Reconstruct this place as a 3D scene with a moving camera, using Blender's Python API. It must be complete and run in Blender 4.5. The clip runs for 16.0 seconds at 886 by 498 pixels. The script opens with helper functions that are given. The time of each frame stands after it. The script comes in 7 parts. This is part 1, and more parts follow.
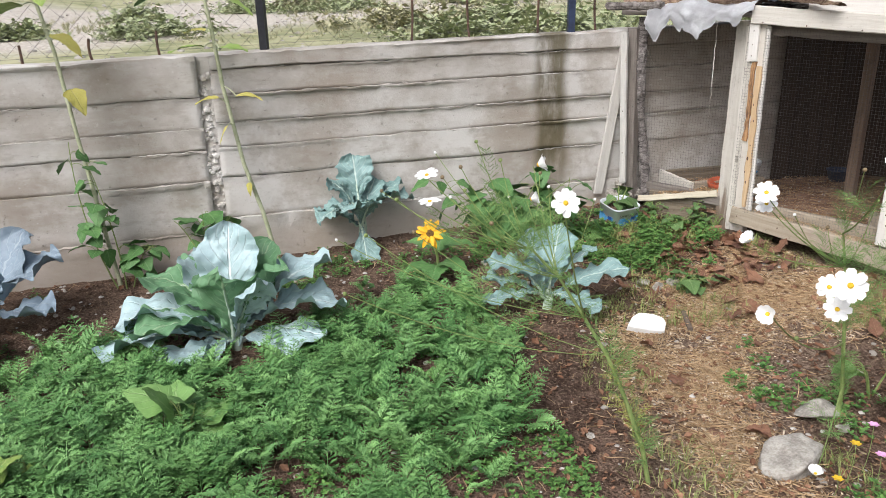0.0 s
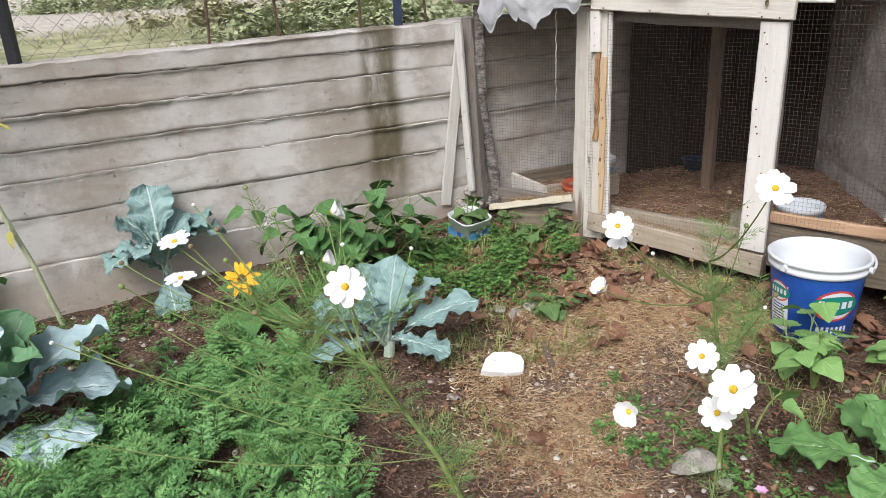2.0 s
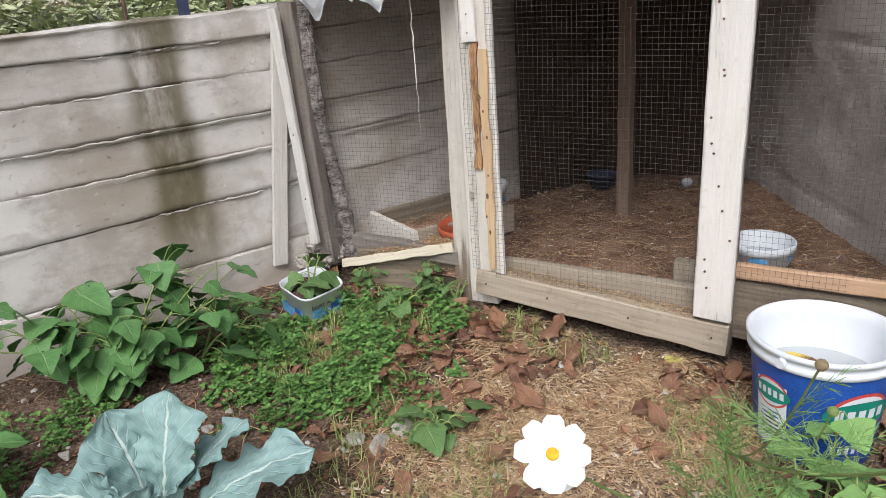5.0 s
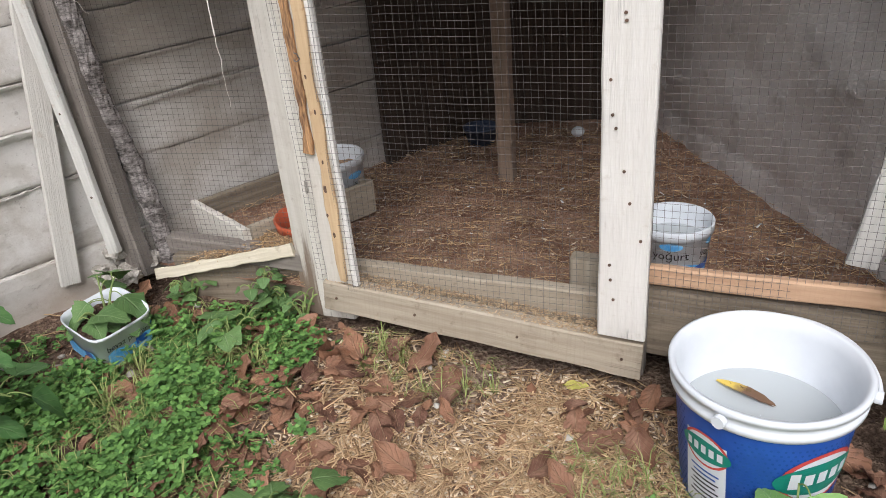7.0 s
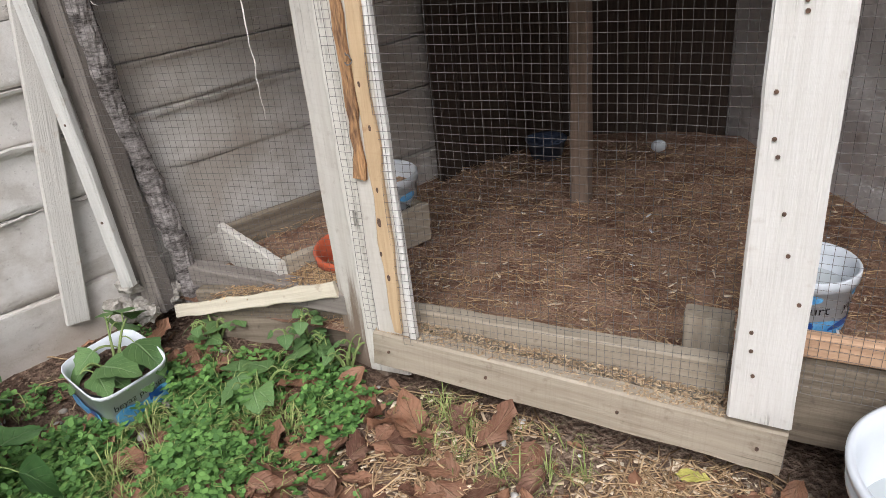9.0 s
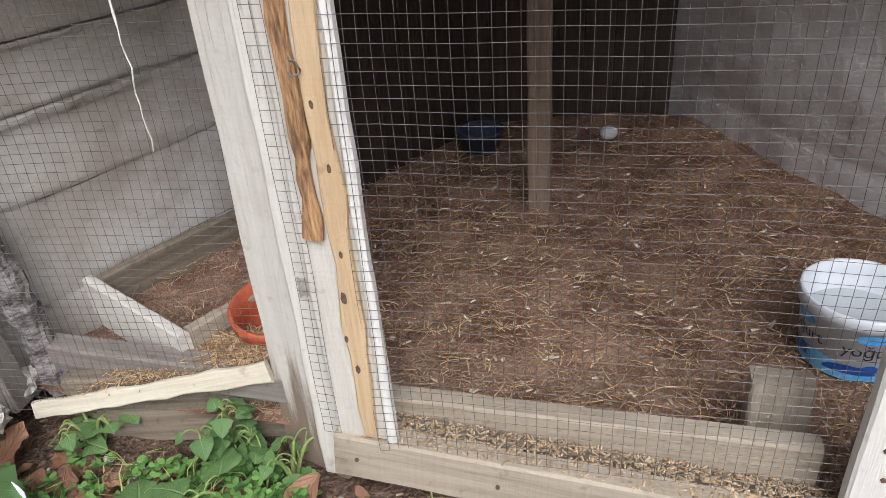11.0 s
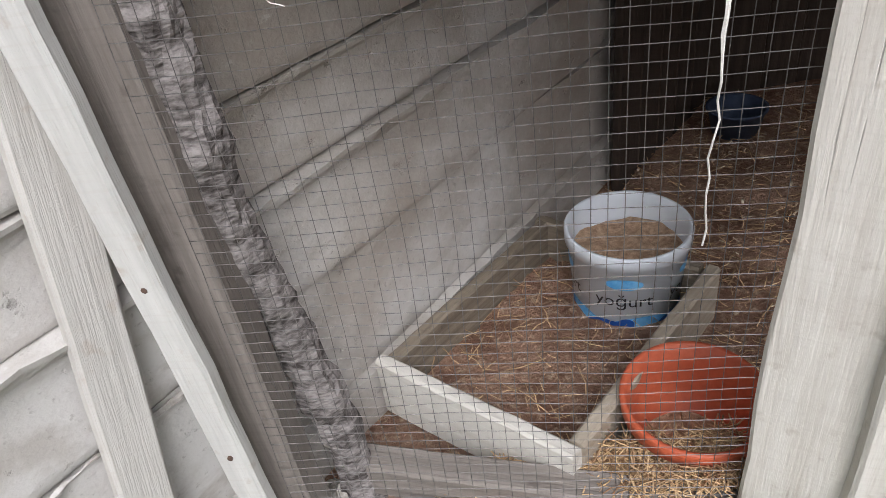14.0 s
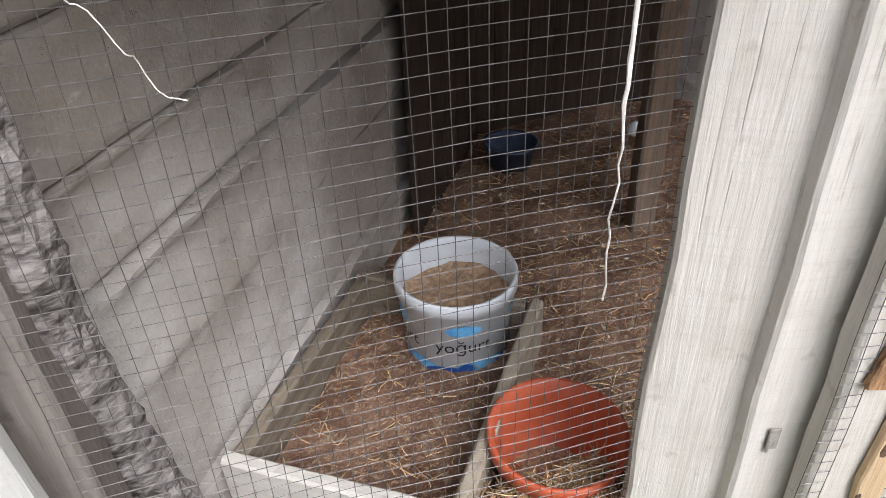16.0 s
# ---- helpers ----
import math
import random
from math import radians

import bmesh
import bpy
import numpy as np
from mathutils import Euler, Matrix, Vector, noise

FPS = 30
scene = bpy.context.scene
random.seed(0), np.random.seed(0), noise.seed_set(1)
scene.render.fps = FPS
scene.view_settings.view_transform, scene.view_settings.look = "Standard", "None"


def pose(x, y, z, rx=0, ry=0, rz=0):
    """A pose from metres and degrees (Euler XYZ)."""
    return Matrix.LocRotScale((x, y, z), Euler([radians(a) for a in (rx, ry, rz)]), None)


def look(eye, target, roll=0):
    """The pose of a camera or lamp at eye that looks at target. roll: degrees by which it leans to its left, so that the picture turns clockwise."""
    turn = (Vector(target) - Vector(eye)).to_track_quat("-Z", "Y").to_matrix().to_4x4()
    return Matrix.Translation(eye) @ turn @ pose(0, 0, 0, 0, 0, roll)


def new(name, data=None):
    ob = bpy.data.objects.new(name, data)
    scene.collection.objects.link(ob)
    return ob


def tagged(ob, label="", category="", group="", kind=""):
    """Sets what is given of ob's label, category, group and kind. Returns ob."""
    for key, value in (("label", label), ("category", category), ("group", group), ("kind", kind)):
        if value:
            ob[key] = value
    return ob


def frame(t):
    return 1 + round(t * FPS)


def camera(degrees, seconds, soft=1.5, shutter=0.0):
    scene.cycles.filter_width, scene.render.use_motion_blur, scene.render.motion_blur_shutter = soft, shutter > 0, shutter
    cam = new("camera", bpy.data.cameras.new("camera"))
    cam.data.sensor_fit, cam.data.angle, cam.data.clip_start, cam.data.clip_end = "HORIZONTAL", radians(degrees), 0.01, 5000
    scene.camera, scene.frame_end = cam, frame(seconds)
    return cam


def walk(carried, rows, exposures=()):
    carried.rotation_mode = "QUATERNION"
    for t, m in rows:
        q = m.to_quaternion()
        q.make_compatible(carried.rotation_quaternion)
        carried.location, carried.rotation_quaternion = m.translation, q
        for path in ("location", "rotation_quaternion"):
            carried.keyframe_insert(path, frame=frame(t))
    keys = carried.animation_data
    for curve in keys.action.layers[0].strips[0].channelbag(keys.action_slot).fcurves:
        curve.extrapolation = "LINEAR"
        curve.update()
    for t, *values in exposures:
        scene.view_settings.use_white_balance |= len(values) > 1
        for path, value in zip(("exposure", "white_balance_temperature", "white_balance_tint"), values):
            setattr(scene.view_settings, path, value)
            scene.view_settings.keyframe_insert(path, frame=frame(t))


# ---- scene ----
cam = camera(62.3, 16.0, 0.4)
PATH = [
    (0, (-0.0011, 0.0023, 1.2982), (-0.0025, 1.8930, 0.6462), -1.26),
    (0.5, (0.1103, 0.1285, 1.2923), (0.1333, 2.0080, 0.6090), -2.44),
    (1, (0.1963, 0.2099, 1.2986), (0.3032, 2.1018, 0.6588), -1.32),
    (1.5, (0.2338, 0.3809, 1.3085), (0.5140, 2.2485, 0.6501), -1.84),
    (2, (0.2546, 0.5191, 1.3022), (0.5699, 2.3684, 0.6088), -3.01),
    (2.5, (0.3657, 0.6936, 1.3146), (0.6068, 2.5858, 0.7136), -1.20),
    (3, (0.4652, 0.8991, 1.2979), (0.7774, 2.7396, 0.5802), -1.46),
    (3.5, (0.4950, 1.0696, 1.2866), (1.1037, 2.8549, 0.6216), -1.18),
    (6, (0.8258, 1.7234, 1.1312), (1.3843, 3.4611, 0.3136), -4.92),
    (6.5, (0.9277, 1.8391, 1.1351), (1.5163, 3.5128, 0.2120), -4.82),
    (7, (0.9926, 1.9522, 1.1495), (1.7897, 3.5409, 0.2327), -5.52),
    (7.5, (0.9630, 2.0229, 1.1312), (1.8235, 3.5738, 0.2070), -3.91),
    (8, (1.0128, 2.0922, 1.1247), (1.7944, 3.6565, 0.1541), -4.90),
    (8.5, (1.0442, 2.1759, 1.1051), (1.7563, 3.8097, 0.1976), -5.50),
    (11, (1.1198, 2.7382, 1.0504), (2.1148, 4.1423, 0.0314), -4.51),
    (11.5, (1.1081, 2.8122, 1.0508), (2.2326, 4.0961, 0.0081), -0.44),
    (12, (1.1064, 2.9411, 1.0354), (2.1033, 4.3340, 0.0029), -4.09),
    (12.5, (1.0531, 3.0982, 1.0457), (1.9419, 4.5795, 0.0377), -2.30),
    (13, (0.9888, 3.2370, 1.0617), (1.9096, 4.6910, 0.0429), -4.92),
    (13.5, (0.8977, 3.3308, 1.0700), (1.9021, 4.6844, -0.0065), -6.81),
    (14, (0.9066, 3.4159, 1.0597), (1.8340, 4.7642, -0.0901), -8.05),
    (14.5, (0.9103, 3.4730, 1.0635), (1.9501, 4.7122, -0.1126), -5.24),
    (15, (0.9013, 3.5123, 1.0715), (2.2037, 4.4936, -0.0865), -2.56),
    (15.5, (0.8907, 3.5275, 1.0769), (2.2844, 4.3786, -0.0778), -1.84),
    (16, (0.8681, 3.5445, 1.0785), (2.2762, 4.4145, -0.0441), -1.87),
]
EXPOSURES = [(0.0, 0.18, 6250, 11), (3.5, 0.08, 6200, 11), (8.5, 0.08, 6150, 11), (10.8, 0.22, 6030, 11), (12.5, 0.14, 5990, 11), (14.5, 0.20, 5980, 11), (16.0, 0.44, 5990, 11)]
walk(cam, [(t, look(eye, target, roll)) for t, eye, target, roll in PATH], EXPOSURES)

# ---- daylight: a bright overcast sky ----
SUN_UP, SUN_TURN = 48.0, 212.0
world = bpy.data.worlds.new("overcast_sky")
scene.world = world
world.use_nodes = True
wt = world.node_tree
sky = wt.nodes.new("ShaderNodeTexSky")
sky.sky_type = "NISHITA"
sky.sun_disc = False
sky.sun_elevation = radians(SUN_UP)
sky.sun_rotation = radians(SUN_TURN)
sky.air_density, sky.dust_density, sky.ozone_density = 1.0, 6.0, 0.6
sat = wt.nodes.new("ShaderNodeHueSaturation")
sat.inputs["Saturation"].default_value = 0.45
wt.links.new(sky.outputs[0], sat.inputs["Color"])
wt.links.new(sat.outputs[0], wt.nodes["Background"].inputs["Color"])
wt.nodes["Background"].inputs["Strength"].default_value = 0.125
sun = new("sun", bpy.data.lights.new("sun", "SUN"))
sun.data.energy, sun.data.angle, sun.data.color = 1.9, radians(34), (1.0, 0.985, 0.97)
sa, se = radians(SUN_TURN), radians(SUN_UP)
sun.matrix_world = look((math.sin(sa) * math.cos(se) * 20, math.cos(sa) * math.cos(se) * 20, math.sin(se) * 20), (0, 0, 0))


# ---- materials ----
class Mat:
    """A small builder of node materials."""

    def __init__(self, name, rough=0.8, metal=0.0, spec=0.4):
        self.m = bpy.data.materials.new(name)
        self.m.use_nodes = True
        self.t = self.m.node_tree
        self.b = self.t.nodes["Principled BSDF"]
        self.b.inputs["Roughness"].default_value = rough
        self.b.inputs["Metallic"].default_value = metal
        self.b.inputs["Specular IOR Level"].default_value = spec
        self.co = self.t.nodes.new("ShaderNodeTexCoord")

    def put(self, socket, value):
        if isinstance(value, (int, float)):
            socket.default_value = value
        elif isinstance(value, (tuple, list)):
            socket.default_value = (*value, 1) if len(value) == 3 and socket.type == "RGBA" else value
        else:
            self.t.links.new(value, socket)

    def noise(self, scale, detail=5, stretch=(1, 1, 1), space="Object", rough=0.55):
        mp = self.t.nodes.new("ShaderNodeMapping")
        mp.inputs["Scale"].default_value = stretch
        self.t.links.new(self.co.outputs[space], mp.inputs[0])
        n = self.t.nodes.new("ShaderNodeTexNoise")
        n.inputs["Scale"].default_value, n.inputs["Detail"].default_value, n.inputs["Roughness"].default_value = scale, detail, rough
        self.t.links.new(mp.outputs[0], n.inputs["Vector"])
        return n.outputs["Fac"]

    def ramp(self, fac, lo, hi):
        """0 below lo, 1 above hi."""
        r = self.t.nodes.new("ShaderNodeMapRange")
        r.interpolation_type = "SMOOTHSTEP"
        self.put(r.inputs["Value"], fac)
        r.inputs["From Min"].default_value, r.inputs["From Max"].default_value = lo, hi
        return r.outputs["Result"]

    def math(self, op, a, b=0.0):
        n = self.t.nodes.new("ShaderNodeMath")
        n.operation = op
        self.put(n.inputs[0], a)
        self.put(n.inputs[1], b)
        return n.outputs[0]

    def mix(self, fac, a, b, kind="MIX"):
        n = self.t.nodes.new("ShaderNodeMix")
        n.data_type, n.blend_type = "RGBA", kind
        self.put(n.inputs[0], fac)
        self.put(n.inputs[6], a)
        self.put(n.inputs[7], b)
        return n.outputs[2]

    def split(self, space="Object"):
        n = self.t.nodes.new("ShaderNodeSeparateXYZ")
        self.t.links.new(self.co.outputs[space], n.inputs[0])
        return n.outputs

    def island(self):
        return self.t.nodes.new("ShaderNodeNewGeometry").outputs["Random Per Island"]

    def piece(self):
        return self.t.nodes.new("ShaderNodeObjectInfo").outputs["Random"]

    def color(self, c):
        self.put(self.b.inputs["Base Color"], c)
        return self

    def bump(self, height, strength=0.5, dist=0.01):
        n = self.t.nodes.new("ShaderNodeBump")
        n.inputs["Strength"].default_value, n.inputs["Distance"].default_value = strength, dist
        self.put(n.inputs["Height"], height)
        self.t.links.new(n.outputs[0], self.b.inputs["Normal"])
        return self

    def rough(self, v):
        self.put(self.b.inputs["Roughness"], v)
        return self

    def thin(self, v):
        self.b.inputs["Subsurface Weight"].default_value = 0
        self.b.inputs["Transmission Weight"].default_value = v
        return self


def plain(name, a, b, scale=20, rough=0.7, bump=0.3, dist=0.003, metal=0.0, stretch=(1, 1, 1), spec=0.4, grain=6):
    k = Mat(name, rough, metal, spec)
    n1, n2 = k.noise(scale, 5, stretch), k.noise(scale * grain, 4, stretch)
    f = k.math("ADD", k.math("MULTIPLY", n1, 0.65), k.math("MULTIPLY", n2, 0.35))
    k.color(k.mix(k.ramp(f, 0.32, 0.68), a, b))
    k.bump(f, bump, dist)
    return k.m


def timber(name, a, b, dark, axis=2, knots=0.5, rough=0.78, cracks=0.6, foot=0.0):
    """Sawn wood whose grain runs along a local axis, with drying cracks, stains and saw marks."""
    k = Mat(name, rough)
    st = [26, 26, 26]
    st[axis] = 1.2
    grain = k.noise(3.2, 8, st, rough=0.65)
    fine = k.noise(16, 4, st)
    patch, small = k.noise(4.5, 6, rough=0.65), k.noise(38, 5)
    cs = [34, 34, 34]
    cs[axis] = 0.5
    split = k.math("ABSOLUTE", k.math("SUBTRACT", k.noise(1.3, 2, cs), 0.5))
    crack = k.math("MULTIPLY", k.ramp(split, 0.007, 0.002), k.ramp(k.noise(3, 3), 0.52, 0.62))
    ms = [5, 5, 5]
    ms[axis] = 150
    saw = k.noise(1.6, 3, ms)
    c = k.mix(k.ramp(grain, 0.2, 0.8), a, b)
    c = k.mix(k.math("MULTIPLY", k.ramp(k.noise(2.2, 5, rough=0.7), 0.45, 0.7), 0.5), c, [q * 0.78 for q in a])
    c = k.mix(k.math("MULTIPLY", k.ramp(patch, 0.55, 0.70), knots), c, dark)
    c = k.mix(k.math("MULTIPLY", k.ramp(fine, 0.62, 0.78), 0.4), c, dark)
    c = k.mix(k.math("MULTIPLY", k.ramp(small, 0.60, 0.74), 0.45), c, dark)
    c = k.mix(k.math("MULTIPLY", k.ramp(saw, 0.52, 0.66), 0.08), c, dark)
    c = k.mix(k.math("MULTIPLY", k.piece(), 0.2), c, dark)
    c = k.mix(k.math("MULTIPLY", crack, cracks), c, [q * 0.25 for q in dark])
    if foot:
        up = k.math("ADD", k.split()[2], k.math("MULTIPLY", k.math("SUBTRACT", k.noise(3, 6, (13, 13, 1.0), rough=0.7), 0.5), foot * 2.6))
        c = k.mix(k.math("MULTIPLY", k.ramp(up, foot * 1.1, foot * 0.45), 0.85), c, (0.16, 0.10, 0.06))
    k.color(c)
    hgt = k.math("ADD", grain, k.math("MULTIPLY", fine, 0.5))
    hgt = k.math("ADD", hgt, k.math("MULTIPLY", saw, 0.15))
    k.bump(k.math("SUBTRACT", hgt, k.math("MULTIPLY", crack, 2.0)), 0.6, 0.004)
    return k.m


# soil of the garden, with straw-coloured litter on the trodden way
k = Mat("garden_soil", 0.95, spec=0.15)
big, mid, fine = k.noise(1.7, 4), k.noise(14, 6), k.noise(90, 5)
c = k.mix(k.ramp(mid, 0.35, 0.65), (0.10, 0.062, 0.044), (0.215, 0.142, 0.104))
c = k.mix(k.ramp(fine, 0.52, 0.68), c, (0.33, 0.235, 0.17))
c = k.mix(k.math("MULTIPLY", k.ramp(fine, 0.48, 0.30), 0.7), c, (0.05, 0.032, 0.024))
c = k.mix(k.math("MULTIPLY", k.ramp(big, 0.45, 0.7), 0.35), c, (0.29, 0.215, 0.155))
X, Y, Z = k.split()
side = k.math("ABSOLUTE", k.math("ADD", k.math("MULTIPLY", k.math("SUBTRACT", X, 0.88), -0.69), k.math("MULTIPLY", k.math("SUBTRACT", Y, 2.2), 0.72)))
trod = k.math("MULTIPLY", k.ramp(k.math("ADD", side, k.math("MULTIPLY", k.noise(4, 4), 0.5)), 0.68, 0.40), k.ramp(X, 0.45, 0.8))
dusty = k.mix(k.ramp(fine, 0.40, 0.62), (0.19, 0.125, 0.09), (0.42, 0.315, 0.235))
c = k.mix(k.math("MULTIPLY", trod, 0.85), c, dusty)
k.color(c).bump(k.math("ADD", mid, k.math("MULTIPLY", fine, 1.0)), 1.0, 0.03)
SOIL = k.m

k = Mat("coop_litter", 0.95, spec=0.15)
mid, fine = k.noise(9, 6), k.noise(70, 6, rough=0.7)
c = k.mix(k.ramp(mid, 0.35, 0.65), (0.23, 0.125, 0.083), (0.42, 0.26, 0.18))
c = k.mix(k.ramp(fine, 0.5, 0.68), c, (0.55, 0.40, 0.28))
k.color(c).bump(k.math("ADD", mid, fine), 1.0, 0.02)
LITTER = k.m

k = Mat("field_of_grass_and_gravel", 0.95, spec=0.15)
patch, mid, fine = k.noise(0.32, 5), k.noise(2.6, 6), k.noise(30, 5)
grass = k.mix(k.ramp(mid, 0.35, 0.65), (0.22, 0.24, 0.12), (0.44, 0.42, 0.26))
grass = k.mix(k.ramp(fine, 0.5, 0.7), grass, (0.42, 0.40, 0.26))
gravel = k.mix(k.ramp(fine, 0.4, 0.65), (0.42, 0.37, 0.31), (0.66, 0.62, 0.56))
X, Y, Z = k.split()
away = k.math("ADD", k.math("SUBTRACT", Y, k.math("MULTIPLY", X, 0.62)), k.math("MULTIPLY", patch, 5.0))
band = k.math("MULTIPLY", k.ramp(away, 10.5, 12.0), k.ramp(away, 21.0, 18.5))
far = k.ramp(away, 25.0, 30.0)
k.color(k.mix(k.math("MAXIMUM", band, k.math("MULTIPLY", far, k.ramp(patch, 0.4, 0.55))), grass, gravel)).bump(k.math("ADD", mid, fine), 0.35, 0.03)
FIELD = k.m

# board-marked concrete with damp stains that run down from the top
k = Mat("board_marked_concrete", 0.88, spec=0.25)
X, Y, Z = k.split()
big, mid, fine, line = k.noise(1.7, 5, rough=0.6), k.noise(8, 7, (1, 1, 1.6), rough=0.6), k.noise(120, 4), k.noise(5, 7, (1, 1, 3.4), rough=0.62)
c = k.mix(k.ramp(big, 0.36, 0.64), (0.43, 0.395, 0.355), (0.67, 0.65, 0.625))
c = k.mix(k.math("MULTIPLY", k.ramp(line, 0.48, 0.66), 0.45), c, (0.66, 0.645, 0.625))
c = k.mix(k.math("MULTIPLY", k.ramp(line, 0.44, 0.32), 0.4), c, (0.33, 0.285, 0.24))
c = k.mix(k.math("MULTIPLY", k.ramp(mid, 0.52, 0.68), 0.45), c, (0.31, 0.27, 0.225))
c = k.mix(k.math("MULTIPLY", k.ramp(k.noise(2.2, 7, (1, 1, 1.1), rough=0.68), 0.47, 0.63), 0.62), c, (0.31, 0.26, 0.21))
c = k.mix(k.math("MULTIPLY", k.ramp(fine, 0.62, 0.74), 0.4), c, (0.20, 0.175, 0.15))
c = k.mix(k.math("MULTIPLY", k.piece(), 0.25), c, (0.34, 0.295, 0.245))
pit = k.noise(26, 6, (1, 1, 1.3), rough=0.72)
c = k.mix(k.math("MULTIPLY", k.ramp(pit, 0.62, 0.72), 0.4), c, (0.22, 0.19, 0.16))
c = k.mix(k.math("MULTIPLY", k.ramp(pit, 0.38, 0.31), 0.35), c, (0.72, 0.71, 0.69))
wob = k.math("ADD", X, k.math("MULTIPLY", k.math("SUBTRACT", k.noise(5, 4, (1, 1, 0.5)), 0.5), 0.10))
streak = k.math("MULTIPLY", k.ramp(wob, 0.475, 0.54), k.ramp(wob, 0.715, 0.65))
streak = k.math("MULTIPLY", streak, k.ramp(Z, 0.18, 0.5))
streak = k.math("MULTIPLY", streak, k.ramp(k.noise(6, 6, (1.4, 1.4, 0.5), rough=0.65), 0.25, 0.55))
c = k.mix(k.math("MULTIPLY", streak, 0.88), c, (0.115, 0.095, 0.05))
soft = k.math("MULTIPLY", k.ramp(wob, -1.62, -1.52), k.ramp(wob, -1.3, -1.42))
c = k.mix(k.math("MULTIPLY", soft, 0.35), c, (0.22, 0.19, 0.15))
base = k.ramp(k.math("ADD", Z, k.math("MULTIPLY", mid, 0.12)), 0.34, 0.2)
c = k.mix(k.math("MULTIPLY", base, 0.5), c, (0.42, 0.345, 0.275))
k.color(c).bump(k.math("ADD", k.math("ADD", k.math("MULTIPLY", mid, 0.9), k.math("MULTIPLY", line, 0.5)), k.math("ADD", k.math("MULTIPLY", fine, 0.22), k.math("MULTIPLY", k.ramp(pit, 0.6, 0.72), -0.5))), 0.7, 0.007)
CONCRETE = k.m

k = Mat("old_plaster", 0.92, spec=0.2)
big, mid, fine = k.noise(2.4, 5), k.noise(10, 7), k.noise(90, 4)
c = k.mix(k.ramp(big, 0.35, 0.65), (0.51, 0.46, 0.435), (0.67, 0.63, 0.61))
c = k.mix(k.math("MULTIPLY", k.ramp(mid, 0.58, 0.72), 0.45), c, (0.20, 0.15, 0.125))
k.color(c).bump(k.math("ADD", mid, k.math("MULTIPLY", fine, 0.4)), 0.8, 0.012)
PLASTER = k.m

PALE = timber("pale_weathered_wood", (0.59, 0.553, 0.49), (0.73, 0.70, 0.645), (0.37, 0.312, 0.255), 2, 0.45)
PALEFOOT = timber("pale_wood_with_soiled_foot", (0.59, 0.553, 0.49), (0.73, 0.70, 0.645), (0.37, 0.312, 0.255), 2, 0.45, foot=0.26)
WHITEWOOD = timber("whitish_planed_wood", (0.70, 0.675, 0.63), (0.81, 0.79, 0.76), (0.52, 0.47, 0.41), 2, 0.2)
PLANKW = timber("weathered_white_plank", (0.50, 0.49, 0.46), (0.64, 0.625, 0.59), (0.36, 0.27, 0.20), 2, 0.35)
GREY = timber("grey_weathered_wood", (0.17, 0.145, 0.125), (0.31, 0.275, 0.245), (0.08, 0.062, 0.05), 2, 0.5)
DARKX = timber("dark_old_wood_level", (0.13, 0.095, 0.07), (0.22, 0.17, 0.13), (0.06, 0.045, 0.035), 0, 0.5)
# near-black: the shade inside the coop is put into this wood's colour
SHADEZ = timber("old_wood_with_shade", (0.034, 0.023, 0.017), (0.068, 0.046, 0.034), (0.016, 0.012, 0.009), 2, 0.5)
OLDPLANK = timber("old_grey_brown_plank", (0.13, 0.10, 0.07), (0.33, 0.275, 0.205), (0.06, 0.043, 0.03), 2, 0.9)
INNERW = timber("brown_sawn_post", (0.20, 0.145, 0.105), (0.34, 0.25, 0.185), (0.08, 0.055, 0.04), 2, 0.5)
WORN = timber("brownish_worn_wood", (0.33, 0.275, 0.205), (0.50, 0.435, 0.345), (0.17, 0.125, 0.085), 2, 0.7)
ORANGE = timber("fresh_orange_wood", (0.50, 0.345, 0.20), (0.66, 0.50, 0.31), (0.33, 0.165, 0.075), 2, 0.8)
ORANGEX = timber("reddish_planed_wood", (0.55, 0.33, 0.19), (0.66, 0.43, 0.27), (0.42, 0.23, 0.12), 0, 0.3)
BARK = plain("rough_grey_bark", (0.045, 0.036, 0.030), (0.30, 0.27, 0.25), 26, 0.95, 1.0, 0.02, grain=3)
TORNBARK = plain("torn_orange_bark", (0.14, 0.075, 0.045), (0.60, 0.34, 0.16), 30, 0.95, 1.0, 0.01, stretch=(2.4, 2.4, 0.35), grain=4)
CHERRY = plain("ringed_grey_branch_bark", (0.045, 0.036, 0.032), (0.36, 0.325, 0.31), 22, 0.85, 0.8, 0.006, stretch=(1, 1, 3.0), grain=4)
BARKRED = plain("dry_brown_bark", (0.10, 0.06, 0.04), (0.36, 0.26, 0.18), 24, 0.95, 1.0, 0.012, grain=4)
WIRE = plain("galvanised_wire", (0.085, 0.078, 0.075), (0.22, 0.205, 0.195), 60, 0.5, 0.1, 0.001, metal=0.5)
RUST = plain("rusty_iron", (0.06, 0.04, 0.032), (0.16, 0.095, 0.065), 50, 0.9, 0.4)
BLUESTEEL = plain("dark_blue_paint", (0.014, 0.021, 0.045), (0.03, 0.045, 0.095), 14, 0.5, 0.1)
DARKSTEEL = plain("near_black_paint", (0.010, 0.011, 0.014), (0.022, 0.024, 0.03), 14, 0.5, 0.1)
FIN = plain("cement_fin", (0.33, 0.295, 0.26), (0.66, 0.63, 0.60), 24, 0.95, 0.8, 0.006)
SPLIT = timber("pale_yellow_split_wood", (0.52, 0.46, 0.35), (0.70, 0.645, 0.52), (0.28, 0.20, 0.13), 2, 0.5)
REDDISH = timber("reddish_sawn_rail", (0.46, 0.285, 0.175), (0.58, 0.385, 0.25), (0.30, 0.17, 0.10), 2, 0.4)
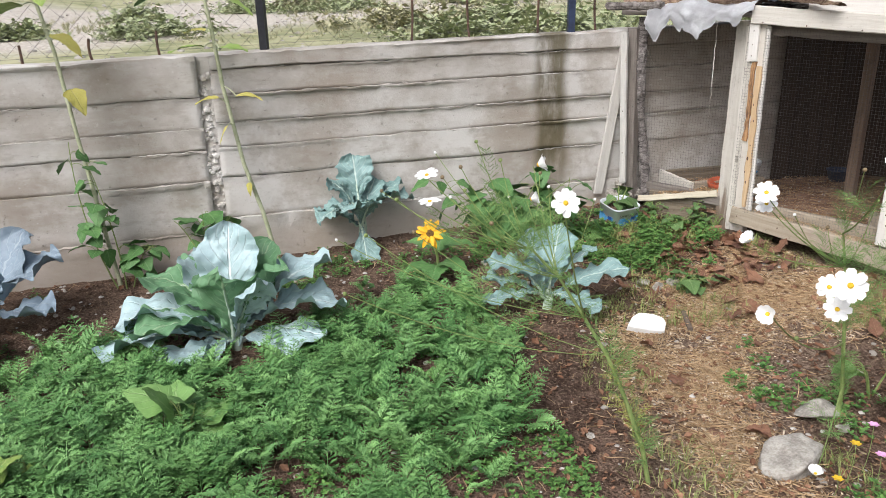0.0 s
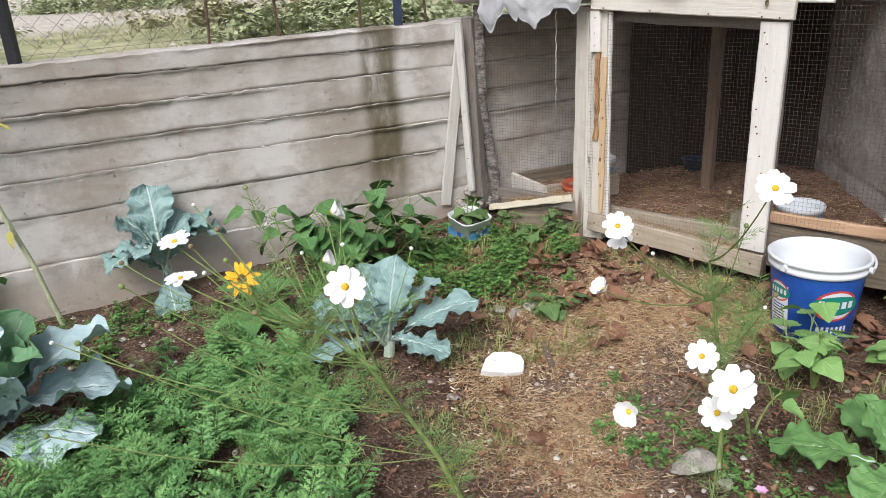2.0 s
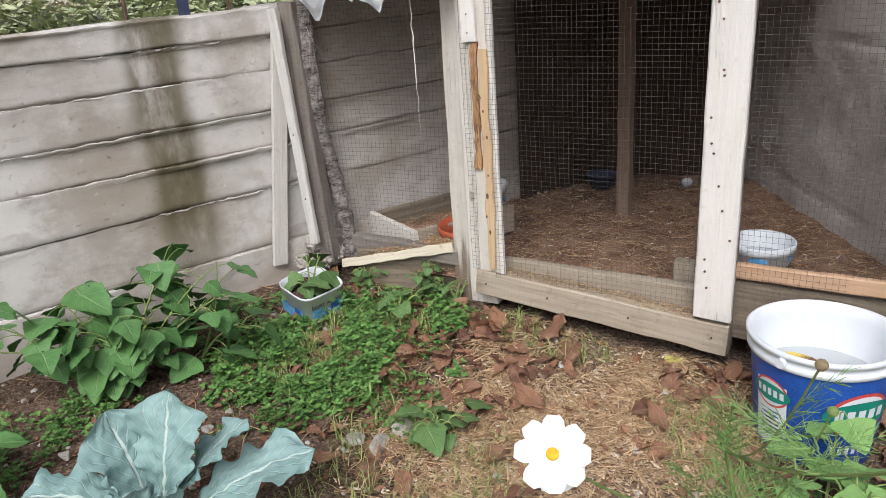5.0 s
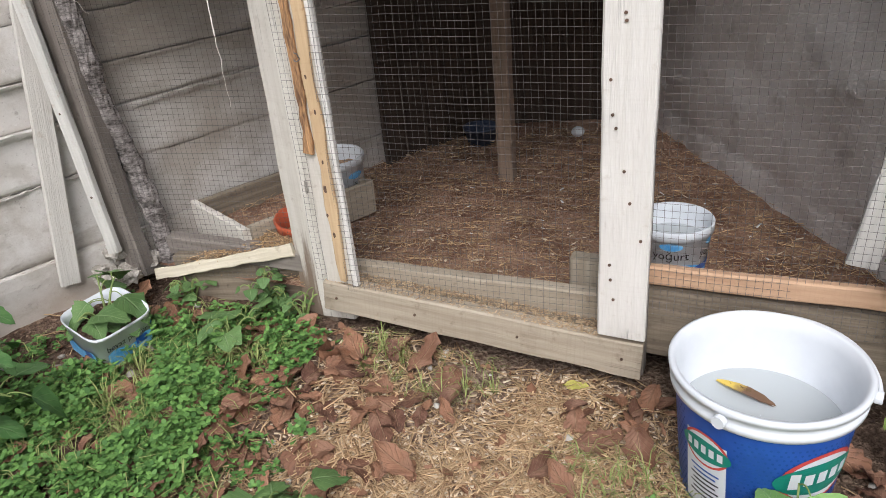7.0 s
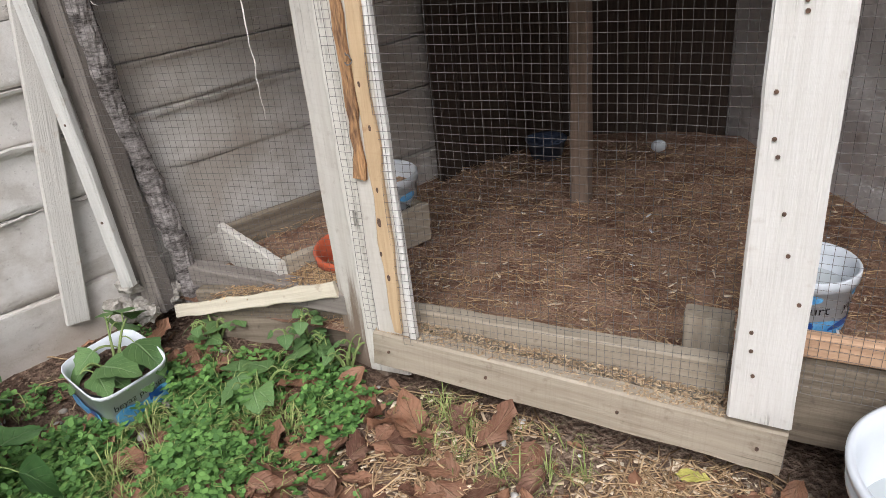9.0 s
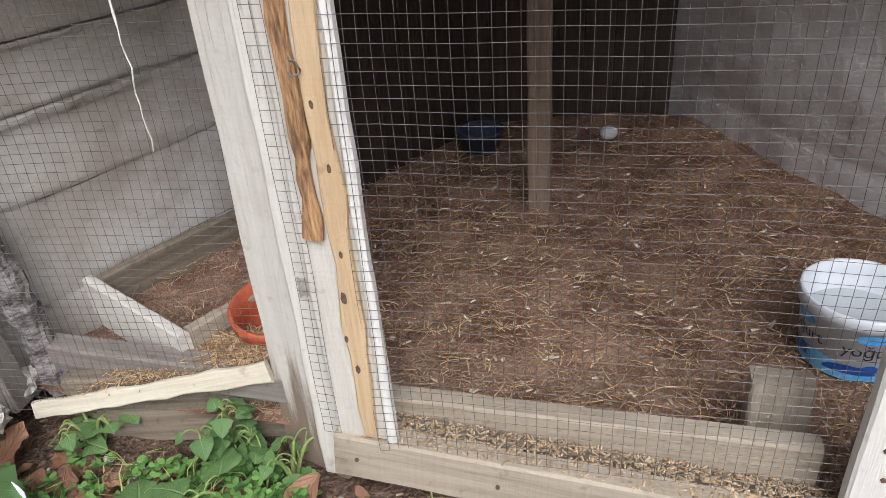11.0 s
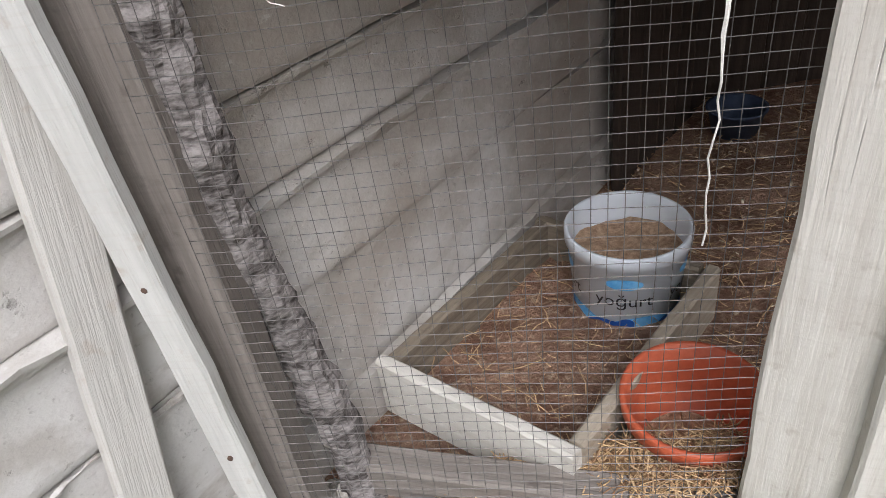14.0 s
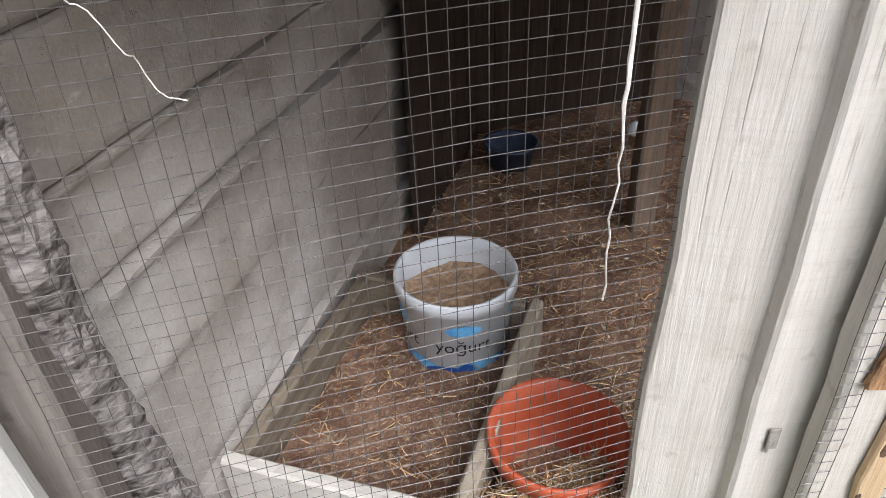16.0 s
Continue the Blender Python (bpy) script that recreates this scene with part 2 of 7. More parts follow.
STRING = plain("white_twine", (0.62, 0.58, 0.52), (0.82, 0.79, 0.74), 160, 0.9, 0.5, 0.001)
WHITEPL = plain("white_plastic", (0.64, 0.67, 0.71), (0.71, 0.74, 0.78), 5, 0.32, 0.05)
BLUEPL = plain("blue_printed_plastic", (0.016, 0.075, 0.36), (0.03, 0.11, 0.47), 8, 0.35, 0.05)
GREENPR = plain("green_print", (0.01, 0.20, 0.15), (0.015, 0.25, 0.19), 12, 0.35, 0.02)
REDPR = plain("red_print", (0.50, 0.05, 0.05), (0.62, 0.09, 0.08), 12, 0.35, 0.02)
CYANPR = plain("light_blue_print", (0.05, 0.27, 0.60), (0.20, 0.48, 0.76), 30, 0.35, 0.02)
DEEPPR = plain("deep_blue_print", (0.01, 0.06, 0.26), (0.02, 0.09, 0.36), 12, 0.35, 0.02)
BLACKPR = plain("black_print", (0.012, 0.012, 0.016), (0.02, 0.02, 0.026), 12, 0.4, 0.02)
TERRA = plain("orange_plastic_pot", (0.42, 0.082, 0.035), (0.56, 0.13, 0.06), 12, 0.5, 0.12)
FEED = plain("brown_feed_bran", (0.26, 0.155, 0.09), (0.57, 0.40, 0.265), 120, 0.95, 0.9, 0.006)
STONEM = plain("grey_field_stone", (0.23, 0.205, 0.175), (0.50, 0.47, 0.42), 24, 0.9, 0.9, 0.008)
WHITESTONE = plain("white_plaster_fragment", (0.74, 0.73, 0.71), (0.86, 0.86, 0.85), 26, 0.9, 0.5, 0.004)
PETAL = plain("white_petal", (0.78, 0.78, 0.76), (0.88, 0.88, 0.87), 60, 0.6, 0.15, 0.002)
YELLOW = plain("yellow_petal", (0.74, 0.36, 0.008), (0.86, 0.50, 0.02), 40, 0.6, 0.2, 0.002)
POLLEN = plain("yellow_flower_centre", (0.62, 0.37, 0.02), (0.78, 0.54, 0.04), 200, 0.9, 0.9, 0.003)
SEEDHEAD = plain("brown_flower_centre", (0.05, 0.03, 0.015), (0.22, 0.12, 0.03), 160, 0.95, 0.9, 0.004)
PINK = plain("pale_lilac_petal", (0.66, 0.30, 0.56), (0.76, 0.44, 0.66), 60, 0.6, 0.2)
STEM = plain("green_stem", (0.15, 0.22, 0.06), (0.27, 0.33, 0.12), 40, 0.7, 0.3)
PALESTEM = plain("pale_sunflower_stem", (0.33, 0.36, 0.22), (0.50, 0.52, 0.36), 30, 0.75, 0.3)
DRYSTEM = plain("dry_brown_stem", (0.16, 0.12, 0.07), (0.28, 0.21, 0.12), 40, 0.85, 0.4)
PALEVEIN = plain("pale_kale_stalk", (0.42, 0.52, 0.42), (0.56, 0.65, 0.55), 20, 0.6, 0.2)


def isle(name, a, b, rough=0.9, spec=0.2, scale=30):
    """A colour that varies from piece to piece of one joined mesh."""
    k = Mat(name, rough, spec=spec)
    f = k.math("ADD", k.math("MULTIPLY", k.island(), 0.7), k.math("MULTIPLY", k.noise(scale, 4), 0.3))
    k.color(k.mix(f, a, b)).bump(k.noise(scale * 6, 3), 0.4, 0.002)
    return k.m


STRAW = isle("straw", (0.22, 0.125, 0.065), (0.72, 0.53, 0.32))
COOPSTRAW = isle("old_coop_straw", (0.20, 0.10, 0.055), (0.86, 0.62, 0.35))
SILLCHAFF = isle("sill_chaff", (0.26, 0.16, 0.09), (0.68, 0.53, 0.35))
CHIPS = isle("pale_chaff", (0.42, 0.29, 0.18), (0.82, 0.72, 0.56))
PEBBLE = isle("pebbles", (0.27, 0.235, 0.20), (0.66, 0.63, 0.59))
DEADLEAF = isle("fallen_leaf", (0.15, 0.072, 0.04), (0.36, 0.20, 0.125), 0.8, 0.25)
GRASSBLADE = isle("grass_blade", (0.16, 0.22, 0.06), (0.40, 0.42, 0.17), 0.8)
DRYGRASS = isle("dry_field_grass", (0.20, 0.22, 0.11), (0.58, 0.54, 0.36), 0.9)
FIELDWEED = isle("field_weed_leaves", (0.22, 0.27, 0.13), (0.50, 0.53, 0.33), 0.8)
DULLBLUE = plain("dull_blue_plastic", (0.03, 0.045, 0.085), (0.06, 0.08, 0.13), 14, 0.6, 0.1)
FEATHERM = isle("small_white_feathers", (0.6, 0.6, 0.6), (0.8, 0.8, 0.8), 0.9)


def foliage(name, a, b, vein, side=9.0, rough=0.55, spec=0.35, strong=0.8, puff=0.6):
    """A leaf with a midrib and side veins along its own length and breadth."""
    k = Mat(name, rough, spec=spec)
    u, v, w = k.split("UV")
    av = k.math("ABSOLUTE", k.math("SUBTRACT", v, 0.5))
    rib = k.ramp(k.math("ADD", av, k.math("MULTIPLY", u, 0.012)), 0.04, 0.018)
    ph = k.math("FRACT", k.math("SUBTRACT", k.math("MULTIPLY", u, side), k.math("MULTIPLY", av, side * 0.75)))
    tri = k.math("ABSOLUTE", k.math("SUBTRACT", ph, 0.5))
    lat = k.math("MULTIPLY", k.ramp(tri, 0.07, 0.02), k.ramp(av, 0.5, 0.3))
    veins = k.math("MULTIPLY", k.math("MAXIMUM", rib, k.math("MULTIPLY", lat, 0.55)), strong)
    n, fine = k.noise(7, 4), k.noise(45, 5)
    f = k.math("ADD", k.math("MULTIPLY", n, 0.6), k.math("MULTIPLY", fine, 0.4))
    f = k.math("ADD", k.math("MULTIPLY", f, 0.7), k.math("MULTIPLY", k.island(), 0.3))
    c = k.mix(k.ramp(f, 0.25, 0.75), a, b)
    k.color(k.mix(veins, c, vein))
    k.bump(k.math("SUBTRACT", k.math("MULTIPLY", fine, 0.6), k.math("MULTIPLY", veins, 1.0)), puff, 0.006)
    return k.m


KALE = foliage("blue_green_kale_leaf", (0.12, 0.225, 0.20), (0.29, 0.42, 0.41), (0.54, 0.64, 0.58), 8, 0.5, 0.4)
CABB = foliage("grey_green_cabbage_leaf", (0.23, 0.36, 0.36), (0.50, 0.63, 0.66), (0.66, 0.75, 0.74), 8, 0.42, 0.5, 0.8, 0.9)
INNER = foliage("green_cabbage_leaf", (0.08, 0.20, 0.085), (0.18, 0.33, 0.18), (0.34, 0.45, 0.28), 8, 0.5, 0.4, 0.8)
PURPLE = foliage("blue_grey_cabbage_leaf", (0.15, 0.20, 0.25), (0.27, 0.34, 0.40), (0.42, 0.48, 0.52), 8, 0.45, 0.4, 0.5)
BEAN = foliage("bean_leaf", (0.055, 0.15, 0.042), (0.16, 0.31, 0.10), (0.22, 0.34, 0.15), 5, 0.55, 0.35, 0.5)
BRIGHT = foliage("bright_bean_leaf", (0.15, 0.30, 0.08), (0.27, 0.44, 0.15), (0.38, 0.52, 0.25), 5, 0.55, 0.35, 0.5)
SUNLEAF = foliage("sunflower_leaf", (0.16, 0.26, 0.055), (0.32, 0.42, 0.11), (0.45, 0.50, 0.22), 5, 0.6, 0.3, 0.5)
YELLEAF = foliage("yellowing_leaf", (0.38, 0.35, 0.07), (0.58, 0.52, 0.16), (0.45, 0.40, 0.16), 5, 0.7, 0.3, 0.5)
DOCK = foliage("weed_leaf", (0.075, 0.15, 0.05), (0.16, 0.26, 0.085), (0.25, 0.34, 0.17), 6, 0.6, 0.3, 0.5)
CARROT = isle("carrot_greens", (0.045, 0.15, 0.038), (0.26, 0.48, 0.16), 0.5, 0.35, 14)
CHICKW = isle("chickweed", (0.03, 0.085, 0.022), (0.19, 0.36, 0.09), 0.6, 0.3, 20)
FEATHERY = isle("cosmos_greens", (0.10, 0.20, 0.055), (0.24, 0.37, 0.12), 0.7, 0.3, 20)
YELGREEN = isle("yellowing_cosmos_greens", (0.30, 0.34, 0.07), (0.50, 0.50, 0.14), 0.7, 0.3, 20)

k = Mat("half_brown_yellow_leaf", 0.6)
u, v, w = k.split("UV")
c = k.mix(k.ramp(k.math("ADD", u, k.math("MULTIPLY", k.noise(30, 4), 0.5)), 0.45, 0.7), (0.60, 0.44, 0.09), (0.15, 0.085, 0.05))
c = k.mix(k.ramp(k.noise(90, 4), 0.6, 0.68), c, (0.12, 0.07, 0.03))
k.color(c).bump(k.noise(60, 4), 0.4, 0.003)
HALFLEAF = k.m
k = Mat("milky_plastic_film", 0.35, spec=0.5)
k.color(k.mix(k.ramp(k.noise(9, 5), 0.4, 0.65), (0.62, 0.62, 0.64), (0.82, 0.83, 0.85))).bump(k.noise(22, 6), 0.7, 0.012)
FILM = k.m
k = Mat("still_water", 0.03, spec=0.5)
k.color((0.44, 0.47, 0.48)).bump(k.noise(8, 2), 0.04, 0.002)
WATER = k.m

# ---- builders ----
def part(name, bm, material, parent=None, label="", smooth=False):
    """Links a bmesh as one mesh object, under a thing or on its own."""
    me = bpy.data.meshes.new(name)
    bm.to_mesh(me)
    bm.free()
    me.materials.append(material)
    if smooth:
        me.polygons.foreach_set("use_smooth", [True] * len(me.polygons))
    ob = new(name, me)
    if parent:
        ob.parent = parent
    return tagged(ob, label) if label else ob


def thing(name, label, category, group="", kind=""):
    return tagged(new(name), label, category, group, kind)


def share(name, me, m, parent):
    ob = new(name, me)
    ob.parent = parent
    ob.matrix_basis = m
    return ob


def add_box(bm, p0, p1, p2=None, bevel=0.002):
    """A box between two corners."""
    (x0, y0, z0), (x1, y1, z1) = p0, p1
    r = bmesh.ops.create_cube(bm, size=1)
    for v in r["verts"]:
        v.co = ((x0 + x1) / 2 + v.co.x * abs(x1 - x0), (y0 + y1) / 2 + v.co.y * abs(y1 - y0), (z0 + z1) / 2 + v.co.z * abs(z1 - z0))
    if bevel:
        edges = {e for v in r["verts"] for e in v.link_edges}
        bmesh.ops.bevel(bm, geom=list(edges), offset=bevel, segments=1, affect="EDGES")


def board_mesh(length, width, thick, seed, rough_edge=0.0025, taper=1.0, cuts=14):
    """A sawn board along local z, from 0 to its length, with slightly uneven edges; local y is its thickness, outwards negative."""
    bm = bmesh.new()
    rng = random.Random(seed)
    rings = []
    for i in range(cuts + 1):
        f = i / cuts
        z = f * length
        w = width * (1 + (taper - 1) * f) / 2
        e = [rough_edge * (noise.noise((z * 9, seed * 3.1, k * 5.0)) + 0.4 * rng.uniform(-1, 1)) for k in range(4)]
        c = min(0.004, thick * 0.2)
        pts = [(-w + e[0], -thick + c), (-w + e[0] + c, -thick), (w + e[1] - c, -thick + e[2] * 0.4), (w + e[1], -thick + c),
               (w + e[1], -c), (w + e[1] - c, 0), (-w + e[0] + c, 0), (-w + e[0], -c)]
        tip = 0.004 * rng.uniform(-1, 1) if i in (0, cuts) else 0
        rings.append([bm.verts.new((x, y, z + tip * (1 + x / width))) for x, y in pts])
    for a, b in zip(rings, rings[1:]):
        for j in range(8):
            bm.faces.new((a[j], a[(j + 1) % 8], b[(j + 1) % 8], b[j]))
    bm.faces.new(rings[0][::-1])
    bm.faces.new(rings[-1])
    return bm


def along(p, q, out, spin=0.0):
    """A pose whose z runs from p to q and whose -y looks towards out."""
    z = (Vector(q) - Vector(p)).normalized()
    y = -(Vector(out) - Vector(out).dot(z) * z).normalized()
    x = y.cross(z)
    m = Matrix((x, y, z)).transposed().to_4x4()
    m.translation = p
    return m @ pose(0, 0, 0, 0, 0, spin)


def board(name, p, q, width, thick, out, material, parent=None, label="", seed=1, taper=1.0, rough_edge=0.0025):
    """A board from p to q whose broad face looks towards out."""
    ob = part(name, board_mesh((Vector(q) - Vector(p)).length, width, thick, seed, rough_edge, taper), material, parent, label)
    ob.matrix_basis = along(p, q, out)
    return ob


def tube(bm, pts, radii, sides=8, cap=True, lump=0.0, seed=0):
    """A round rod along the points."""
    pts = [Vector(p) for p in pts]
    if isinstance(radii, (int, float)):
        radii = [radii] * len(pts)
    rings, side = [], None
    for i, p in enumerate(pts):
        d = (pts[min(i + 1, len(pts) - 1)] - pts[max(i - 1, 0)]).normalized()
        if side is None:
            side = d.orthogonal().normalized()
        side = (side - side.dot(d) * d).normalized()
        up = d.cross(side)
        ring = []
        for k in range(sides):
            a = 2 * math.pi * k / sides
            r = radii[i] * (1 + (lump * noise.noise((p.x * 31 + k * 1.7, p.y * 31 + seed, p.z * 31)) if lump else 0))
            ring.append(bm.verts.new(p + side * (math.cos(a) * r) + up * (math.sin(a) * r)))
        rings.append(ring)
    for a, b in zip(rings, rings[1:]):
        for k in range(sides):
            bm.faces.new((a[k], a[(k + 1) % sides], b[(k + 1) % sides], b[k]))
    if cap:
        bm.faces.new(rings[0][::-1])
        bm.faces.new(rings[-1])


def bend(p, q, sag=(0, 0, 0), n=8):
    """Points of a bowed line from p to q."""
    p, q, s = Vector(p), Vector(q), Vector(sag)
    return [p.lerp(q, i / n) + s * (4 * (i / n) * (1 - i / n)) for i in range(n + 1)]


def lathe(bm, profile, segs=40, centre=(0, 0, 0), squash=1.0):
    """Turns (radius, height) pairs round the upright axis."""
    cx, cy, cz = centre
    rings = []
    for r, z in profile:
        rings.append([bm.verts.new((cx + r * math.cos(2 * math.pi * k / segs), cy + squash * r * math.sin(2 * math.pi * k / segs), cz + z)) for k in range(segs)])
    for a, b in zip(rings, rings[1:]):
        for k in range(segs):
            bm.faces.new((a[k], a[(k + 1) % segs], b[(k + 1) % segs], b[k]))
    return rings


def leaf(bm, m, length, width, shape, curl=0.6, cup=0.3, ruffle=0.0, waves=5, lobes=0.0, seed=0, nu=12, nv=6, stalk=0.0, pucker=0.0):
    """A leaf blade along local y from the origin, its upper face towards z. shape(u) is its half-breadth from 0 to 1."""
    uv = bm.loops.layers.uv.verify()
    rows = []
    y, z = stalk, 0.0
    ph = seed * 1.37
    for i in range(nu + 1):
        u = i / nu
        ang = curl * (u - 0.15)
        if i:
            y += length / nu * math.cos(ang)
            z -= length / nu * math.sin(ang)
        row = []
        for j in range(nv + 1):
            v = 2 * j / nv - 1
            w = width / 2 * max(shape(u), 0.012)
            edge = 1 + lobes * (1.3 * noise.noise((u * 8 + ph, (2.0 if v > 0 else -2.0) + ph, 0.3)) + 0.45 * math.sin(u * 31 + ph + v) + 0.4 * noise.noise((u * 40 + ph, v, 3.3))) * abs(v) ** 1.5
            x = w * v * edge
            h = cup * abs(v) ** 1.6 * w + ruffle * abs(v) ** 1.5 * math.sin(u * waves * 6.28 + ph + (2.0 if v > 0 else 0)) * width * (0.4 + u)
            h += 0.03 * width * noise.noise((u * 6 + ph, v * 3.2, 1.7)) + pucker * width * noise.noise((u * 17 + ph, v * 9, 4.7))
            h += ruffle * 0.55 * abs(v) ** 4 * width * math.sin(u * waves * 17 + ph * 2 + v)
            row.append((bm.verts.new(m @ Vector((x, y + h * math.sin(ang), z + h * math.cos(ang)))), u, (v + 1) / 2))
        rows.append(row)
    for a, b in zip(rows, rows[1:]):
        for j in range(nv):
            q = (a[j], a[j + 1], b[j + 1], b[j])
            f = bm.faces.new([p[0] for p in q])
            f.smooth = True
            for loop, p in zip(f.loops, q):
                loop[uv].uv = (p[1], p[2])
    return rows


def heart(u):
    return min(1, (u * 5 + 0.12) ** 0.6) * (1 - u) ** 0.75 * 1.35


def oval(u):
    return math.sin(math.pi * min(1, u * 0.97 + 0.03)) ** 0.7


def paddle(u):
    return (0.14 + 0.86 * min(1, max(0, (u - 0.12) * 2.2)) ** 1.1) * (1 - max(0, u - 0.72) ** 2 * 11) if u < 0.99 else 0.1


def aim(p, yaw, up, roll=0.0):
    """A leaf's pose at p: its length points to yaw (0 is +x), raised by up degrees."""
    return Matrix.Translation(p) @ pose(0, 0, 0, 0, 0, yaw - 90) @ pose(0, 0, 0, up) @ pose(0, 0, 0, 0, roll, 0)


def arrays(bm):
    """A small mesh as arrays of places and triangles."""
    bmesh.ops.triangulate(bm, faces=bm.faces[:])
    bm.verts.ensure_lookup_table()
    v = np.array([x.co[:] for x in bm.verts], dtype=np.float32)
    f = np.array([[x.index for x in p.verts] for p in bm.faces], dtype=np.int32)
    bm.free()
    return v, f


def strew(name, kinds, poses, material, parent=None, smooth=False):
    """Many small pieces, joined into one mesh."""
    vs, fs, at = [], [], 0
    for n, m in poses:
        v, f = kinds[n % len(kinds)]
        a = np.array(m, dtype=np.float32)
        vs.append(v @ a[:3, :3].T + a[:3, 3])
        fs.append(f + at)
        at += len(v)
    v, f = np.concatenate(vs), np.concatenate(fs)
    me = bpy.data.meshes.new(name)
    me.vertices.add(len(v))
    me.vertices.foreach_set("co", v.ravel())
    me.loops.add(f.size)
    me.loops.foreach_set("vertex_index", f.ravel())
    me.polygons.add(len(f))
    me.polygons.foreach_set("loop_start", np.arange(0, f.size, 3, dtype=np.int32))
    me.update(calc_edges=True)
    me.validate()
    me.materials.append(material)
    ob = new(name, me)
    if parent:
        ob.parent = parent
    return ob


def lay(x, y, z, yaw, tilt=0.0, roll=0.0, size=1.0):
    return Matrix.LocRotScale((x, y, z), Euler((radians(tilt), radians(roll), radians(yaw)), "XYZ"), (size, size, size))


# ---- plan ----
WALL0, WALLD = Vector((0.595, 3.983)), Vector((0.968, 0.250)).normalized()
WALLN = Vector((-WALLD.y, WALLD.x))
FRONT0, FRONTD = Vector((1.43, 3.56)), Vector((0.50, -0.64)).normalized()
FRONTN = Vector((FRONTD.y, -FRONTD.x))
EAST0, EASTD = Vector((2.42, 2.50)), Vector((0.345, 0.94)).normalized()
OUT = (FRONTN.x, FRONTN.y, 0)
LEVELS = [(-2.0, 3.4, 0.0), (-0.9, 3.7, 0.04), (-0.15, 3.9, 0.10), (0.87, 4.16, 0.17), (1.25, 3.7, 0.14), (1.45, 3.45, 0.15), (1.93, 2.85, 0.11), (1.93, 2.6, 0.05), (2.4, 2.3, 0.06),
          (1.14, 3.55, 0.09), (1.05, 3.12, 0.03), (0.9, 2.86, -0.04), (0.8, 2.3, -0.05), (-0.5, 2.6, -0.02), (-1.8, 2.2, -0.03), (0.0, 0.5, -0.06), (1.5, 1.8, -0.05), (3.0, 1.0, -0.02), (-3.0, 1.0, -0.04)]


def front(s, out, z):
    """A place on the coop's front: metres along it, outwards, and up."""
    p = FRONT0 + FRONTD * s + FRONTN * out
    return Vector((p.x, p.y, z))


def wall_at(a, out, z):
    p = WALL0 + WALLD * a - WALLN * out
    return Vector((p.x, p.y, z))


def ground_z(x, y):
    total = weight = 0.0
    for px, py, pz in LEVELS:
        w = 1 / ((x - px) ** 2 + (y - py) ** 2 + 0.03) ** 1.5
        total += w * pz
        weight += w
    z = total / weight
    z += 0.014 * noise.noise((x * 3.1, y * 3.1, 0.0)) + 0.009 * noise.noise((x * 11, y * 11, 4.0)) + 0.006 * noise.noise((x * 29, y * 29, 9.0))
    return z


def wall_top(a):
    return 1.098 + 0.022 * a + 0.008 * noise.noise((a * 2.3, 0.0, 7.0)) + 0.004 * noise.noise((a * 13, 0.0, 3.0))


# ---- ground: one sheet from the garden, stepping up behind the wall, to the horizon ----
def build_ground():
    aa = [-400, -150, -60, -25, -12, -7, -5, -4] + [-3.4 + 0.035 * i for i in range(190)] + [3.4, 4, 5, 7, 12, 25, 60, 150, 400]
    bb = [-60, -25, -12, -8, -6.5] + [-5.6 + 0.035 * i for i in range(161)] + [0.06, 0.15, 0.3, 0.6, 1, 1.6, 2.4, 3.4, 4.6, 6, 8, 10.5, 13, 16, 20, 26, 34, 45, 60, 90, 150, 300, 600]
    verts, faces, kinds = [], [], []
    for b in bb:
        for a in aa:
            p = WALL0 + WALLD * a + WALLN * b
            if b < 0.1:
                z = ground_z(p.x, p.y)
            else:
                z = 0.97 + 0.034 * a * (1 if abs(a) < 5 else 0) + 0.045 * max(0, b - 2) ** 0.97 + 0.05 * noise.noise((p.x * 0.6, p.y * 0.6, 0.0))
            verts.append((p.x, p.y, z))
    n = len(aa)
    for j in range(len(bb) - 1):
        for i in range(n - 1):
            faces.append((j * n + i, j * n + i + 1, (j + 1) * n + i + 1, (j + 1) * n + i))
            kinds.append(0 if bb[j + 1] < 0.1 else 1)
    me = bpy.data.meshes.new("ground")
    me.from_pydata(verts, [], faces)
    me.materials.append(SOIL)
    me.materials.append(FIELD)
    me.polygons.foreach_set("material_index", kinds)
    me.polygons.foreach_set("use_smooth", [True] * len(faces))
    tagged(new("ground", me), "brown garden soil with a grassy field behind the wall", "ground", kind="structure")


build_ground()


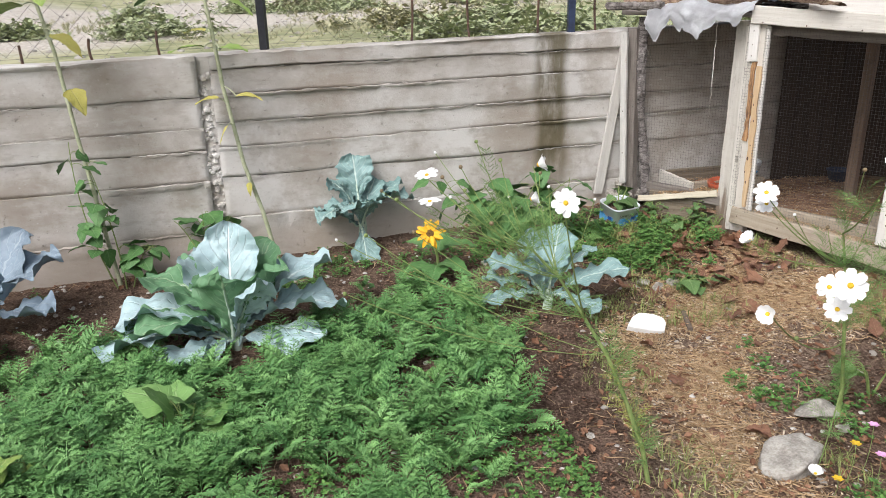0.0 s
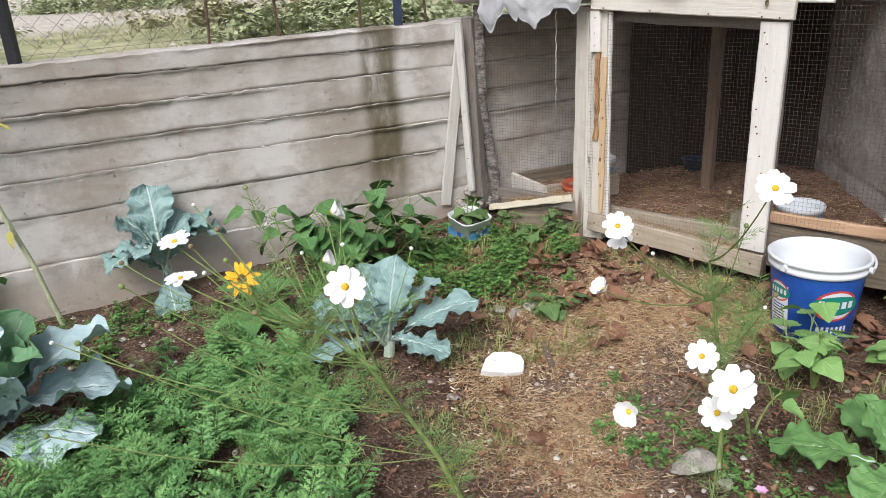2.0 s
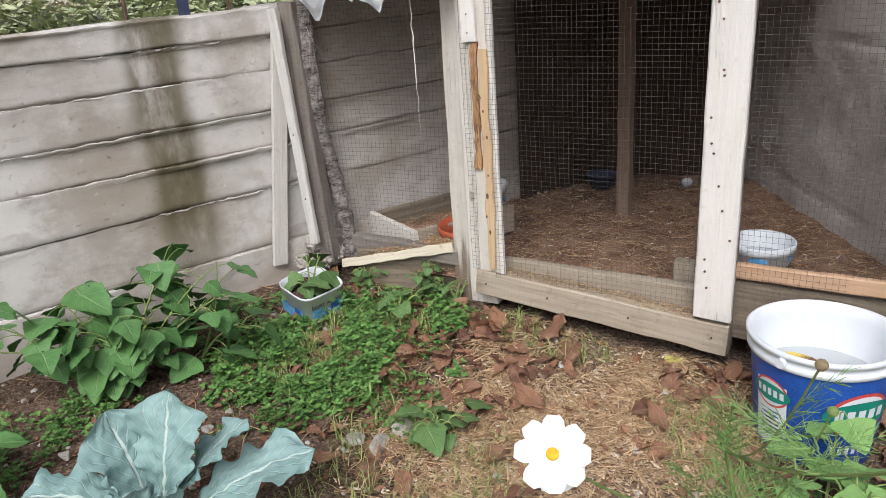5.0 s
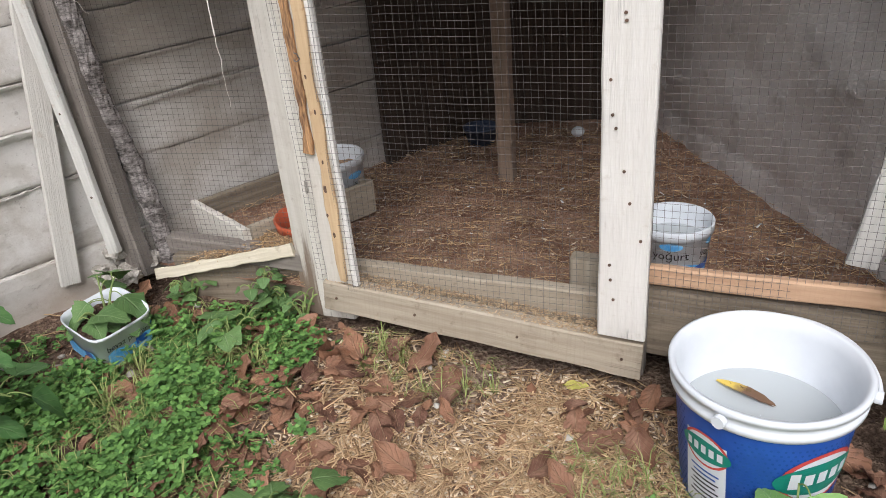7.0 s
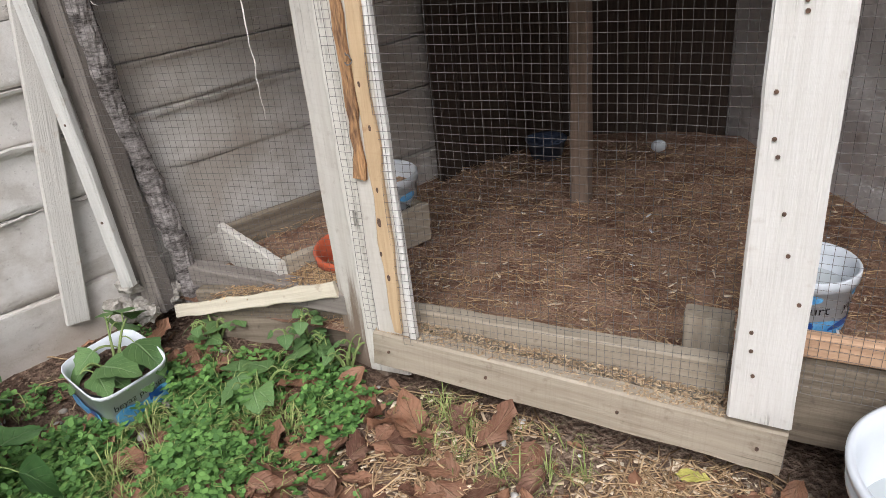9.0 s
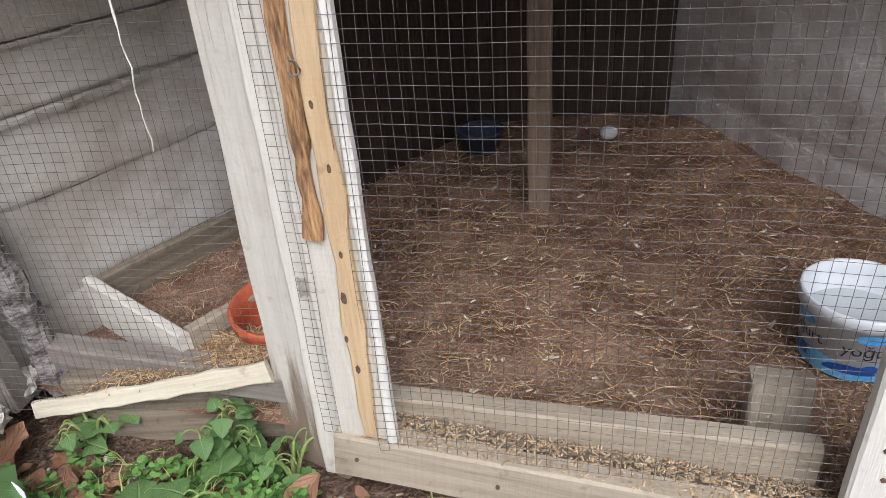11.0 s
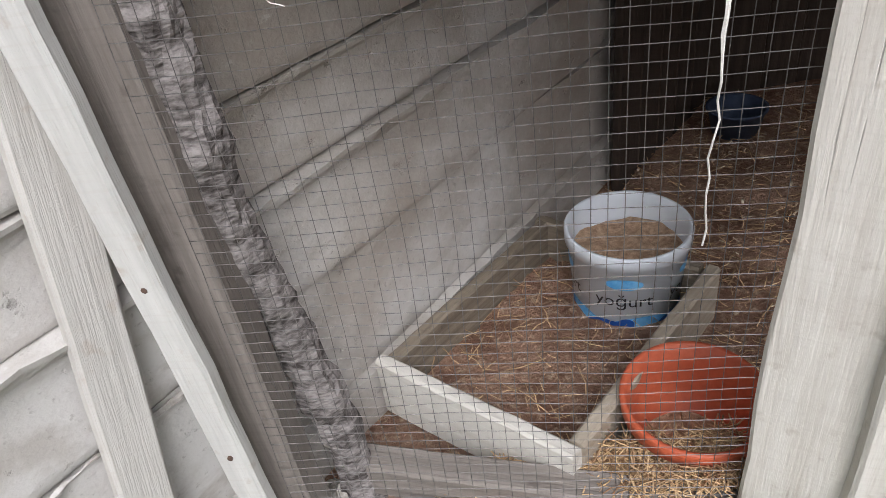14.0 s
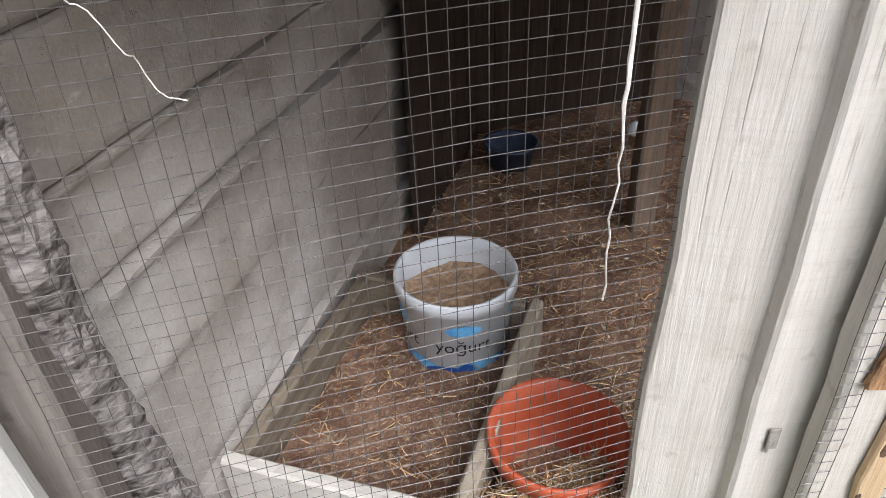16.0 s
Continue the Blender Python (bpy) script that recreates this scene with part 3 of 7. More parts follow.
# ---- the board-marked concrete wall ----
def course_mesh(a0, a1, tops, foot, proud, seed):
    """The print of one shuttering board: a slab with an uneven face and a torn lip along its upper edge."""
    bm = bmesh.new()
    n = max(4, int((a1 - a0) / 0.03))
    rows = [0.0, 0.05, 0.14, 0.3, 0.5, 0.7, 0.88, 0.95, 1.0]
    grid = []
    for i in range(n + 1):
        a = a0 + (a1 - a0) * i / n
        lo, hi = foot(a), tops(a)
        col = []
        run = max(0.0, noise.noise((a * 1.15, seed * 2.3, 0.5)) + 0.12)
        lip = 0.001 + 0.026 * run + (0.010 * noise.noise((a * 15, seed, 2.0)) + 0.006 * noise.noise((a * 43, seed, 5.0))) * (0.35 + 2 * run)
        for f in rows:
            z = lo + (hi - lo) * f
            d = proud + 0.0035 * noise.noise((a * 1.6, z * 11, seed)) + 0.002 * noise.noise((a * 17, z * 26, seed))
            if f == 1.0:
                d += max(0, lip)
            elif f == 0.95:
                d += max(0, lip * 0.8)
            elif f == 0.88:
                d += max(0, lip * 0.08)
            if f == 0.0:
                d -= 0.003 + 0.006 * max(0, noise.noise((a * 1.7, seed * 5.1, 3.0)) + 0.2)
            zz = z + (0.006 * noise.noise((a * 15, seed, 8.0)) + 0.003 * noise.noise((a * 41, seed, 8.0)) if f in (0.95, 1.0) else 0.0)
            col.append(bm.verts.new(wall_at(a, d, zz)))
        col.append(bm.verts.new(wall_at(a, -0.03, hi)))
        col.insert(0, bm.verts.new(wall_at(a, -0.03, lo)))
        grid.append(col)
    for p, q in zip(grid, grid[1:]):
        for j in range(len(p) - 1):
            bm.faces.new((p[j], q[j], q[j + 1], p[j + 1])).smooth = 2 <= j < 7
    for col, flip in ((grid[0], True), (grid[-1], False)):
        bm.faces.new(col if flip else col[::-1])
    return bm


def build_wall():
    wall = thing("wall_north", "low board-marked grey concrete wall with a damp stain", "wall", kind="structure")
    bm = bmesh.new()
    n = 120
    rows = []
    for i in range(n + 1):
        a = -4.5 + 7.4 * i / n
        t = wall_top(a)
        rows.append([bm.verts.new(wall_at(a, o, z)) for o, z in ((-0.012, -0.5), (-0.012, t - 0.006), (-0.03, t + 0.004), (-0.22, t + 0.006 * noise.noise((a * 5, 1, 0))), (-0.24, t - 0.01), (-0.24, -0.5))])
    for p, q in zip(rows, rows[1:]):
        for j in range(5):
            bm.faces.new((p[j], q[j], q[j + 1], p[j + 1]))
    bm.faces.new(rows[0])
    bm.faces.new(rows[-1][::-1])
    part("wall_core", bm, CONCRETE, wall)
    joint = -1.765
    spans = [(-4.4, joint - 0.03, (9.0, 0.893, 0.742, 0.636, 0.483, 0.221, -0.4)), (joint + 0.03, 2.75, (9.0, 1.012, 0.897, 0.765, 0.645, 0.494, 0.290, -0.4))]
    for q, (a0, a1, cuts) in enumerate(spans):
        for i in range(len(cuts) - 1):
            hi, lo = cuts[i], cuts[i + 1]
            seed = i * 1.7 + q * 23 + 1

            def edge_z(a, h):
                return h + 0.014 * a + 0.006 * noise.noise((a * 1.1, h * 31, 0.0)) + 0.003 * noise.noise((a * 6, h * 31, 5.0))

            tops = lambda a, h=hi: wall_top(a) - 0.002 if h > 5 else edge_z(a, h)
            foot = lambda a, h=lo: edge_z(a, h) + 0.001 + 0.007 * max(0.0, 0.35 + noise.noise((a * 1.9, h * 13, 2.0)) + 0.4 * noise.noise((a * 14, h * 13, 6.0)))
            proud = (0.014, 0.002, 0.007, 0.0, 0.008, 0.001, 0.012)[i]
            part("board_course", course_mesh(a0, a1, tops, foot, proud, seed), CONCRETE, wall)
    # torn fins of cement left along the seams
    for q, (a0, a1, cuts) in enumerate(spans):
        for h in cuts[1:-1]:
            a = a0
            while a < min(a1, 0.5):
                n = 0
                pts, rad = [], []
                thr = 0.03 if h > 0.3 else -0.4
                while a < min(a1, 0.5) and noise.noise((a * 1.3, h * 17.0, q * 5.0)) + 0.3 * noise.noise((a * 13, h * 17.0, 3.0)) > thr:
                    z = h + 0.014 * a + 0.006 * noise.noise((a * 1.1, h * 31, 0.0)) + 0.003 * noise.noise((a * 6, h * 31, 5.0))
                    w = 0.0008 + 0.0036 * abs(noise.noise((a * 9, h * 7.0, 1.0))) + 0.0042 * abs(noise.noise((a * 37, h * 7.0, 4.0)))
                    if h < 0.3:
                        w *= 1.7
                    pts.append(wall_at(a, 0.005 + 0.005 * noise.noise((a * 12, h, 6.0)), z + 0.005 * noise.noise((a * 19, h, 2.0)) + 0.004 * noise.noise((a * 57, h, 2.0))))
                    rad.append(w)
                    a += 0.009
                if len(pts) > 4:
                    rad[0] = rad[-1] = 0.0006
                    bm = bmesh.new()
                    tube(bm, pts, rad, 6, True, 0.7)
                    part("cement_fin", bm, FIN if h > 0.3 else CONCRETE, wall)
                a += 0.03
    # rough honeycombed joint between two pours
    bm = bmesh.new()
    rng = random.Random(5)
    for i in range(150):
        z = rng.uniform(0.1, 1.0)
        r = rng.uniform(0.006, 0.018)
        res = bmesh.ops.create_icosphere(bm, subdivisions=1, radius=r)
        c = wall_at(joint + rng.gauss(0, 0.024), rng.uniform(-0.016, -0.006), z)
        for v in res["verts"]:
            v.co = Vector((v.co.x * rng.uniform(0.7, 1.5), v.co.y * 0.8, v.co.z * rng.uniform(0.7, 1.2))) + c
    part("rough_joint", bm, CONCRETE, wall, "rough honeycombed concrete joint")


build_wall()


def build_east_wall():
    bm = bmesh.new()
    n, mz = 130, 64
    length = 2.35
    grid = []
    for i in range(n + 1):
        s = length * i / n
        col = []
        for j in range(mz + 1):
            z = 0.02 + 1.13 * j / mz
            d = 0.012 * noise.noise((s * 2, z * 2, 3.0)) + 0.008 * noise.noise((s * 8, z * 8, 5.0))
            wave = noise.noise((s * 3, 0.0, 4.0)) + 0.25
            ridge = abs(z - (0.62 + 0.22 * (0.5 - s) + 0.03 * noise.noise((s * 6, 0.0, 8.0))))
            for zr in (0.30, 0.86):
                d -= 0.010 * max(0, 1 - abs(z - zr - 0.02 * noise.noise((s * 4, zr, 1.0))) / 0.012)
            d += 0.034 * max(0, 1 - ridge / 0.04) * max(0, wave) * (0.4 + noise.noise((s * 31, z * 31, 1.0)) + 0.6 * noise.noise((s * 60, z * 60, 1.0))) + 0.010 * max(0, noise.noise((s * 5, z * 5, 9.0))) * noise.noise((s * 34, z * 34, 2.0))
            p = EAST0 + EASTD * s + Vector((-EASTD.y, EASTD.x)) * d
            col.append(bm.verts.new((p.x, p.y, z)))
        back = EAST0 + EASTD * s + Vector((EASTD.y, -EASTD.x)) * 0.2
        col.append(bm.verts.new((back.x, back.y, 1.15)))
        col.append(bm.verts.new((back.x, back.y, 0.02)))
        grid.append(col)
    for p, q in zip(grid, grid[1:]):
        for j in range(len(p) - 1):
            bm.faces.new((p[j], p[j + 1], q[j + 1], q[j])).smooth = j < mz
    bm.faces.new(grid[0][::-1])
    bm.faces.new(grid[-1])
    tagged(part("wall_east", bm, PLASTER), "rough plastered concrete wall of the hen run", "wall", kind="structure")


build_east_wall()


# ---- the hen coop ----
COOP = thing("chicken_coop", "hen coop of weathered boards and wire mesh", "coop")


def cloth(name, across, up, corner, bulge, parent, cell=0.0145, r=0.00045, seed=0, label="fine galvanised wire mesh"):
    """Welded wire mesh: corner(f, g) gives places from f along and g up."""
    verts, faces = [], []

    def wire(pts):
        n = len(pts)
        at = len(verts)
        for i, p in enumerate(pts):
            d = (pts[min(i + 1, n - 1)] - pts[max(0, i - 1)]).normalized()
            s = Vector((FRONTN.x, FRONTN.y, 0))
            t = d.cross(s).normalized()
            for a in range(3):
                c = 2.094 * a
                verts.append(p + s * (r * math.cos(c)) + t * (r * math.sin(c)))
        for i in range(n - 1):
            for a in range(3):
                b = (a + 1) % 3
                faces.append((at + 3 * i + a, at + 3 * i + b, at + 3 * i + 3 + b, at + 3 * i + 3 + a))

    nu, nv = int(across / cell), int(up / cell)
    steps = 22

    def at_point(f, g):
        p = corner(f, g)
        w = bulge * (noise.noise((f * across * 2.2, g * up * 2.2, seed)) + 0.35 * noise.noise((f * across * 9, g * up * 9, seed)))
        e = 0.0035 * noise.noise((f * across * 5, g * up * 5, seed + 9))
        return p + Vector((FRONTN.x, FRONTN.y, 0)) * w + Vector((FRONTD.x, FRONTD.y, 0)) * e + Vector((0, 0, e * 0.8))

    for i in range(nu + 1):
        wire([at_point(i / nu, j / steps) for j in range(steps + 1)])
    for j in range(nv + 1):
        wire([at_point(i / steps, j / nv) for i in range(steps + 1)])
    me = bpy.data.meshes.new(name)
    me.from_pydata(verts, [], faces)
    me.materials.append(WIRE)
    ob = new(name, me)
    ob.parent = parent
    return tagged(ob, label)


def lump_knot(r, seed):
    """A flat oval knot, longest along the grain."""
    bm = bmesh.new()
    bmesh.ops.create_icosphere(bm, subdivisions=2, radius=r)
    for v in bm.verts:
        k = 1 + 0.3 * noise.noise(v.co * (1.5 / r) + Vector((seed, 0, 0)))
        v.co = Vector((v.co.x * 0.6 * k, v.co.y * 0.2, v.co.z * 1.3 * k))
    return bm


def nails(parent, places, out=OUT, r=0.0032):
    for p in places:
        bm = bmesh.new()
        tube(bm, [Vector(p) - Vector(out) * 0.004, Vector(p) + Vector(out) * 0.0015], r, 7)
        part("nail", bm, RUST, parent)


def build_coop():
    # posts and rails of the fixed front
    board("corner_post", (1.474, 3.603, 0.10), (1.478, 3.606, 1.16), 0.136, 0.042, (-0.945, -0.327, 0), PALEFOOT, COOP, "wide pale weathered board post", 3, 0.86, 0.003)
    board("corner_post", front(0.785, -0.01, 0.16), front(0.785, -0.01, 1.12), 0.075, 0.045, OUT, GREY, COOP, "", 4)
    board("jamb", front(0.055, -0.04, 0.15), front(0.055, -0.04, 1.14), 0.10, 0.045, OUT, PALE, COOP, "", 15)
    board("header", front(0.05, -0.03, 1.13), front(0.80, -0.03, 1.09), 0.05, 0.03, OUT, GREY, COOP, "", 5)
    board("end_post", (1.082, 4.05, 0.20), (1.058, 4.076, 1.12), 0.058, 0.05, (-0.727, -0.687, 0), GREY, COOP, "dark weathered board post", 6, 1.0, 0.004)
    board("end_post", front(1.47, -0.02, 0.15), front(1.45, -0.02, 1.15), 0.06, 0.05, OUT, GREY, COOP, "", 7)
    board("base_board", front(-0.47, -0.04, 0.185), front(-0.05, -0.115, 0.212), 0.15, 0.035, OUT, OLDPLANK, COOP, "rough old base plank", 8)
    board("base_board", front(-0.56, -0.10, 0.262), front(-0.02, -0.08, 0.275), 0.055, 0.045, OUT, GREY, COOP, "", 18)
    board("base_board", front(0.02, -0.055, 0.252), front(0.72, -0.055, 0.256), 0.105, 0.035, OUT, WORN, COOP, "", 9)
    board("base_board", front(0.80, -0.04, 0.27), front(1.56, -0.04, 0.26), 0.17, 0.034, OUT, OLDPLANK, COOP, "", 10)
    board("front_rail", front(0.812, -0.012, 0.387), front(1.50, -0.012, 0.393), 0.043, 0.022, OUT, REDDISH, COOP, "reddish sawn wooden rail", 11)
    board("front_rail", front(-0.522, 0.010, 0.205), front(-0.085, -0.046, 0.309), 0.032, 0.012, (-0.74, -0.58, 0.22), SPLIT, COOP, "pale split board lying aslant", 12, 1.0, 0.007)
    board("prop_block", front(0.675, -0.135, 0.20), front(0.675, -0.135, 0.347), 0.085, 0.04, OUT, WORN, COOP, "short worn wooden block", 13)
    board("inner_post", (2.25, 3.90, 0.15), (2.25, 3.90, 1.16), 0.05, 0.05, (-0.8, -0.6, 0), INNERW, COOP, "", 14)
    # crooked trunk that carries the mesh at the wall
    bm = bmesh.new()
    pts = [(1.15, 4.035, 0.18), (1.142, 4.039, 0.33), (1.133, 4.051, 0.42), (1.123, 4.062, 0.50), (1.110, 4.065, 0.58), (1.095, 4.057, 0.66), (1.087, 4.046, 0.74), (1.086, 4.04, 0.82), (1.079, 4.035, 0.92), (1.085, 4.05, 1.05), (1.092, 4.07, 1.17)]
    fine = [Vector(p).lerp(Vector(q), i / 5) for p, q in zip(pts, pts[1:]) for i in range(5)] + [Vector(pts[-1])]
    tube(bm, fine, [0.027 + 0.007 * noise.noise((i * 0.35, 0, 0)) + 0.004 * noise.noise((i * 1.3, 0, 0)) for i in range(len(fine))], 26, True, 0.22)
    part("branch_pole", bm, CHERRY, COOP, "crooked grey branch used as a post")
    # door
    door = new("door")
    door.parent = COOP
    tagged(door, "mesh door of mixed weathered boards")
    board("stile", front(0.101, 0.012, 0.288), front(0.090, 0.012, 1.15), 0.078, 0.03, OUT, PALE, door, "", 21, 0.95, 0.004)
    board("split_strip", front(0.119, 0.043, 0.30), front(0.117, 0.043, 0.965), 0.023, 0.010, OUT, ORANGE, door, "split strip of bare orange wood", 22, 1.3, 0.006)
    for s, z, r in ((0.116, 0.42, 0.006), (0.113, 0.535, 0.008), (0.118, 0.60, 0.004), (0.121, 0.715, 0.006), (0.112, 0.79, 0.005), (0.107, 0.47, 0.005)):
        bm = lump_knot(r, int(z * 100))
        knot = part("knot", bm, RUST, door, "small dark wood knot")
        knot.matrix_basis = along(front(s, 0.0525, z), front(s, 0.0525, z + 0.1), OUT)
    board("bark_strip", front(0.085, 0.043, 0.62), front(0.090, 0.043, 0.98), 0.026, 0.009, OUT, TORNBARK, door, "torn fibrous dark bark strip", 28, 0.8, 0.009)
    board("cap_piece", front(0.078, 0.043, 0.985), front(0.076, 0.043, 1.148), 0.048, 0.016, OUT, WHITEWOOD, door, "", 23)
    board("mesh_batten", front(0.146, 0.03, 0.288), front(0.138, 0.03, 1.14), 0.014, 0.018, OUT, WHITEWOOD, door, "", 24)
    board("top_rail", front(0.060, 0.046, 1.191), front(0.845, 0.046, 1.143), 0.079, 0.024, OUT, PALE, door, "", 25, 0.88, 0.003)
    board("bottom_rail", front(0.058, 0.012, 0.246), front(0.820, 0.012, 0.197), 0.084, 0.038, OUT, WORN, door, "", 26, 1.06, 0.003)
    board("stile", front(0.777, 0.03, 0.262), front(0.780, 0.03, 1.105), 0.097, 0.026, OUT, WHITEWOOD, door, "broad whitish planed board", 27, 1.0, 0.002)
    cloth("wire_mesh", 0.66, 0.86, lambda f, g: front(0.130 + 0.63 * f, 0.052 - 0.03 * f, 0.272 + 0.86 * g), 0.012, door, seed=1)
    cloth("mesh_edge", 0.03, 0.86, lambda f, g: front(0.045 + 0.026 * f, 0.047, 0.29 + 0.85 * g), 0.002, door, seed=6, label="cut wire ends along the post")
    rng = random.Random(8)
    nails(door, [front(0.778 + rng.uniform(-0.032, 0.032), 0.057, 0.29 + 0.8 * (i + rng.random()) / 13) for i in range(13)])
    nails(door, [front(s, 0.071, 1.165 - 0.06 * s) for s in (0.06, 0.12, 0.32, 0.55, 0.74, 0.80)])
    nails(door, [front(0.077, 0.06, z) for z in (1.01, 1.06, 1.12)], r=0.0022)
    nails(door, [front(s, 0.052, 0.25 - 0.062 * s) for s in (0.09, 0.3, 0.55, 0.78)])
    # bent hook and the small hinge
    bm = bmesh.new()
    tube(bm, [front(0.095, 0.054, 0.842)] + [front(0.101 + 0.008 * math.cos(a), 0.060 + 0.002 * math.sin(3 * a), 0.832 + 0.008 * math.sin(a)) for a in (1.9 - 0.4 * i for i in range(12))], 0.0012, 7)
    part("hook", bm, WIRE, door, "bent wire hook")
    bm = bmesh.new()
    add_box(bm, (-0.008, -0.002, 0), (0.008, 0, 0.034), bevel=0.001)
    tube(bm, [(-0.008, -0.003, -0.002), (-0.008, -0.003, 0.036)], 0.0025, 8)
    h = part("hinge", bm, STONEM, door, "small steel hinge")
    h.matrix_basis = along(front(0.034, 0.007, 0.50), front(0.034, 0.007, 0.56), OUT) @ Matrix.Diagonal((0.7, 0.7, 0.85, 1))
    # mesh of the two fixed bays
    cloth("wire_mesh", 0.53, 0.95, lambda f, g: Vector((1.045, 4.012, 0)).lerp(Vector((1.44, 3.655, 0)), f) + Vector((0, 0, 0.21 + 0.93 * g)) + Vector((FRONTN.x, FRONTN.y, 0)) * 0.006, 0.012, COOP, seed=2)
    cloth("wire_mesh", 0.72, 0.86, lambda f, g: front(0.79 + 0.70 * f, 0.006, 0.30 + 0.88 * g), 0.016, COOP, seed=3)
    # boards added to close the back, near-black to hold the coop's inner shade
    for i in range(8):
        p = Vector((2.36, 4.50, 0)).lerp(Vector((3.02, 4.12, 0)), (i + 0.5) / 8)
        board("back_board", (p.x, p.y, 0.15), (p.x, p.y, 1.18), 0.097, 0.02, (-0.5, -0.87, 0), SHADEZ, COOP, "", 90 + i)
    # more added boards over the concrete inside, where the wall only falls into shade
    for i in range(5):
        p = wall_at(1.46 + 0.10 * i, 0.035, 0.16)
        board("back_board", p, p + Vector((0, 0, 1.0)), 0.097, 0.018, (0.25, -0.97, 0), SHADEZ, COOP, "", 110 + i)
    # roof planks laid along the front; the near-black ones have the shade coloured in
    e0 = EAST0 - FRONT0
    w0 = WALL0 - FRONT0
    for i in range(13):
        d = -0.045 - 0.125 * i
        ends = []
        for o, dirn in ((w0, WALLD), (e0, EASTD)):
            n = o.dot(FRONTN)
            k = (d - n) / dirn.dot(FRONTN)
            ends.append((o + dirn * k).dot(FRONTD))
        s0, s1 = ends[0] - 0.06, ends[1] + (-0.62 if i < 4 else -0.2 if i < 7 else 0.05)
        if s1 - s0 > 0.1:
            board("roof_plank", front(s0, d, 1.185 + 0.004 * (i % 3)), front(s1, d, 1.165 + 0.004 * (i % 3)), 0.128, 0.022, (0, 0, 1), SHADEZ if i else GREY, COOP, "", 40 + i)
    board("roof_edge_board", front(0.30, 0.012, 1.222), front(0.955, 0.008, 1.203), 0.085, 0.022, OUT, WHITEWOOD, COOP, "whitish board along the roof edge", 60)


build_coop()

# loose planks that lean at the wall beside the coop
tagged(board("leaning_plank", (0.876, 4.030, 0.222), (1.003, 4.075, 1.085), 0.055, 0.018, (0.2, -0.97, 0), PLANKW, None, "", 70), "pale narrow plank leaning against the concrete wall", "plank")
BATTEN = thing("leaning_batten", "thin white-edged batten leaning on the coop post", "plank")
board("batten_body", (1.018, 4.004, 0.29), (0.988, 4.033, 1.10), 0.036, 0.022, (-0.727, -0.687, 0), PLANKW, BATTEN, "", 71)
nails(BATTEN, [(0.988, 4.004, 0.688), (0.996, 3.994, 0.46), (0.984, 4.012, 0.86)], (-0.727, -0.687, 0))
tagged(board("leaning_plank", front(1.205, -0.12, 0.40), front(1.30, -0.10, 1.10), 0.055, 0.022, OUT, WHITEWOOD, None, "", 72), "white painted plank standing aslant on the wire mesh", "plank")

# ---- fence on the wall ----
def build_fence():
    fence = thing("fence", "chain-link fence with dark blue steel posts on the wall", "fence")
    for a in (-3.1, -1.47, 0.15, 1.77):
        bm = bmesh.new()
        t = wall_top(a)
        add_box(bm, wall_at(a - 0.024, -0.09, t - 0.05), wall_at(a + 0.024, -0.135, t + 1.25), bevel=0)
        part("post", bm, BLUESTEEL if a > 0 else DARKSTEEL, fence, "dark blue square steel post" if a > 0 else "near-black square steel post")
    rng = random.Random(3)
    for a in (-2.88, -2.57, -2.25, -1.955, -0.725, -0.40, -0.02, 0.33):
        t = wall_top(a)
        bm = bmesh.new()
        x = rng.uniform(-0.015, 0.015)
        p = wall_at(a, -0.17, t - 0.05)
        q = wall_at(a + x, -0.17 + rng.uniform(-0.02, 0.02), t + (rng.uniform(0.26, 0.34) if a > -1.0 else rng.uniform(0.08, 0.15)))
        tube(bm, bend(p, q, (x, 0, 0), 4), 0.0065, 7, True, 0.2)
        part("iron_rod", bm, RUST, fence, "short rusty iron rod")
    verts, faces = [], []

    def wire(p, q, r=0.0008):
        d = (q - p).normalized()
        s = d.orthogonal().normalized()
        t = d.cross(s)
        at = len(verts)
        for c in (p, q):
            for k in range(3):
                verts.append(c + s * (r * math.cos(2.094 * k)) + t * (r * math.sin(2.094 * k)))
        for k in range(3):
            b = (k + 1) % 3
            faces.append((at + k, at + b, at + 3 + b, at + 3 + k))

    high, cell = 1.2, 0.085
    i = 0
    a = -5.0
    while a < 3.0:
        wire(wall_at(a, -0.11, 1.07), wall_at(a + high, -0.114, 1.07 + high))
        wire(wall_at(a + high, -0.116, 1.07), wall_at(a, -0.112, 1.07 + high))
        a += cell
    for z in (0.05, 0.45, 0.95):
        wire(wall_at(-4.4, -0.11, 1.09 + z - 0.12), wall_at(2.7, -0.11, 1.15 + z))
    me = bpy.data.meshes.new("chain_link")
    me.from_pydata(verts, [], faces)
    me.materials.append(WIRE)
    new("chain_link", me).parent = fence


build_fence()


# ---- what lies on the coop's roof ----
def lump(r, seed, subdiv=2, flat=1.0, rough=0.35, freq=1.6):
    bm = bmesh.new()
    bmesh.ops.create_icosphere(bm, subdivisions=subdiv, radius=r)
    for v in bm.verts:
        n = v.co.normalized()
        k = 1 + rough * noise.noise(n * freq + Vector((seed * 3.7, seed, 0)))
        v.co = Vector((v.co.x * k, v.co.y * k, v.co.z * k * flat))
    return bm


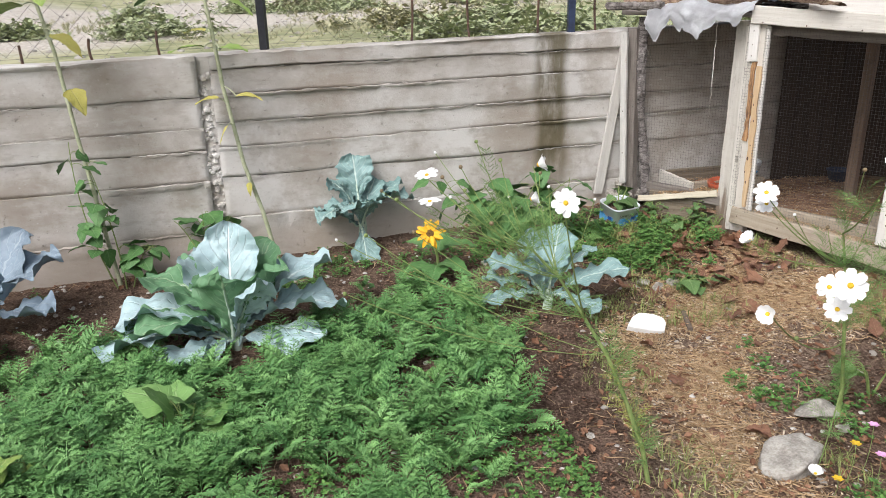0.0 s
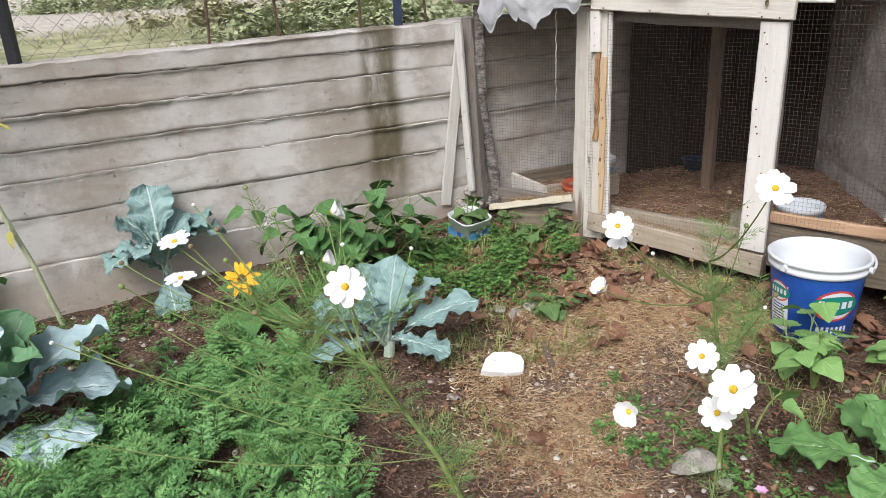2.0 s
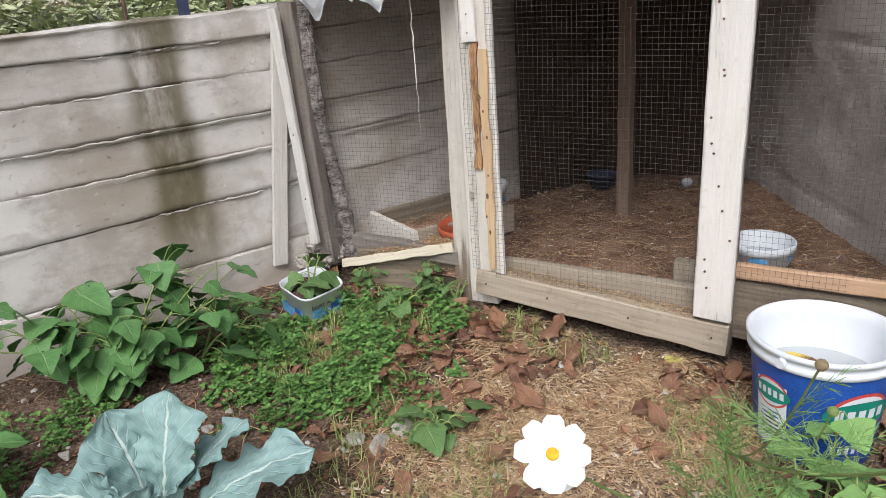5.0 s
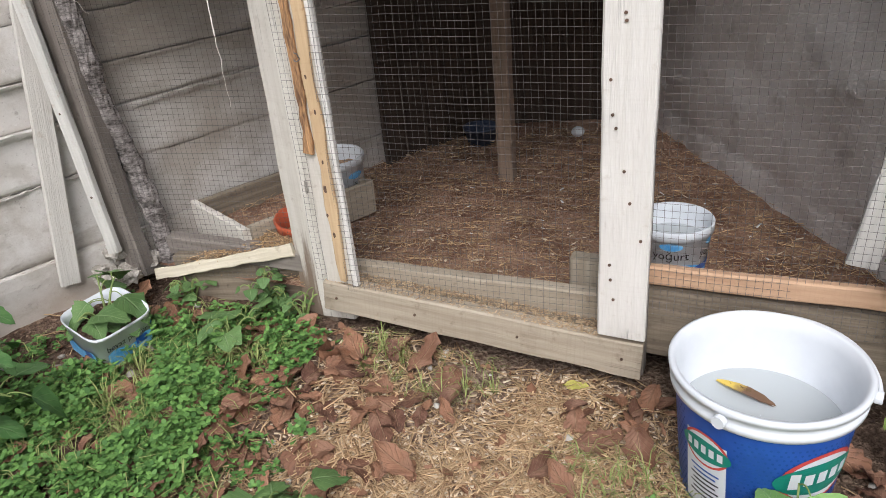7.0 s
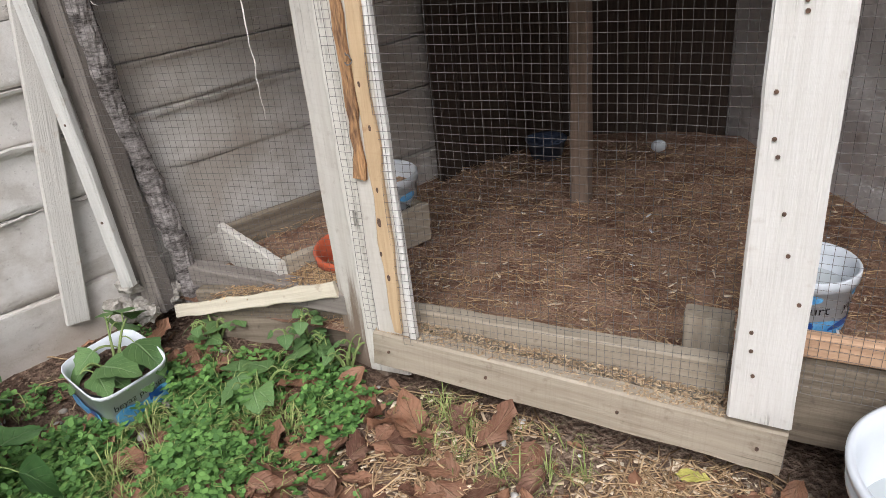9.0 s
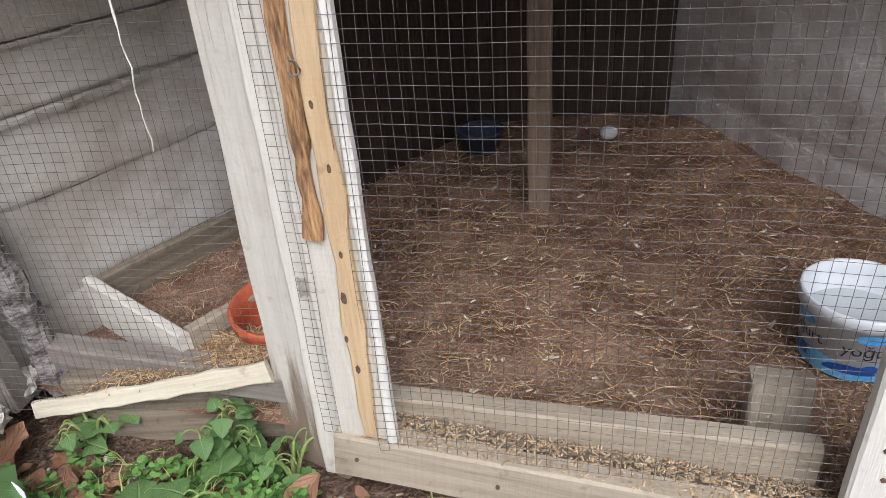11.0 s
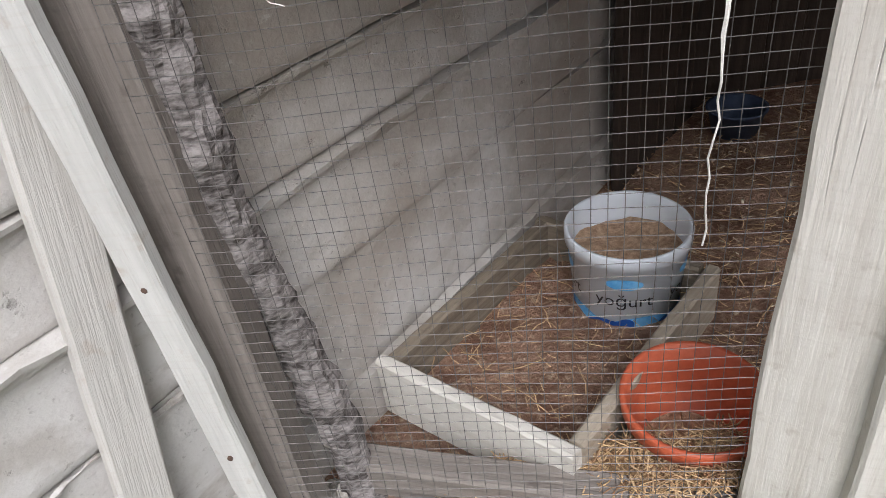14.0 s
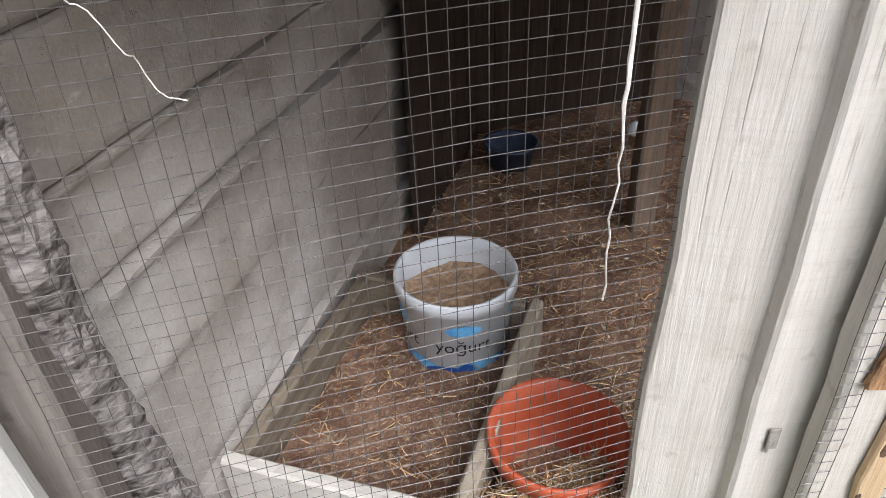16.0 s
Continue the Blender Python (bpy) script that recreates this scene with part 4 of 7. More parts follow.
def build_roof_load():
    rng = random.Random(12)
    # film that droops over the edge
    bm = bmesh.new()
    na, nb = 44, 22
    grid = []
    for i in range(na + 1):
        s = -0.50 + 0.58 * i / na
        reach = 0.10 + 0.05 * math.sin(i * 0.35) + 0.035 * noise.noise((i * 0.33, 2, 0))
        if 12 <= i <= 19:
            reach += 0.075 * (1 - abs(i - 15) / 4.5)
        if i > 33:
            reach *= max(0.25, 1 - (i - 33) / 13)
        col = []
        for j in range(nb + 1):
            f = j / nb
            wr = 0.010 * noise.noise((i * 0.25, j * 0.3, 0)) + 0.006 * noise.noise((i * 0.7, j * 0.7, 5))
            if f < 0.5:
                g = f / 0.5
                p = front(s, -0.22 + 0.30 * g, 1.235 + 0.012 * math.sin(s * 17) + wr + 0.006)
            else:
                g = (f - 0.5) / 0.5
                p = front(s + 0.02 * g * noise.noise((i * 0.3, 7, 0)), 0.075 + 0.02 * math.sin(g * 2.2) + wr, 1.23 + 0.012 * math.sin(s * 17) - g * reach)
            col.append(bm.verts.new(p))
        grid.append(col)
    for p, q in zip(grid, grid[1:]):
        for j in range(nb):
            bm.faces.new((p[j], q[j], q[j + 1], p[j + 1])).smooth = True
    bmesh.ops.solidify(bm, geom=bm.faces[:], thickness=0.0012)
    tagged(part("plastic_sheet", bm, FILM), "torn milky plastic film drooping over the coop roof edge", "plastic sheet")
    # logs, bark and sticks
    for i in range(12):
        s, d = -0.55 + 0.17 * i + rng.uniform(-0.05, 0.05), rng.uniform(-0.42, -0.02)
        L, r = rng.uniform(0.22, 0.5), rng.uniform(0.022, 0.045)
        yaw = rng.uniform(-0.5, 0.5)
        p, q = front(s - L / 2, d - yaw * L / 2, 1.215 + r), front(s + L / 2, d + yaw * L / 2, 1.205 + r)
        bm = bmesh.new()
        tube(bm, [Vector(p).lerp(Vector(q), k / 9) for k in range(10)], [r * (1 + 0.2 * noise.noise((k, i, 0))) for k in range(10)], 10, True, 0.3, i)
        tagged(part("firewood_log", bm, BARK if i % 3 else BARKRED), "short grey-brown branch log lying on the coop roof", "log", "logs on the coop roof")
    for i in range(12):
        s, d = -0.1 + 0.14 * i + rng.uniform(-0.06, 0.06), rng.uniform(-0.35, 0.04)
        L, w = rng.uniform(0.3, 0.6), rng.uniform(0.05, 0.10)
        m = along(front(s - L / 2, d, 1.245 + rng.uniform(0, 0.03)), front(s + L / 2, d + rng.uniform(-0.12, 0.12), 1.24 + rng.uniform(0, 0.03)), (0, 0, 1), rng.uniform(-12, 12))
        bm = bmesh.new()
        rows = []
        for a in range(13):
            row = []
            for b in range(7):
                v = b / 3 - 1
                row.append(bm.verts.new((v * w / 2 * (1 + 0.15 * noise.noise((a * 0.7, b, i))), 0.012 * (v * v) + 0.012 * noise.noise((a * 0.5, b * 0.6, i * 3)), L * a / 12 + 0.02 * noise.noise((a, b, i)))))
            rows.append(row)
        for p, q in zip(rows, rows[1:]):
            for b in range(6):
                bm.faces.new((p[b], p[b + 1], q[b + 1], q[b]))
        bmesh.ops.solidify(bm, geom=bm.faces[:], thickness=0.008)
        o = part("bark_slab", bm, (BARKRED, PALE, BARK)[i % 3])
        o.matrix_basis = m
        tagged(o, "curled slab of dry bark on the coop roof", "bark", "bark on the coop roof")
    for i, (s0, d0, s1, d1) in enumerate(((-0.45, -0.1, 1.1, -0.22), (0.1, -0.03, 1.3, -0.12), (0.5, -0.3, 1.75, -0.05), (-0.75, 0.09, -0.42, 0.06), (0.9, -0.02, 1.7, 0.03))):
        bm = bmesh.new()
        tube(bm, [front(s0 + (s1 - s0) * k / 12, d0 + (d1 - d0) * k / 12 + 0.02 * noise.noise((k * 0.4, i, 0)), 1.29 - 0.02 * i + 0.01 * noise.noise((k * 0.5, i, 4))) for k in range(13)], 0.011 if i != 3 else 0.02, 8, True, 0.3)
        tagged(part("stick", bm, BARK), "long thin grey stick lying on the coop roof", "stick", "sticks on the coop roof")
    # bits of cloth-like film and a dead orange leaf at the edge
    for i, (s, d, z) in enumerate(((0.12, -0.05, 1.30), (0.45, -0.12, 1.30), (1.05, -0.02, 1.26), (1.2, 0.01, 1.25))):
        bm = bmesh.new()
        n = 12
        g = [[bm.verts.new(front(s + 0.012 * (a - 6) * 1.2, d + 0.012 * (b - 6), z + 0.018 * noise.noise((a * 0.4, b * 0.4, i * 7)))) for b in range(n + 1)] for a in range(n + 1)]
        for a in range(n):
            for b in range(n):
                bm.faces.new((g[a][b], g[a + 1][b], g[a + 1][b + 1], g[a][b + 1])).smooth = True
        bmesh.ops.solidify(bm, geom=bm.faces[:], thickness=0.001)
        tagged(part("plastic_scrap", bm, FILM), "crumpled scrap of whitish film on the coop roof", "plastic scrap")
    bm = bmesh.new()
    for i in range(4):
        leaf(bm, aim(front(1.22 + 0.02 * i, 0.06, 1.22 - 0.01 * i), -120 + 25 * i, -40), 0.07, 0.035, oval, 0.8, 0.5, 0.1, seed=i)
    tagged(part("dry_leaf_cluster", bm, ORANGEX), "dry orange leaves caught in the wire mesh", "dry leaves")
    # twisted cord over the door
    bm = bmesh.new()
    for ph in (0, 3.14):
        tube(bm, [front(0.755 + 0.004 * math.cos(k * 0.9 + ph), 0.076 + 0.004 * math.sin(k * 0.9 + ph), 1.27 - 0.006 * k) for k in range(20)], 0.003, 6)
    tagged(part("cord", bm, DRYSTEM), "twisted brown cord hanging over the door rail", "cord")
    bm = bmesh.new()
    pts = [(1.342 + 0.006 * noise.noise((k * 0.5, 0, 0)), 3.684 + 0.006 * noise.noise((k * 0.5, 3, 0)), 1.17 - 0.0157 * k) for k in range(31)]
    tube(bm, pts, [0.0019 + 0.0008 * noise.noise((k * 1.7, 0, 0)) if k < 20 else 0.0009 for k in range(31)], 6, True, 0.6)
    tagged(part("twine", bm, STRING), "white frayed twine hanging from the coop roof", "twine")
    bm = bmesh.new()
    tube(bm, [(1.06 + 0.052 * (k / 24) ** 1.4, 3.885 - 0.03 * k / 24 + 0.004 * math.sin(k * 0.7), 1.04 - 0.115 * k / 24 + 0.004 * math.sin(k * 1.1)) for k in range(25)], 0.0004, 5)
    tagged(part("twine", bm, STRING), "short white loose twine end in the wire mesh", "twine")


build_roof_load()


# ---- buckets and tubs ----
def on_cone(bm, shape, radius, centre, angle, z0):
    """Wraps a flat mesh (x across, y up) round an upright cone; radius(z) is its outside."""
    for v in bm.verts:
        z = z0 + v.co.y
        r = radius(z) + 0.0006 + v.co.z
        a = angle + v.co.x / r
        v.co = (centre[0] + r * math.cos(a), centre[1] + r * math.sin(a), centre[2] + z)
    return bm


def disc(rx, ry, rings=5, segs=28, inner=0.0, a0=0.0, a1=2 * math.pi, cx=0.0, cy=0.0, lift=0.0):
    bm = bmesh.new()
    grid = []
    for i in range(rings + 1):
        f = inner + (1 - inner) * i / rings
        grid.append([bm.verts.new((cx + rx * f * math.cos(a0 + (a1 - a0) * k / segs), cy + ry * f * math.sin(a0 + (a1 - a0) * k / segs), lift)) for k in range(segs + 1)])
    for p, q in zip(grid, grid[1:]):
        for k in range(segs):
            vs = [p[k], q[k], q[k + 1], p[k + 1]]
            bm.faces.new(vs)
    bmesh.ops.remove_doubles(bm, verts=bm.verts[:], dist=1e-6)
    return bm


def sheet(w, h, nx=14, ny=8, lift=0.0, cx=0.0, cy=0.0, wave=0.0):
    bm = bmesh.new()
    g = [[bm.verts.new((cx + w * (i / nx - 0.5), cy + h * (j / ny - 0.5) + (wave * math.sin(i * 1.1) if j == ny else 0), lift)) for j in range(ny + 1)] for i in range(nx + 1)]
    for i in range(nx):
        for j in range(ny):
            bm.faces.new((g[i][j], g[i + 1][j], g[i + 1][j + 1], g[i][j + 1]))
    return bm


def lettering(text, size, lift=0.0006, cx=0.0, cy=0.0):
    """Letters of the built-in font as a flat mesh, centred."""
    cu = bpy.data.curves.new("letters", "FONT")
    cu.body, cu.size, cu.align_x, cu.align_y = text, size, "CENTER", "CENTER"
    cu.resolution_u = 3
    ob = bpy.data.objects.new("letters", cu)
    scene.collection.objects.link(ob)
    me = bpy.data.meshes.new_from_object(ob.evaluated_get(bpy.context.evaluated_depsgraph_get()))
    bm = bmesh.new()
    bm.from_mesh(me)
    bpy.data.objects.remove(ob)
    bpy.data.curves.remove(cu)
    bpy.data.meshes.remove(me)
    for v in bm.verts:
        v.co = (v.co.x + cx, v.co.y + cy, lift)
    return bm


def build_paint_bucket():
    cx, cy, z0, h = 1.93, 2.614, 0.045, 0.305
    r0, r1 = 0.127, 0.156
    rad = lambda z: r0 + (r1 - r0) * z / h
    b = thing("bucket", "large blue and white plastic bucket filled with water", "bucket")
    bm = bmesh.new()
    lathe(bm, [(0.001, 0.0), (r0 - 0.006, 0.0), (r0, 0.006), (rad(h - 0.045), h - 0.045)], 64, (cx, cy, z0))
    part("body", bm, BLUEPL, b, "blue printed bucket wall", True)
    bm = bmesh.new()
    lathe(bm, [(rad(h - 0.045) + 0.0002, h - 0.045), (r1 + 0.005, h - 0.042), (r1 + 0.006, h - 0.03), (r1 + 0.002, h - 0.028), (r1 + 0.003, h - 0.014), (r1 + 0.009, h - 0.012), (r1 + 0.010, h - 0.002), (r1 + 0.005, h + 0.001), (r1 - 0.002, h - 0.002), (r1 - 0.006, h - 0.03), (rad(0.02) - 0.004, 0.02), (0.001, 0.018)], 72, (cx, cy, z0))
    part("rim", bm, WHITEPL, b, "white plastic rim and inside", True)
    bm = bmesh.new()
    lathe(bm, [(0.001, 0.185), (rad(0.185) - 0.0035, 0.185)], 64, (cx, cy, z0))
    part("water", bm, WATER, b, "still cloudy water", True)
    bm = bmesh.new()
    arc = [(cx + (r1 + 0.016) * math.cos(radians(a)), cy + (r1 + 0.016) * math.sin(radians(a)), z0 + h - 0.024 + 0.016 * math.sin(radians((a + 60) * 180 / 130))) for a in range(-60, 71, 5)]
    tube(bm, arc, 0.0045, 8)
    part("handle", bm, WHITEPL, b, "white plastic carrying handle", True)
    for a in (-60, 195):
        bm = bmesh.new()
        p = Vector((cx + (r1 + 0.008) * math.cos(radians(a)), cy + (r1 + 0.008) * math.sin(radians(a)), z0 + h - 0.022))
        o = Vector((math.cos(radians(a)), math.sin(radians(a)), 0))
        tube(bm, [p, p + o * 0.012], 0.011, 12)
        part("lug", bm, WHITEPL, b)
    big, small = radians(-99), radians(-178)

    def mark(name, bm, material, angle, z, label=""):
        part(name, on_cone(bm, None, rad, (cx, cy, z0), angle, z), material, b, label)

    mark("emblem", disc(0.075, 0.058, lift=0.0006), REDPR, big, 0.165, "red ring of the emblem")
    mark("emblem", disc(0.066, 0.050, lift=0.0011), WHITEPL, big, 0.165, "")
    mark("emblem", disc(0.084, 0.036, lift=0.0016), GREENPR, big, 0.165, "green oval emblem")
    for i in range(5):
        mark("print_bar", sheet(0.017, 0.026 if i else 0.036, 3, 3, 0.0022, (i - 2) * 0.025, 0), WHITEPL, big, 0.167)
    for i in range(7):
        mark("print_bar", sheet(0.009, 0.024, 3, 3, 0.0008, (i - 3) * 0.016, 0), WHITEPL, big, 0.072)
    mark("side_label", sheet(0.085, 0.17, 12, 8, 0.0006), WHITEPL, small, 0.125, "white printed side label")
    mark("emblem", disc(0.047, 0.038, lift=0.0011), REDPR, small, 0.185)
    mark("emblem", disc(0.042, 0.033, lift=0.0015), WHITEPL, small, 0.185)
    mark("emblem", disc(0.052, 0.023, lift=0.002), GREENPR, small, 0.185)
    for i in range(5):
        mark("print_bar", sheet(0.010, 0.018, 3, 3, 0.0026, (i - 2) * 0.016, 0), WHITEPL, small, 0.186)
    for i in range(7):
        mark("print_bar", sheet(0.06 - 0.012 * (i % 2), 0.004, 6, 1, 0.0011), DEEPPR if i < 2 else BLACKPR, small, 0.135 - 0.011 * i)
    # embossed dots of the printed wall
    kinds = [arrays(disc(0.0024, 0.0024, 1, 6))]
    ps = []
    for r in range(22):
        z = 0.03 + r * 0.0098
        for c in range(86):
            a = 2 * math.pi * (c + 0.5 * (r % 2)) / 86
            d = (a - (small % 6.2832) + 9.4248) % 6.2832 - 3.1416
            if abs(d) < 0.36:
                continue
            q = rad(z) + 0.0004
            ps.append((0, Matrix.Translation((cx + q * math.cos(a), cy + q * math.sin(a), z0 + z)) @ Euler((0, math.pi / 2, a)).to_matrix().to_4x4()))
    tagged(strew("printed_dots", kinds, ps, DEEPPR, b), kind="stuff")
    bm = bmesh.new()
    leaf(bm, lay(cx + 0.01, cy + 0.112, z0 + 0.189, -165, 1, 0), 0.12, 0.026, oval, 0.15, 0.4, 0.03, seed=3)
    tagged(part("floating_leaf", bm, HALFLEAF), "yellow and brown leaf floating on the bucket water", "leaf")


build_paint_bucket()


def build_yogurt(x, y, z, r, h, face, fill, name, label, tilt=(0, 0)):
    r0 = r * 0.86
    rad = lambda q: r0 + (r - r0) * q / h
    b = thing(name, label, "bucket")
    bm = bmesh.new()
    lathe(bm, [(0.001, 0.0), (r0 - 0.004, 0.0), (r0, 0.004), (rad(h - 0.026), h - 0.026), (r + 0.003, h - 0.024), (r + 0.0035, h - 0.003), (r + 0.001, h), (r - 0.003, h - 0.002), (r - 0.004, h - 0.02), (rad(0.01) - 0.003, 0.01), (0.001, 0.008)], 56)
    part("body", bm, WHITEPL, b, "white plastic tub wall", True)
    bm = disc(rad(fill) - 0.0035, rad(fill) - 0.0035, 10, 40)
    for v in bm.verts:
        v.co.z = fill + (0.008 * noise.noise((v.co.x * 40, v.co.y * 40, x)) + 0.006 * noise.noise((v.co.x * 14, v.co.y * 14, x)) if fill > 0.1 else 0.0)
    part("feed" if fill > 0.1 else "water", bm, FEED if fill > 0.1 else WATER, b, "brown bran feed" if fill > 0.1 else "cloudy grey water")
    f = radians(face)

    def mark(nm, bm, material, z1, da=0.0, lab=""):
        part(nm, on_cone(bm, None, rad, (0, 0, 0), f + da, z1), material, b, lab)

    for da in (0.0, -1.35, 1.35, 2.7):
        mark("logo", disc(0.027 * r / 0.09, 0.010 * r / 0.09, 3, 20, lift=0.0004), CYANPR, h * 0.70, da)
        mark("lettering", lettering("yo\u011furt", 0.030 * r / 0.09), BLACKPR, h * 0.50, da)
        mark("print_wave", disc(0.055 * r / 0.09, 0.030 * h / 0.16, 4, 20, 0, 0, math.pi, lift=0.0003), CYANPR, h * 0.12, da + 0.35)
        mark("print_wave", disc(0.040 * r / 0.09, 0.022 * h / 0.16, 4, 20, 0, 0, math.pi, lift=0.0007), DEEPPR, h * 0.12, da - 0.3)
        mark("print_spot", disc(0.013 * r / 0.09, 0.012 * h / 0.16, 3, 16, lift=0.0011), DEEPPR, h * 0.22, da + 0.05)
    mark("print_band", sheet(2 * math.pi * r0 * 0.99, h * 0.15, 56, 2, 0.0002, 0, 0, 0.004), CYANPR, h * 0.09)
    b.matrix_basis = pose(x, y, z, tilt[0], tilt[1], 0)


build_yogurt(1.68, 4.024, 0.225, 0.096, 0.175, -143, 0.125, "yogurt_bucket", "white and blue yogurt bucket filled with bran feed")
build_yogurt(2.222, 3.13, 0.218, 0.092, 0.13, -138, 0.075, "yogurt_bucket", "white yogurt bucket with water behind the front rail")


def build_cheese_tub():
    b = thing("cheese_tub", "square white and blue cheese tub with weeds growing in it", "tub")
    bm = bmesh.new()
    n, h = 40, 0.118
    rings = []
    for r, z in ((0.001, 0.0), (0.078, 0.0), (0.082, 0.005), (0.092, h - 0.010), (0.095, h - 0.009), (0.0955, h), (0.093, h), (0.089, h - 0.02), (0.079, 0.015), (0.001, 0.013)):
        ring = []
        for k in range(n):
            a = 2 * math.pi * k / n
            e = (abs(math.cos(a)) ** 5 + abs(math.sin(a)) ** 5) ** (-1 / 5)
            ring.append(bm.verts.new((r * e * math.cos(a), r * e * math.sin(a), z)))
        rings.append(ring)
    for p, q in zip(rings, rings[1:]):
        for k in range(n):
            bm.faces.new((p[k], p[(k + 1) % n], q[(k + 1) % n], q[k])).smooth = True
    part("body", bm, WHITEPL, b, "white plastic tub wall")
    for yaw, words in ((-90, "beyaz peynir"), (0, ""), (180, ""), (90, "")):
        for nm, pb, material, lift in (("print_band", sheet(0.135, 0.046, 8, 3, 0, 0, 0.036, 0.008), CYANPR, 0.002), ("print_band", sheet(0.034, 0.022, 3, 3, 0, 0.035, 0.052), DEEPPR, 0.003)):
            o = part(nm, pb, material, b)
            o.matrix_basis = pose(0, 0, 0, 0, 0, yaw + 90) @ pose(0, -0.0838 - lift, 0, 90 + 5, 0, 0)
        if words:
            o = part("lettering", lettering(words, 0.025, 0, -0.004, 0.078), BLACKPR, b)
            o.matrix_basis = pose(0, 0, 0, 0, 0, yaw + 90) @ pose(0, -0.0875, 0, 90 + 5, 0, 0)
    bm = disc(0.083, 0.083, 6, 24)
    for v in bm.verts:
        v.co.z = 0.095 + 0.014 * noise.noise(v.co * 40)
    part("soil", bm, SOIL, b, "dark soil in the tub")
    b.matrix_basis = pose(0.94, 3.775, 0.132, 9, -3, 24) @ Matrix.Diagonal((0.9, 0.9, 0.95, 1))


build_cheese_tub()

bm = bmesh.new()
lathe(bm, [(0.001, 0.0), (0.070, 0.0), (0.074, 0.004), (0.094, 0.112), (0.103, 0.113), (0.106, 0.138), (0.103, 0.141), (0.097, 0.139), (0.088, 0.10), (0.069, 0.012), (0.001, 0.012)], 56)
POT = thing("flower_pot", "empty orange plastic flower pot in the coop", "flower pot")
part("pot_wall", bm, TERRA, POT, "", True)
bm = disc(0.070, 0.070, 6, 30)
for v in bm.verts:
    v.co.z = 0.018 + 0.006 * noise.noise(v.co * 60)
part("litter", bm, FEED, POT, "brown litter in the pot")
POT.matrix_basis = pose(1.505, 3.774, 0.215, 3, -3, 0) @ Matrix.Diagonal((0.88, 0.88, 0.93, 1))


def build_feed_box():
    b = thing("wooden_tray", "shallow wooden tray of whitish boards with litter", "tray")
    c0 = Vector((1.343, 3.838, 0.225))
    e1, e2 = Vector((-0.23, 0.97, 0)).normalized(), Vector((0.976, 0.205, 0)).normalized()
    w, l, h = 0.30, 0.42, 0.105
    for nm, p, q, out, s in (("side_board", c0 - e1 * 0.022, c0 + e1 * w, -e2, 1), ("side_board", c0, c0 + e2 * l, -e1, 2), ("side_board", c0 + e1 * w, c0 + e1 * w + e2 * l, -e1, 3), ("side_board", c0 + e2 * l, c0 + e2 * l + e1 * w, -e2, 4)):
        u = Vector((0, 0, h / 2))
        # front board takes the browner wood to colour in the shade on its face
        board(nm, p + u, q + u, h, 0.022, out, OLDPLANK if s > 2 else WORN if s > 1 else PALE, b, "", 80 + s)
    bm = bmesh.new()
    n = 24
    g = [[bm.verts.new(c0 + e2 * (0.01 + (l - 0.03) * i / n) + e1 * (0.015 + (w - 0.04) * j / n) + Vector((0, 0, 0.035 + 0.012 * noise.noise((i * 0.4, j * 0.4, 0))))) for j in range(n + 1)] for i in range(n + 1)]
    for i in range(n):
        for j in range(n):
            bm.faces.new((g[i][j], g[i + 1][j], g[i + 1][j + 1], g[i][j + 1])).smooth = True
    part("litter", bm, LITTER, b, "dusty brown litter in the tray")


build_feed_box()


# raised litter floor inside the coop
def build_coop_floor():
    bm = bmesh.new()
    n = 70
    g = []
    ends = []
    for o, dirn in ((WALL0 - FRONT0, WALLD), (EAST0 - FRONT0, EASTD)):
        ends.append((o, dirn))

    def edge(d, o, dirn):
        return (o + dirn * ((d - o.dot(FRONTN)) / dirn.dot(FRONTN))).dot(FRONTD)

    for i in range(n + 1):
        row = []
        for j in range(n + 1):
            d = -0.035 - 1.45 * j / n
            s0, s1 = max(-0.6, edge(d, *ends[0])) - 0.02, edge(d, *ends[1]) + 0.03
            s = s0 + (max(s1, s0 + 0.05) - s0) * i / n
            z = 0.212 + 0.012 * noise.noise((s * 3, d * 3, 2)) + 0.008 * noise.noise((s * 14, d * 14, 2)) - 0.015 * max(0, 1 + d / 0.15) + 0.03 * max(0, s - 0.8)
            row.append(bm.verts.new(front(s, d, z)))
        g.append(row)
    for i in range(n):
        for j in range(n):
            bm.faces.new((g[i][j], g[i][j + 1], g[i + 1][j + 1], g[i + 1][j])).smooth = True
    tagged(part("floor", bm, LITTER), "brown litter floor of the hen coop", "floor", kind="structure")


build_coop_floor()
bm = lump(0.02, 4, 3, 1.25, 0.02)
o = part("egg", bm, WHITEPL, None, "", True)
o.matrix_basis = pose(2.64, 4.03, 0.245, 80, 0, 30)
tagged(o, "white egg lying on the coop floor", "egg")
bm = bmesh.new()
lathe(bm, [(0.001, 0), (0.05, 0), (0.065, 0.06), (0.069, 0.06), (0.069, 0.066), (0.062, 0.064), (0.048, 0.01), (0.001, 0.01)], 32, (2.36, 4.26, 0.212))
tagged(part("bowl", bm, DULLBLUE, None, "", True), "dull blue plastic bowl at the back of the coop", "bowl")


# ---- plants of the garden ----
def gz(x, y):
    return ground_z(x, y)


